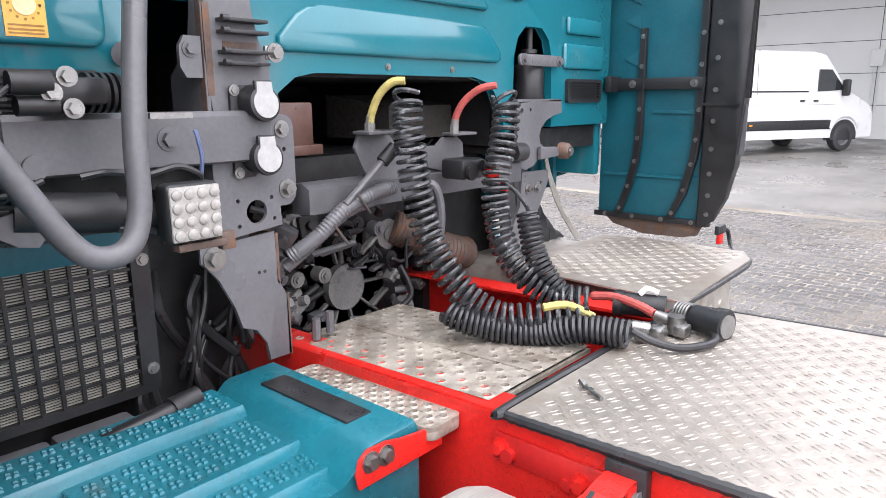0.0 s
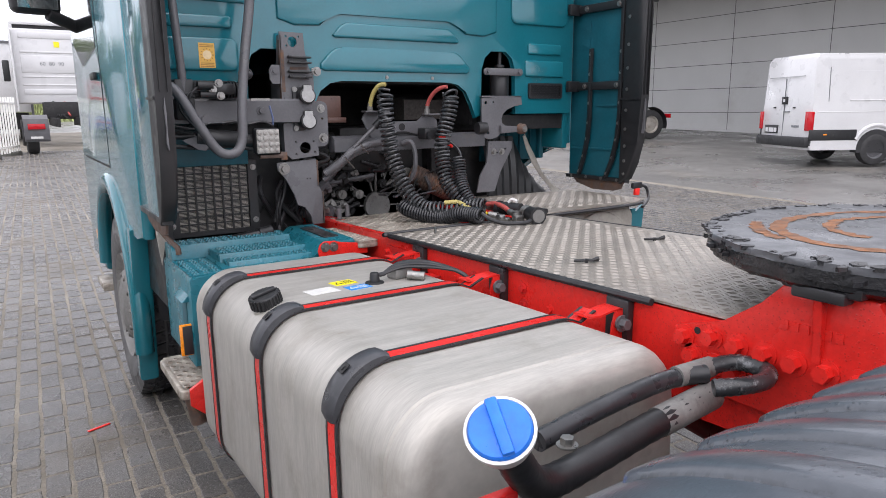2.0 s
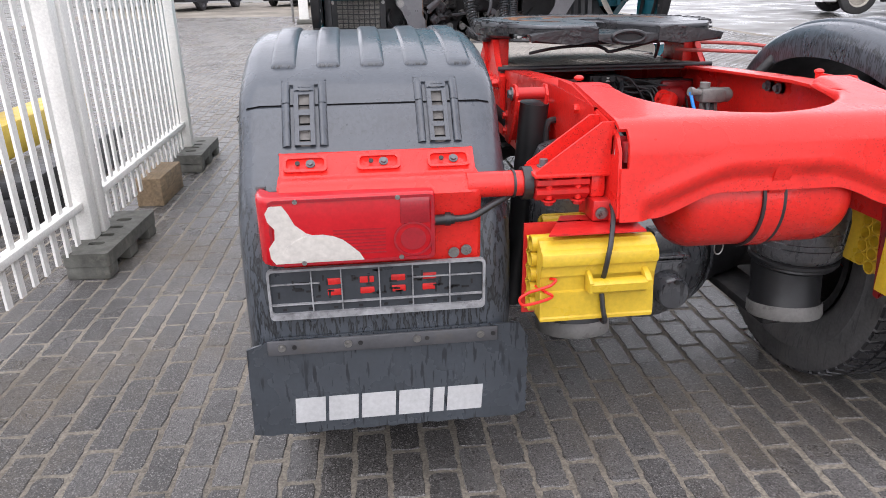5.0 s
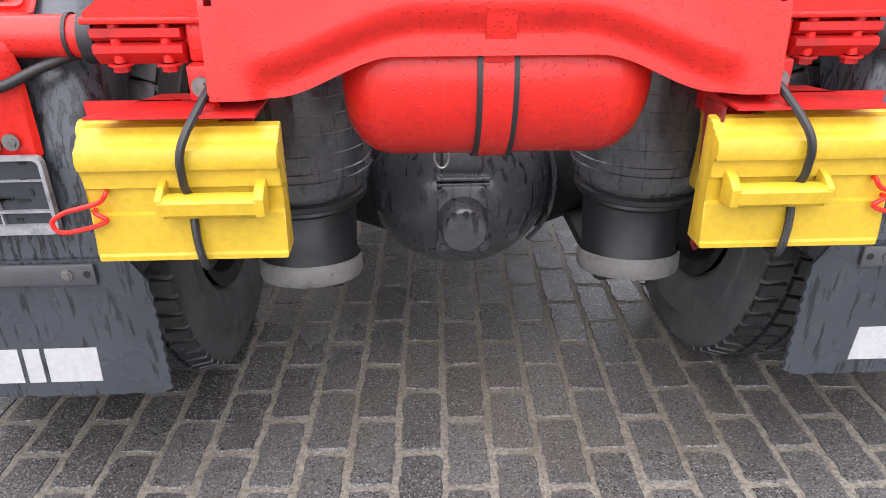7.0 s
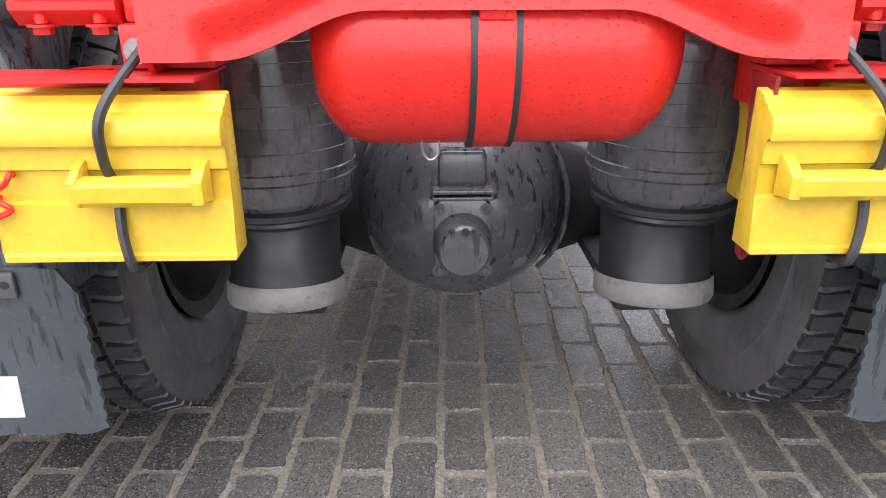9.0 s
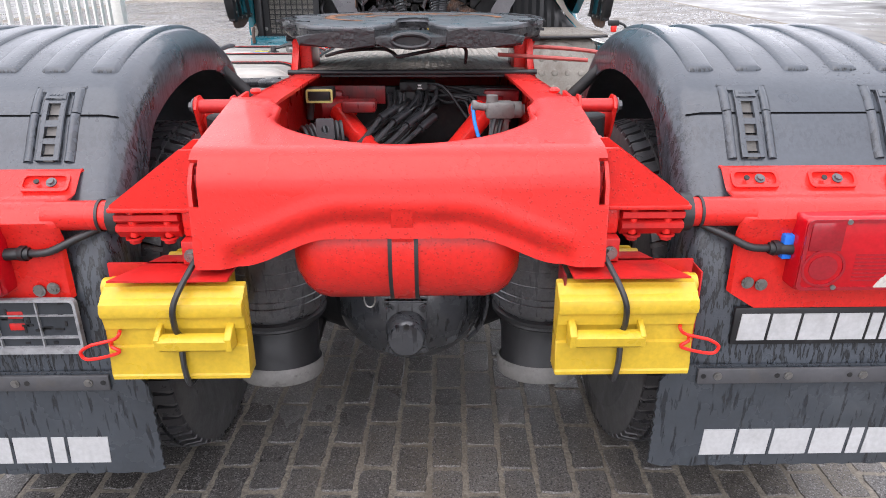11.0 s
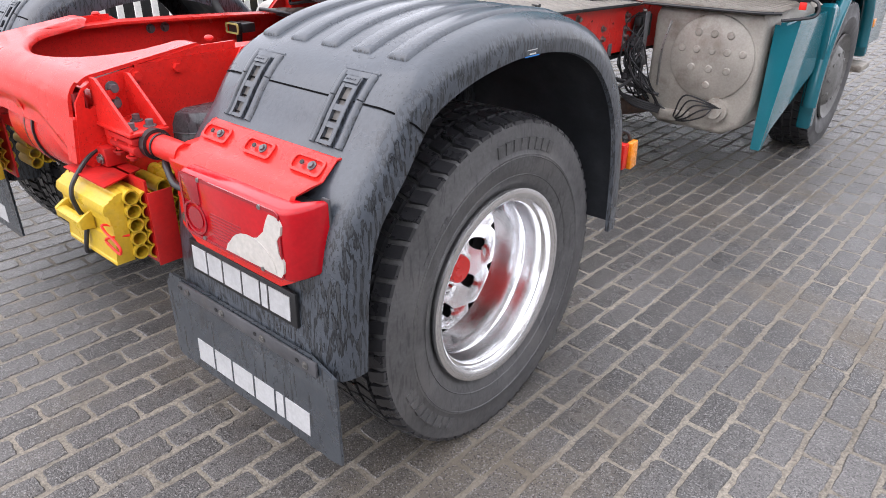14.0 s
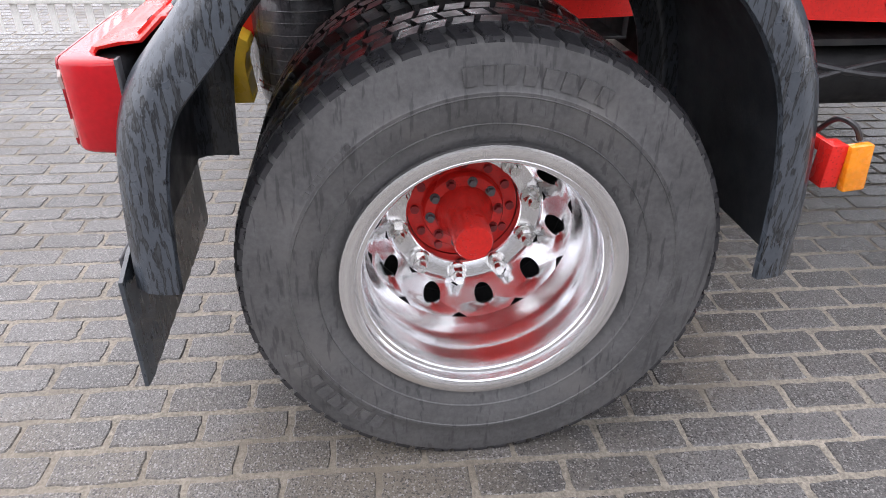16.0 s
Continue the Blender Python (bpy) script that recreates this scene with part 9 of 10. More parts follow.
part("frame", join(box(-3.84, -3.80, 1.2, 3.7, 0.5, 0.56), *[box(-3.84, -3.80, y, y + 0.06, 0.5, 1.5) for y in (1.2, 2.0, 2.8, 3.6)]), RUBBER, dark)
tagged(part("red_scrap", moved(box(-0.055, 0.055, -0.008, 0.008, 0, 0.006, 0.002), pose(-1.43, 3.52, 0.0, 0, 0, 20)), RED_BRIGHT), "scrap of red plastic on the paving", "litter")

# ---- building ----
BX = 23.05
bz = 0.28
wall = tagged(part("wall_east", box(BX, BX + 0.4, -30, 27.2, bz - 0.4, 6.4), WALL), "pale grey panelled hall wall", "wall", kind="structure")
for z in (1.30, 2.25, 3.20, 4.15, 5.10):
    part("panel_joint", box(BX - 0.006, BX + 0.002, -30, 27.2, z, z + 0.022), JOINT_DARK, wall)
for y in np.arange(-29, 27, 3.85):
    part("panel_joint", box(BX - 0.006, BX + 0.002, y, y + 0.022, bz, 6.0), JOINT_DARK, wall)
part("downpipe", join(cyl((BX - 0.06, 23.6, 0.5), (BX - 0.06, 23.6, 6.0), 0.05, n=10)), SIGN_GREY, wall, "grey downpipe")
part("plinth", box(BX - 0.05, BX, -30, 27.2, bz - 0.3, bz + 0.35), WALL, wall)
tagged(part("junction_box", join(box(BX - 0.15, BX, 5.5, 5.85, 2.45, 2.95, 0.02), cyl((BX - 0.03, 5.6, 1.0), (BX - 0.03, 5.6, 2.5), 0.02, n=8), cyl((BX - 0.03, 5.75, 1.3), (BX - 0.03, 5.75, 2.5), 0.015, n=8)), WALL), "grey electric junction box on the wall", "junction box")
canopy = tagged(part("canopy", join(box(16.5, 40, -30, 34, 6.15, 6.6), *[box(16.6, 40, y, y + 0.12, 6.03, 6.16) for y in np.arange(-29, 34, 2.0)]), CANOPY), "dark canopy roof over the yard edge", "canopy", kind="structure")
for y in np.arange(12, 34, 3.2):
    lm = tagged(part("strip_light", box(20.55, 20.70, y, y + 2.4, 5.99, 6.05), LAMP_WHITE), "lit strip light under the canopy", "strip light", "canopy lights")
tagged(part("wall_far", box(BX + 0.4, 60, 27.0, 27.2, 0, 6.3), WALL), "pale grey hall end wall", "wall", kind="structure")


# ---- vehicles ----
def wheel_parts(owner, x, y, r, w, rim_mat=STEEL, s=1):
    """A road wheel in the thing's own frame, axle along x."""
    t = part("wheel", lathe([(-w / 2, r * 0.60), (-w / 2, r * 0.85), (-w * 0.42, r * 0.97), (-w * 0.25, r), (w * 0.25, r), (w * 0.42, r * 0.97), (w / 2, r * 0.85), (w / 2, r * 0.60)], (x, y, r), "x", 32), FAR_TYRE, owner)
    part("rim", join(lathe([(w * 0.42, r * 0.62), (w * 0.40, r * 0.56), (w * 0.25, r * 0.50), (w * 0.30, r * 0.30), (w * 0.36, r * 0.15), (w * 0.36, 0)], (x, y, r), "x", 24, s),
                     *[cyl((x + s * w * 0.25, y + r * 0.4 * math.cos(a), r + r * 0.4 * math.sin(a)), (x + s * w * 0.31, y + r * 0.4 * math.cos(a), r + r * 0.4 * math.sin(a)), r * 0.05, n=6) for a in np.arange(0, 6.28, 0.785)]), rim_mat, t)
    t.location = (0, 0, 0)
    return t


def loc0(*obs):
    for o in obs:
        o.location = (0, 0, 0)


def panel_van(at, heading, paint, label, length=5.9, height=2.60, overhang=1.38):
    """A high roof panel van; its nose points to +y of its own frame, rear at y = 0."""
    v = thing("panel_van", at, label, "van")
    w = 0.98
    prof = [(0.0, 0.42), (0.02, 1.2), (0.05, height - 0.12), (0.14, height), (length - 2.05, height), (length - 1.75, height - 0.06), (length - 0.95, 1.50), (length - 0.22, 1.18), (length - 0.05, 0.98), (length, 0.50), (length - 0.03, 0.34), (0.05, 0.34)]
    bm_rows = []
    for x, k in ((-w, 0.94), (-w * 0.985, 0.985), (-w * 0.90, 1.0), (0, 1.0), (w * 0.90, 1.0), (w * 0.985, 0.985), (w, 0.94)):
        bm_rows.append([(x * (1 if z < 1.3 else 1 - 0.07 * (z - 1.3) / 1.3), length / 2 + (y - length / 2) * (0.985 if abs(x) > w * 0.95 else 1), 0.34 + (z - 0.34) * k) for y, z in prof + prof[:1]])
    body = part("body", grid_sheet(bm_rows), paint, v)
    ends = [(bm_rows[k][:-1], [tuple(range(len(prof)))]) for k in (0, -1)]
    loc0(body, *each("side_panel", ends, paint, v))
    for s in (1, -1):
        arch_y = (overhang, length - 1.02)
        for y in arch_y:
            a = part("wheel_arch", side(prism([(y + 0.44 * math.cos(t), 0.36 + 0.42 * math.sin(t)) for t in np.linspace(-0.2, math.pi + 0.2, 16)], "x", w - 0.20, w + 0.006), s), RUBBER, v)
            loc0(a)
            wheel_parts(v, s * (w - 0.09), y, 0.345, 0.22, GREY, s)
        o = part("side_window", side(prism([(length - 2.02, 1.46), (length - 2.0, 1.98), (length - 1.62, 1.98), (length - 1.12, 1.50)], "x", w - 0.035, w + 0.004), s), GLASS_DARK, v)
        q = part("side_trim", side(join(box(w - 0.01, w + 0.012, overhang + 0.46, length - 1.5, 0.55, 0.78, 0.01), box(w - 0.01, w + 0.012, 0.03, overhang - 0.46, 0.55, 0.78, 0.01)), s), BLACK, v)
        d = part("door_rail", side(box(w - 0.030, w - 0.004, 2.1, length - 2.3, 1.44, 1.475, 0.004), s), BLACK, v)
        loc0(*each("arch_flare", [side(tube([(w - 0.004, y + 0.50 * math.cos(t), 0.40 + 0.47 * math.sin(t)) for t in np.linspace(0.35, math.pi - 0.35, 9)], 0.045, 8), s) for y in arch_y], paint, v))
        loc0(*each("body_crease", [side(tube([(x, y0, z), (x, y1, z)], 0.016, 8, smooth=False), s) for x, y0, y1, z in ((w - 0.010, 0.2, length - 1.4, 1.16), (w - 0.058, 1.0, length - 2.4, 2.02), (w - 0.012, 0.9, 1.9, 1.40))], paint, v))
        loc0(*each("panel_seam", [side(box(w - 0.06, w - 0.012, y - 0.006, y + 0.006, 0.80, 1.38), s) for y in (0.42, 3.05)] + [side(moved(box(-0.006, 0.012, y - 0.006, y + 0.006, 0.0, 0.72), pose(w - 0.012, 0, 1.38, 0, -3.0, 0)), s) for y in (0.42, 3.05)], SIGN_GREY, v))
        loc0(*each("side_marker", [side(box(w, w + 0.018, y, y + 0.09, 0.66, 0.69, 0.003), s) for y in (0.35, overhang + 1.3)], ORANGE, v))
        hnd = part("door_handle", side(join(box(w - 0.02, w + 0.02, length - 2.12, length - 1.98, 1.22, 1.26, 0.006), box(w - 0.02, w + 0.02, length - 2.55, length - 2.41, 1.22, 1.26, 0.006)), s), BLACK, v)
        tl = part("tail_lamp", side(box(w - 0.13, w + 0.004, -0.012, 0.13, 0.76, 1.17, 0.015), s), LENS_RED, v)
        mi = part("mirror", side(box(w, w + 0.20, length - 1.25, length - 1.15, 1.35, 1.75, 0.04), s), BLACK, v)
        hd = part("headlamp", side(box(w - 0.35, w - 0.06, length - 0.22, length - 0.05, 0.95, 1.12, 0.03), s), LENS_WHITE, v)
        loc0(o, q, d, hnd, tl, mi, hd)
    extras = [part("rear_door_seam", join(box(-0.004, 0.004, -0.002, 0.02, 0.62, 1.9), box(-0.7, 0.7, -0.002, 0.02, 1.93, 1.937)), SIGN_GREY, v),
              part("rear_bumper", box(-w, w, -0.07, 0.12, 0.40, 0.62, 0.03), BLACK, v), part("windscreen", prism([(length - 1.70, height - 0.13), (length - 0.98, 1.53), (length - 0.96, 1.55), (length - 1.68, height - 0.10)], "x", -0.78, 0.78), GLASS_DARK, v),
              part("badge", box(-0.10, 0.10, -0.008, 0.03, 1.33, 1.50, 0.006), DARKBAY, v), part("badge_mark", box(-0.035, 0.035, -0.012, -0.006, 1.38, 1.45), WHITE, v),
              *each("door_latch", [box(x, x + 0.06, -0.012, 0.03, 1.24, 1.27, 0.004) for x in (-0.42, 0.36)], DARKBAY, v), part("door_grip", box(0.0, 0.22, -0.012, 0.03, 1.155, 1.18, 0.004), SIGN_GREY, v),
              part("plate_holder", box(-0.72, -0.18, -0.010, 0.03, 0.67, 0.86, 0.006), BLACK, v), part("plate_bars", join(*[box(x, x + 0.10, -0.014, -0.008, 0.70, 0.80) for x in (-0.68, -0.54, -0.44, -0.32)]), WHITE, v),
              part("name_bars", join(*[box(x, x + 0.05, -0.006, 0.03, 0.82, 0.87) for x in (0.36, 0.43, 0.50, 0.57)]), SIGN_GREY, v)]
    loc0(*extras)
    v.rotation_euler = (0, 0, heading)
    return v


def heading_of(dx, dy):
    return math.atan2(-dx, dy)


hv = heading_of(4.0, -2.15)
d = Vector((4.0, -2.15)).normalized()
nrm = Vector((-d.y, d.x))
rear = Vector((14.47, 7.57)) - d * 1.58 + nrm * 0.90
panel_van((rear.x, rear.y, 0.245), hv, WHITE, "white high roof panel van parked by the hall", 6.95, 2.40, 1.58)


def tractor(at, heading, paint, label, detail=True):
    """A parked tractor unit in its own frame: rear axle at y = 0, nose to +y."""
    t = thing("parked_tractor", at, label, "truck")
    obs = [part("chassis", join(box(-0.40, -0.33, -0.8, 4.4, 0.75, 0.98), box(0.33, 0.40, -0.8, 4.4, 0.75, 0.98)), DARKBAY, t),
           part("cab", prism([(2.35, 0.95), (2.35, 3.05), (2.55, 3.20), (4.05, 2.95), (4.55, 1.75), (4.62, 1.1), (4.62, 0.35), (4.20, 0.35), (4.12, 0.72), (3.95, 0.98), (3.60, 1.10), (3.25, 0.98), (3.10, 0.75), (3.05, 0.95)], "x", -1.22, 1.22, 0.05, 3), paint, t),
           part("roof_fairing", prism([(2.30, 3.0), (2.30, 3.78), (2.50, 3.80), (3.70, 3.35), (4.05, 3.0)], "x", -1.10, 1.10, 0.05, 3), paint, t),
           *each("side_fairing", [box(-1.22, -1.18, 1.95, 2.40, 1.15, 3.7, 0.01), box(1.18, 1.22, 1.95, 2.40, 1.15, 3.7, 0.01)], paint, t),
           part("windscreen", prism([(4.08, 2.75), (4.52, 1.80), (4.55, 1.80), (4.12, 2.78)], "x", -1.08, 1.08), GLASS_DARK, t),
           part("sun_visor", box(-1.1, 1.1, 4.0, 4.35, 2.85, 2.95, 0.02), BLACK, t),
           part("fifth_wheel", prism([(0.45 * math.cos(a), 0.5 + 0.45 * math.sin(a)) for a in np.linspace(-1.0, 4.14, 24)], "z", 1.16, 1.22), GREASE, t),
           part("deck", box(-0.5, 0.5, 0.9, 2.2, 0.98, 1.02), DARKBAY, t)]
    for s in (1, -1):
        obs += [part("side_window", side(prism([(3.15, 1.75), (3.15, 2.45), (3.85, 2.45), (4.22, 1.75)], "x", 1.215, 1.224), s), GLASS_DARK, t),
                part("door_handle", side(box(1.22, 1.24, 3.1, 3.35, 1.38, 1.46, 0.02), s), BLACK, t), part("roof_stripe", side(box(1.215, 1.224, 2.5, 4.0, 2.72, 2.80), s), BLACK, t),
                part("fuel_tank", side(box(0.55, 1.20, 0.75, 1.95, 0.42, 1.02, 0.10, 4), s), TANK, t), part("tank_strap", side(join(box(0.54, 1.212, 1.05, 1.12, 0.41, 1.03, 0.10, 4), box(0.54, 1.212, 1.55, 1.62, 0.41, 1.03, 0.10, 4)), s), BLACK, t),
                part("mudguard", side(grid_sheet([[(x, 0.62 * math.cos(a), 0.5 + 0.60 * math.sin(a)) for x in (0.62, 1.25)] for a in np.linspace(-0.05, math.pi + 0.25, 20)]), s), BLACK, t),
                part("steps", side(box(1.0, 1.22, 2.45, 2.95, 0.35, 0.95, 0.02), s), DARKBAY, t), part("mirror", side(box(1.25, 1.45, 4.35, 4.5, 1.75, 2.45, 0.04), s), BLACK, t), part("tail_lamp", side(box(0.75, 1.2, -0.80, -0.74, 0.72, 0.86, 0.01), s), LENS_RED, t)]
        wheel_parts(t, s * 1.08, 0.0, 0.50, 0.30, EXHAUST, s)
        wheel_parts(t, s * 1.05, 3.60, 0.50, 0.30, EXHAUST, s)
    # a low cab: everything over the chassis is squashed
    for o in obs:
        for q in o.data.vertices:
            if q.co.z > 1.25:
                q.co.z = 1.25 + (q.co.z - 1.25) * 0.82
    for o in obs:
        o.location = (0, 0, 0)
    t.rotation_euler = (0, 0, heading)
    return t


ht = heading_of(-3.56, 1.07)
d = Vector((-3.56, 1.07)).normalized()
nrm = Vector((-d.y, d.x))
p = Vector((17.45, 16.40)) - nrm * 1.08
tractor((p.x, p.y, 0.45), ht, WHITE, "white tractor truck parked before the hall")


def white_truck(at):
    """A white tractor seen from behind, nose away from the yard, in its own frame."""
    t = thing("white_truck", at, "white tractor truck standing behind a picket fence", "truck")
    obs = [part("cab_back", box(-1.22, 1.22, 3.0, 5.0, 1.45, 3.80, 0.05, 3), WHITE, t), part("roof_panel", box(-1.2, 1.2, 3.35, 4.6, 3.79, 4.05, 0.06), WHITE, t), part("roof_frame", box(-1.2, 1.2, 3.02, 3.08, 3.92, 4.02, 0.02), WHITE, t), part("roof_gap", box(-1.12, 1.12, 3.10, 3.14, 3.80, 3.92), DARKBAY, t),
           *[part("pressed_bead", box(-1.0, 1.0, 2.98, 3.02, z, z + d, 0.012), WHITE, t) for z, d in ((1.75, 0.16), (2.02, 0.05), (2.28, 0.05), (2.42, 0.55), (3.05, 0.06), (3.50, 0.20))],
           part("grey_back", box(-0.55, 0.75, 2.6, 3.0, 0.95, 1.50, 0.03), DARKBAY, t), part("chassis", join(box(-0.4, -0.33, -0.8, 3.2, 0.75, 1.0), box(0.33, 0.4, -0.8, 3.2, 0.75, 1.0)), DARKBAY, t),
           part("yellow_label", box(-0.02, 0.14, 2.990, 2.996, 3.24, 3.42), LABEL_YELLOW, t)]
    marks_ = bpy.data.curves.new("speed_numbers", "FONT")
    marks_.body, marks_.size, marks_.extrude, marks_.align_x = "60  80  90", 0.17, 0.002, "CENTER"
    marks_.materials.append(SIGN_GREY)
    num = new("speed_numbers", marks_)
    num.parent = t
    num.matrix_basis = pose(-0.13, 2.974, 2.66, 90, 0, 0)
    for s in (1, -1):
        obs += [part("mudguard", side(grid_sheet([[(x, 0.62 * math.cos(a), 0.5 + 0.60 * math.sin(a)) for x in (0.62, 1.25)] for a in np.linspace(-0.05, math.pi + 0.25, 20)]), s), GREY, t),
                part("rear_panel", side(box(0.62, 1.25, -0.68, -0.62, 0.40, 1.0, 0.02), s), GREY, t), part("tail_lamp", side(box(0.72, 1.15, -0.74, -0.68, 0.70, 0.85, 0.01), s), LENS_RED, t),
                part("mirror", side(box(1.30, 1.50, 4.5, 4.62, 2.2, 2.9, 0.04), s), BLACK, t), part("side_fairing", side(box(1.20, 1.25, 2.6, 3.1, 1.2, 3.8, 0.01), s), WHITE, t), part("flap_mark", side(box(0.8, 1.1, -0.689, -0.682, 0.44, 0.50), s), WHITE_CLEAN, t)]
        wheel_parts(t, s * 1.05, 0.0, 0.48, 0.32, EXHAUST, s)
        wheel_parts(t, s * 1.05, 4.1, 0.48, 0.30, EXHAUST, s)
    obs += [part("hose_coil", coil([(-0.2, 2.9, 1.5), (-0.2, 2.7, 1.1), (0.1, 2.4, 1.05)], 0.06, 0.015, 14), RUBBER, t), part("red_hose", tube([(0.1, 2.9, 1.5), (0.12, 2.7, 1.25), (0.2, 2.5, 1.05)], 0.03, 8), RED_HOSE, t)]
    for o in obs:
        o.location = (0, 0, 0)
    return t


white_truck((0.15, 23.2, 0.375))
box_truck = thing("box_trailer", (-1.8, 30.0, 0.50), "tall white box body parked behind the fence", "trailer")
part("body", box(-2.62, -0.60, 29.0, 34.5, 1.55, 3.95, 0.03), WHITE, box_truck)
each("corner_post", [box(-2.66, -2.58, 28.96, 29.06, 1.2, 4.0), box(-0.62, -0.54, 28.96, 29.06, 1.2, 4.0)], GREY, box_truck)
part("top_rail", box(-2.66, -0.54, 28.95, 29.05, 3.93, 4.01), GREY, box_truck)
each("wheel", [cyl((x, 31.5, 1.02), (x + 0.3, 31.5, 1.02), 0.5, n=24) for x in (-2.5, -1.0)], TYRE, box_truck)
part("under_frame", box(-2.4, -0.7, 29.2, 34.3, 0.95, 1.54), DARKBAY, box_truck)

panel_van((-8.30, 27.8, 0.50), heading_of(1.35, 4.0), VAN_GREY, "dark grey panel van parked by the road", 5.4, 2.45)


def blue_car(at, heading):
    c = thing("blue_car", at, "low dark blue sports car by the gate", "car")
    prof = [(0.0, 0.35), (0.02, 0.78), (0.12, 0.90), (0.75, 0.92), (1.35, 1.20), (2.3, 1.22), (3.0, 0.90), (4.2, 0.72), (4.4, 0.5), (4.4, 0.25), (0.05, 0.25)]
    rows = [[(x, y, 0.25 + (z - 0.25) * k) for y, z in prof + prof[:1]] for x, k in ((-0.90, 0.72), (-0.88, 0.80), (-0.66, 1.0), (0.66, 1.0), (0.88, 0.80), (0.90, 0.72))]
    obs = [part("body", join(grid_sheet(rows), (rows[0][:-1], [tuple(range(len(prof)))]), (rows[-1][:-1], [tuple(range(len(prof)))])), BLUE_CAR, c), part("rear_window", prism([(0.80, 0.94), (1.34, 1.19), (1.32, 1.21), (0.78, 0.96)], "x", -0.6, 0.6), GLASS_DARK, c),
           part("tail_lamp", join(box(-0.80, -0.45, -0.012, 0.04, 0.66, 0.76, 0.01), box(0.45, 0.80, -0.012, 0.04, 0.66, 0.76, 0.01)), LENS_RED, c), part("number_plate", box(-0.24, 0.24, -0.014, 0.02, 0.46, 0.57, 0.004), YELLOW_PLATE, c), part("bumper", box(-0.88, 0.88, -0.03, 0.1, 0.25, 0.42, 0.02), BLACK, c)]
    for o in obs:
        o.location = (0, 0, 0)
    for s in (1, -1):
        for y in (0.85, 3.45):
            wheel_parts(c, s * 0.78, y, 0.32, 0.22, GREY, s)
    c.rotation_euler = (0, 0, heading)
    return c


blue_car((-3.95, 31.2, 0.53), heading_of(0.35, 1.0))

# ---- signs and far fence ----
sg = thing("speed_sign", (-2.33, 20.3, 0.32), "round speed limit sign on a white post", "sign")
part("post", box(-2.48, -2.20, 20.25, 20.45, 0.42, 1.95, 0.01), FENCE_WHITE, sg)
part("sign_disc", join(cyl((-2.27, 20.18, 2.18), (-2.27, 20.21, 2.18), 0.27, n=36)), SIGN_RED, sg)
part("sign_face", cyl((-2.27, 20.172, 2.18), (-2.27, 20.181, 2.18), 0.205, n=32), WHITE_CLEAN, sg)
tx = bpy.data.curves.new("limit_number", "FONT")
tx.body, tx.size, tx.extrude, tx.align_x, tx.align_y = "10", 0.27, 0.002, "CENTER", "CENTER"
tx.materials.append(RUBBER)
tob = new("limit_number", tx)
tob.parent = sg
tob.matrix_basis = Matrix.Translation(-sg.location) @ pose(-2.27, 20.169, 2.18, 90, 0, 0)
part("foot", join(box(-2.55, -2.05, 20.0, 20.7, 0.32, 0.44, 0.02)), RUBBER_BLOCK, sg)
ps = thing("pole_sign", (-2.75, 21.4, 0.34), "grey sign board seen from behind on a steel pole", "sign")
part("pole", cyl((-2.75, 21.4, 0.3), (-2.80, 21.4, 3.22), 0.038, n=12), CASTING, ps)
part("board", box(-3.02, -2.58, 21.44, 21.46, 2.42, 3.15, 0.01), SIGN_GREY, ps)
ff = thing("far_fence", (-2.4, 22.0, 0.35), "white picket gate panels on rubber feet", "fence")
part("rail", join(moved(box(0, 2.3, -0.02, 0.02, 0.25, 0.30), pose(-2.0, 20.9, 0.34, 0, 0, 71)), moved(box(0, 2.3, -0.02, 0.02, 1.45, 1.5), pose(-2.0, 20.9, 0.34, 0, 0, 71))), FENCE_WHITE, ff)
pk = None
for k in range(13):
    x, y = -2.0 + 2.3 * k / 12 * math.cos(radians(71)), 20.9 + 2.3 * k / 12 * math.sin(radians(71))
    if pk is None:
        pk = part("picket", box(-0.022, 0.022, -0.008, 0.008, 0.10, 1.62, 0.003), FENCE_WHITE, ff)
        o = pk
    else:
        o = new("picket", pk.data)
        o.parent = ff
    o.location = Vector((x, y, 0.34)) - ff.location
for q in ((-1.95, 21.2), (-1.45, 22.7)):
    part("foot", moved(box(-0.12, 0.12, -0.33, 0.33, 0, 0.13, 0.02), pose(q[0], q[1], 0.34, 0, 0, -28)), RUBBER_BLOCK, ff)

# ---- far road, verge and trees ----
tagged(part("verge", grid_sheet([[(x, y, ground_z(x, y) + h + 0.25 * noise.noise((x * 0.35, y * 0.3, 0))) for x in np.arange(-60, 6, 1.5)] for y, h in ((52, -0.25), (54, 0.3), (57, 1.0), (62, 1.5), (70, 1.9), (90, 2.0))]), GRASS), "tall rough grass verge beyond the road", "verge", kind="structure")
rng = random.Random(21)
gv, gf = [], []
for k in range(5200):
    x, y = rng.uniform(-45, 4), rng.uniform(52.5, 62)
    h0 = ground_z(x, y) + np.interp(y, (52, 54, 57, 62), (-0.25, 0.3, 1.0, 1.5)) + 0.25 * noise.noise((x * 0.35, y * 0.3, 0)) - 0.05
    h = rng.uniform(0.3, 0.9)
    a, w = rng.uniform(0, 3.14), rng.uniform(0.05, 0.14)
    i = len(gv)
    gv += [(x - w * math.cos(a), y - w * math.sin(a), h0), (x + w * math.cos(a), y + w * math.sin(a), h0), (x + rng.uniform(-.15, .15), y + rng.uniform(-.15, .15), h0 + h)]
    gf.append((i, i + 1, i + 2))
grass = new("grass", raw_mesh("grass", gv, gf, GRASS))
tagged(grass, "tall pale grass on the verge", "grass", kind="stuff")


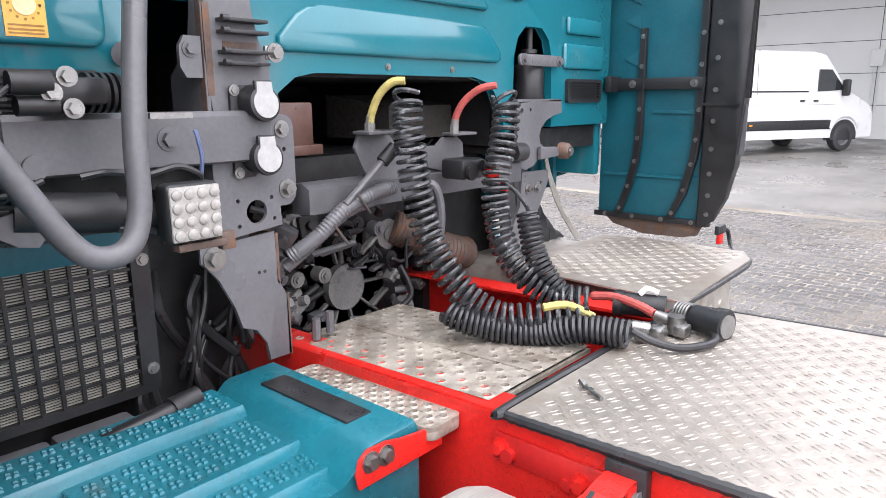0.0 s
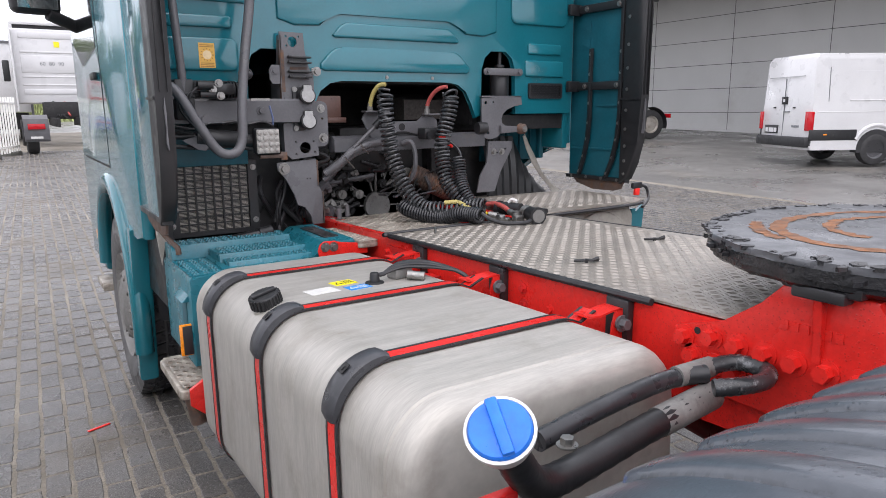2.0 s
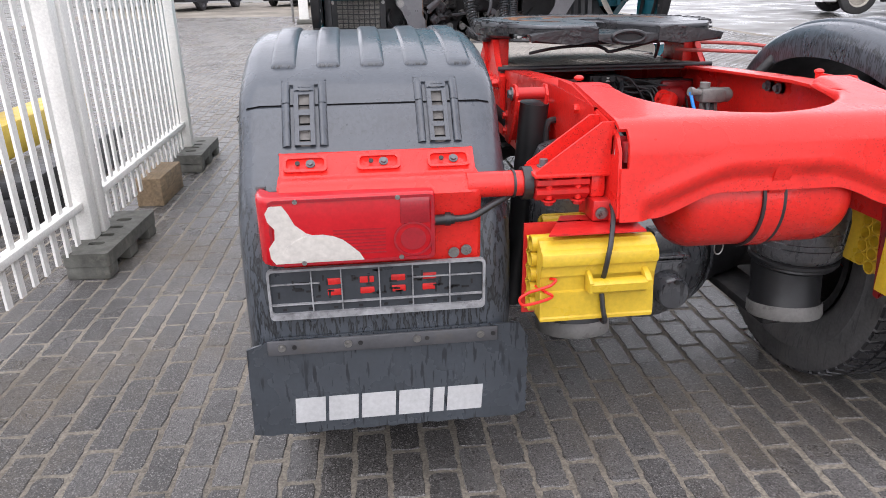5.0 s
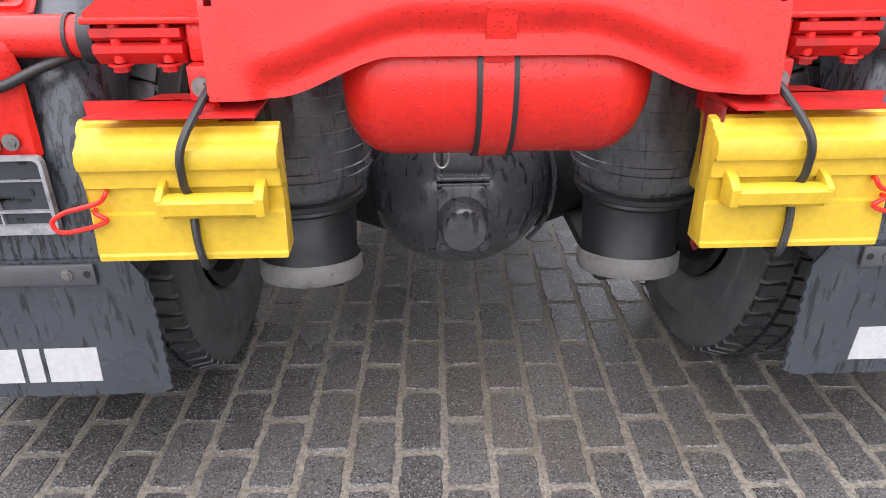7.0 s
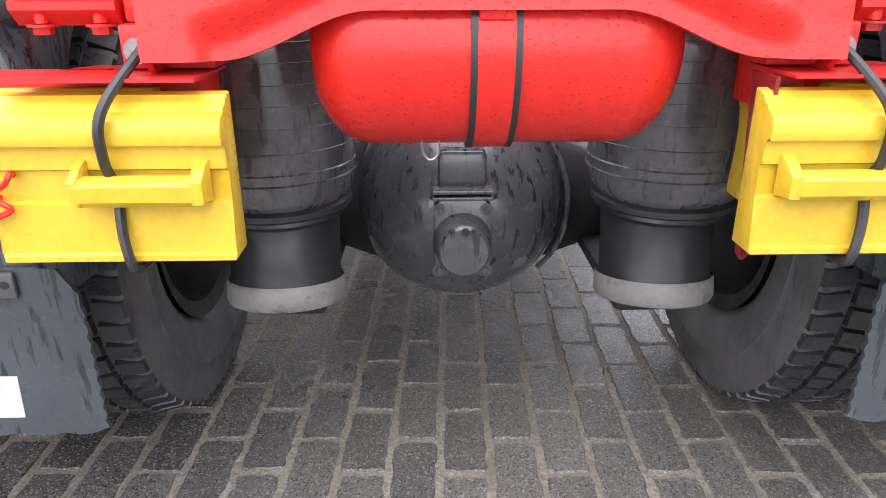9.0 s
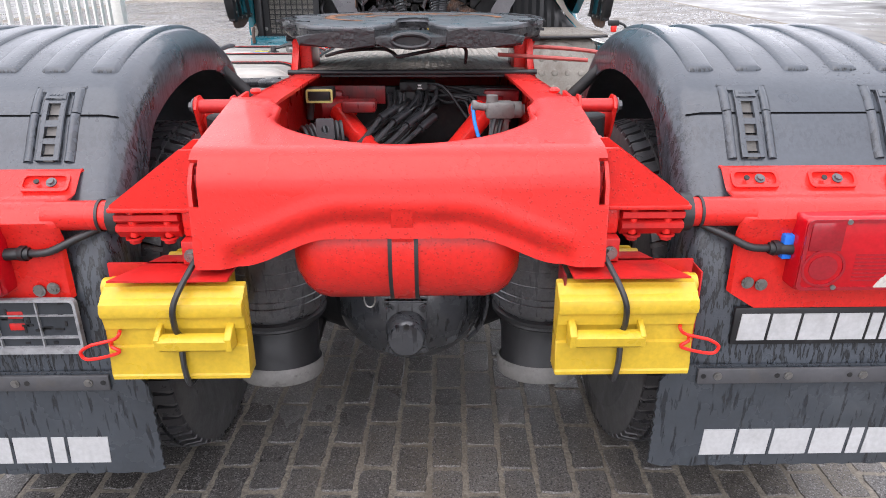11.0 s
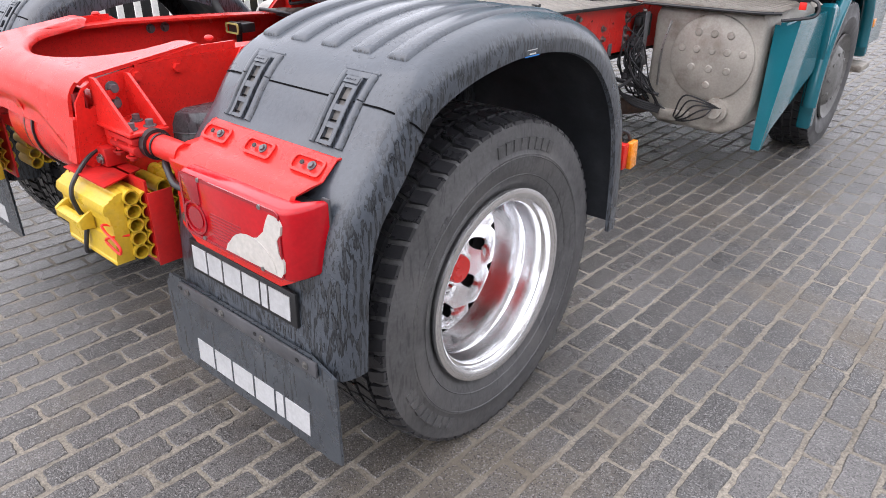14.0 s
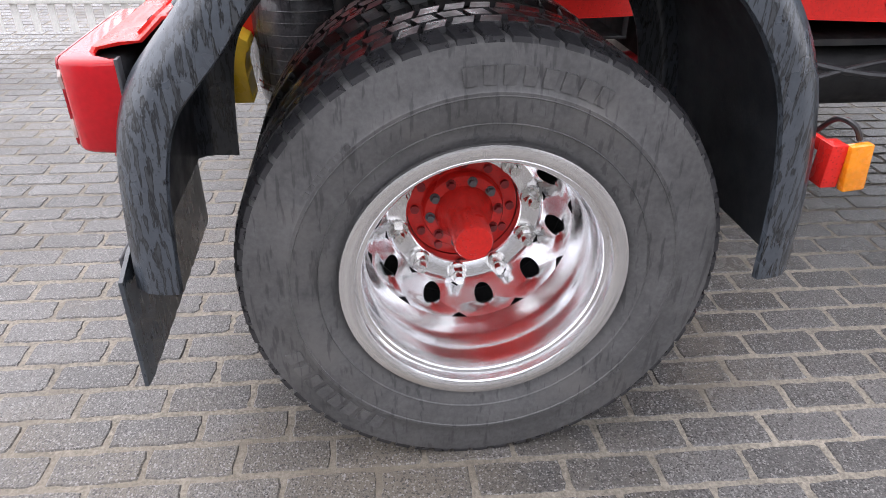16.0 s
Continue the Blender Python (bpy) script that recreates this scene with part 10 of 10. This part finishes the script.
def tree(x, y, height, spread_r, seed):
    r = random.Random(seed)
    z0 = ground_z(x, y) + 0.8
    t = thing("tree", (x, y, z0), "broad green roadside tree under grey sky", "tree", "roadside trees")
    limbs = [tube([(x, y, z0 - 0.5), (x + r.uniform(-.2, .2), y, z0 + height * 0.25), (x + r.uniform(-.4, .4), y, z0 + height * 0.55)], 0.22, 8, 3)]
    for k in range(8):
        a = r.uniform(0, 6.28)
        z1 = z0 + height * r.uniform(0.2, 0.5)
        limbs.append(tube([(x, y, z1), (x + spread_r * 0.4 * math.cos(a), y + spread_r * 0.4 * math.sin(a), z1 + height * 0.18), (x + spread_r * 0.8 * math.cos(a), y + spread_r * 0.8 * math.sin(a), z1 + height * 0.3)], 0.07, 6, 3))
    part("trunk", join(*limbs), BARK, t)
    v, f = [], []
    clumps = [(r.gauss(0, 0.42) * spread_r, r.gauss(0, 0.42) * spread_r, height * (0.30 + 0.62 * r.random() ** 0.8), r.uniform(0.16, 0.34) * spread_r) for _ in range(34)]
    for cx, cy, cz, cr in clumps:
        lim = math.sqrt(max(0.05, 1 - ((cz / height - 0.55) / 0.5) ** 2))
        cx, cy = cx * lim, cy * lim
        for _ in range(190):
            d = Vector((r.gauss(0, 1), r.gauss(0, 1), r.gauss(0, 1))).normalized() * cr * r.random() ** 0.33
            p = Vector((x + cx, y + cy, z0 + cz)) + d
            u = Vector((r.gauss(0, 1), r.gauss(0, 1), r.gauss(0, 1))).normalized()
            w = u.orthogonal().normalized()
            s = r.uniform(0.07, 0.17)
            i = len(v)
            v += [tuple(p + u * s), tuple(p + w * s * 0.6), tuple(p - u * s), tuple(p - w * s * 0.6)]
            f.append((i, i + 1, i + 2, i + 3))
    crown = new("crown", raw_mesh("crown", v, f, LEAF))
    crown.parent = t
    crown.location = -t.location
    return t


for x, y, h, w, sd in ((-11.5, 62, 8.6, 4.6, 1), (-16.5, 63, 7.4, 3.6, 2), (-23, 64, 7.0, 4.0, 3), (-7.2, 64, 5.4, 2.8, 4), (-3.6, 66, 4.2, 2.6, 5), (-29, 62, 8.0, 4.5, 6), (-13.8, 66, 6.2, 3.4, 7), (1.0, 68, 4.0, 3.0, 8), (-37, 64, 8.0, 5, 9)):
    tree(x, y, h, w, sd)
for k in range(13):
    tree(-24 + 2.1 * k, 59.5 + 1.5 * (k % 3), 3.0 + 0.7 * ((k * 7) % 4), 2.3, 40 + k)
tagged(part("dead_pole", cyl((-10.5, 55, 1.2), (-10.75, 55, 5.2), 0.10, n=8), BARK), "dark timber pole on the verge", "pole")
tagged(part("far_white_truck", join(box(-12.6, -10.2, 30.5, 33.5, 0.9, 3.3, 0.1), box(-12.4, -10.4, 30.6, 33.3, 3.2, 3.6, 0.15)), WHITE), "white truck cab behind the fence", "truck")

# ---- pavers: one block each near the tail, the rest joined ----
PX, PY, X0, Y0 = 0.1090, 0.2203, -0.1565, -0.334
PAVE_COS, PAVE_SIN = math.cos(radians(-1.9)), math.sin(radians(-1.9))
GAP_X, GAP_Y = 0.0125, 0.0105


def paver_rows():
    """Half bond rows, laid a little askew to the truck."""
    for i in range(int((-11.2 - X0) / PX), int((9.4 - X0) / PX)):
        for j in range(int((-7.0 - Y0) / PY), int((24.6 - Y0) / PY)):
            u, v = X0 + (i + 0.5) * PX, Y0 + (j + 0.5 + (0.0 if i % 2 == 0 else 0.5)) * PY
            x, y = u * PAVE_COS - v * PAVE_SIN, u * PAVE_SIN + v * PAVE_COS
            if -10.5 < x < 8.4 and -6.5 < y < 24.0:
                yield i, j, x, y


hw, hl = (PX - GAP_X) / 2, (PY - GAP_Y) / 2
rng = random.Random(5)


def worn_block(nx, ny, wobble):
    """A block with worn, uneven edges and rounded corners: a top, a chamfer and a short side."""
    edge = []
    for k in range(nx):
        edge.append((-hw + 2 * hw * k / nx, -hl))
    for k in range(ny):
        edge.append((hw, -hl + 2 * hl * k / ny))
    for k in range(nx):
        edge.append((hw - 2 * hw * k / nx, hl))
    for k in range(ny):
        edge.append((-hw, hl - 2 * hl * k / ny))
    out = []
    for x, y in edge:
        corner = 0.0022 if abs(abs(x) - hw) < 1e-6 and abs(abs(y) - hl) < 1e-6 else 0.0
        out.append((x - math.copysign(corner, x) + rng.uniform(-wobble, wobble), y - math.copysign(corner, y) + rng.uniform(-wobble, wobble)))
    n = len(out)
    v = [(x * (1 - 0.0050 / hw), y * (1 - 0.0050 / hl), rng.uniform(-0.0006, 0.0004)) for x, y in out] + [(x, y, -0.0055) for x, y in out] + [(x, y, -0.012) for x, y in out]
    f = [tuple(range(n))] + [(r * n + k, (r + 1) * n + k, (r + 1) * n + (k + 1) % n, r * n + (k + 1) % n) for r in (0, 1) for k in range(n)]
    return v, f


near_kinds = [raw_mesh("paver", *worn_block(5, 11, 0.0036), PAVER) for _ in range(12)]
mid_kinds = [worn_block(4, 8, 0.0036) for _ in range(14)]
far_kinds = [worn_block(1, 2, 0.0028) for _ in range(8)]
near, rest_v, rest_f, at = 0, [], [], 0
for i, j, x, y in paver_rows():
    z = ground_z(x, y) + rng.uniform(-0.0012, 0.0012)
    tx_, ty_, jx, jy = rng.uniform(-0.009, 0.009), rng.uniform(-0.006, 0.006), rng.uniform(-0.0022, 0.0022), rng.uniform(-0.003, 0.003)
    if near < 300 and -0.62 < x < 0.95 and -1.35 < y < -0.0:
        o = new("paver", rng.choice(near_kinds))
        o.parent = bed
        o.location, o.rotation_euler = (x + jx, y + jy, z), (ty_, tx_, rng.choice((0, math.pi)) + radians(-1.9) + rng.uniform(-0.012, 0.012))
        near += 1
        continue
    bv, bf = rng.choice(mid_kinds if -3.2 < x < 3.6 and -2.2 < y < 4 else far_kinds)
    sg = rng.choice((1, -1))
    p = np.array(bv) * (sg, sg, 1)
    p[:, :2] = np.stack((p[:, 0] * PAVE_COS - p[:, 1] * PAVE_SIN, p[:, 0] * PAVE_SIN + p[:, 1] * PAVE_COS), 1)
    p[:, 2] += p[:, 0] * tx_ + p[:, 1] * ty_ + z
    p[:, 0] += x + jx
    p[:, 1] += y + jy
    rest_v += p.tolist()
    rest_f += [tuple(q + at for q in f) for f in bf]
    at += len(bv)
rest = new("pavers", raw_mesh("pavers", rest_v, rest_f, PAVER))
rest.parent = bed
rest["kind"] = "stuff"
rest["label"] = "grey concrete block pavers"
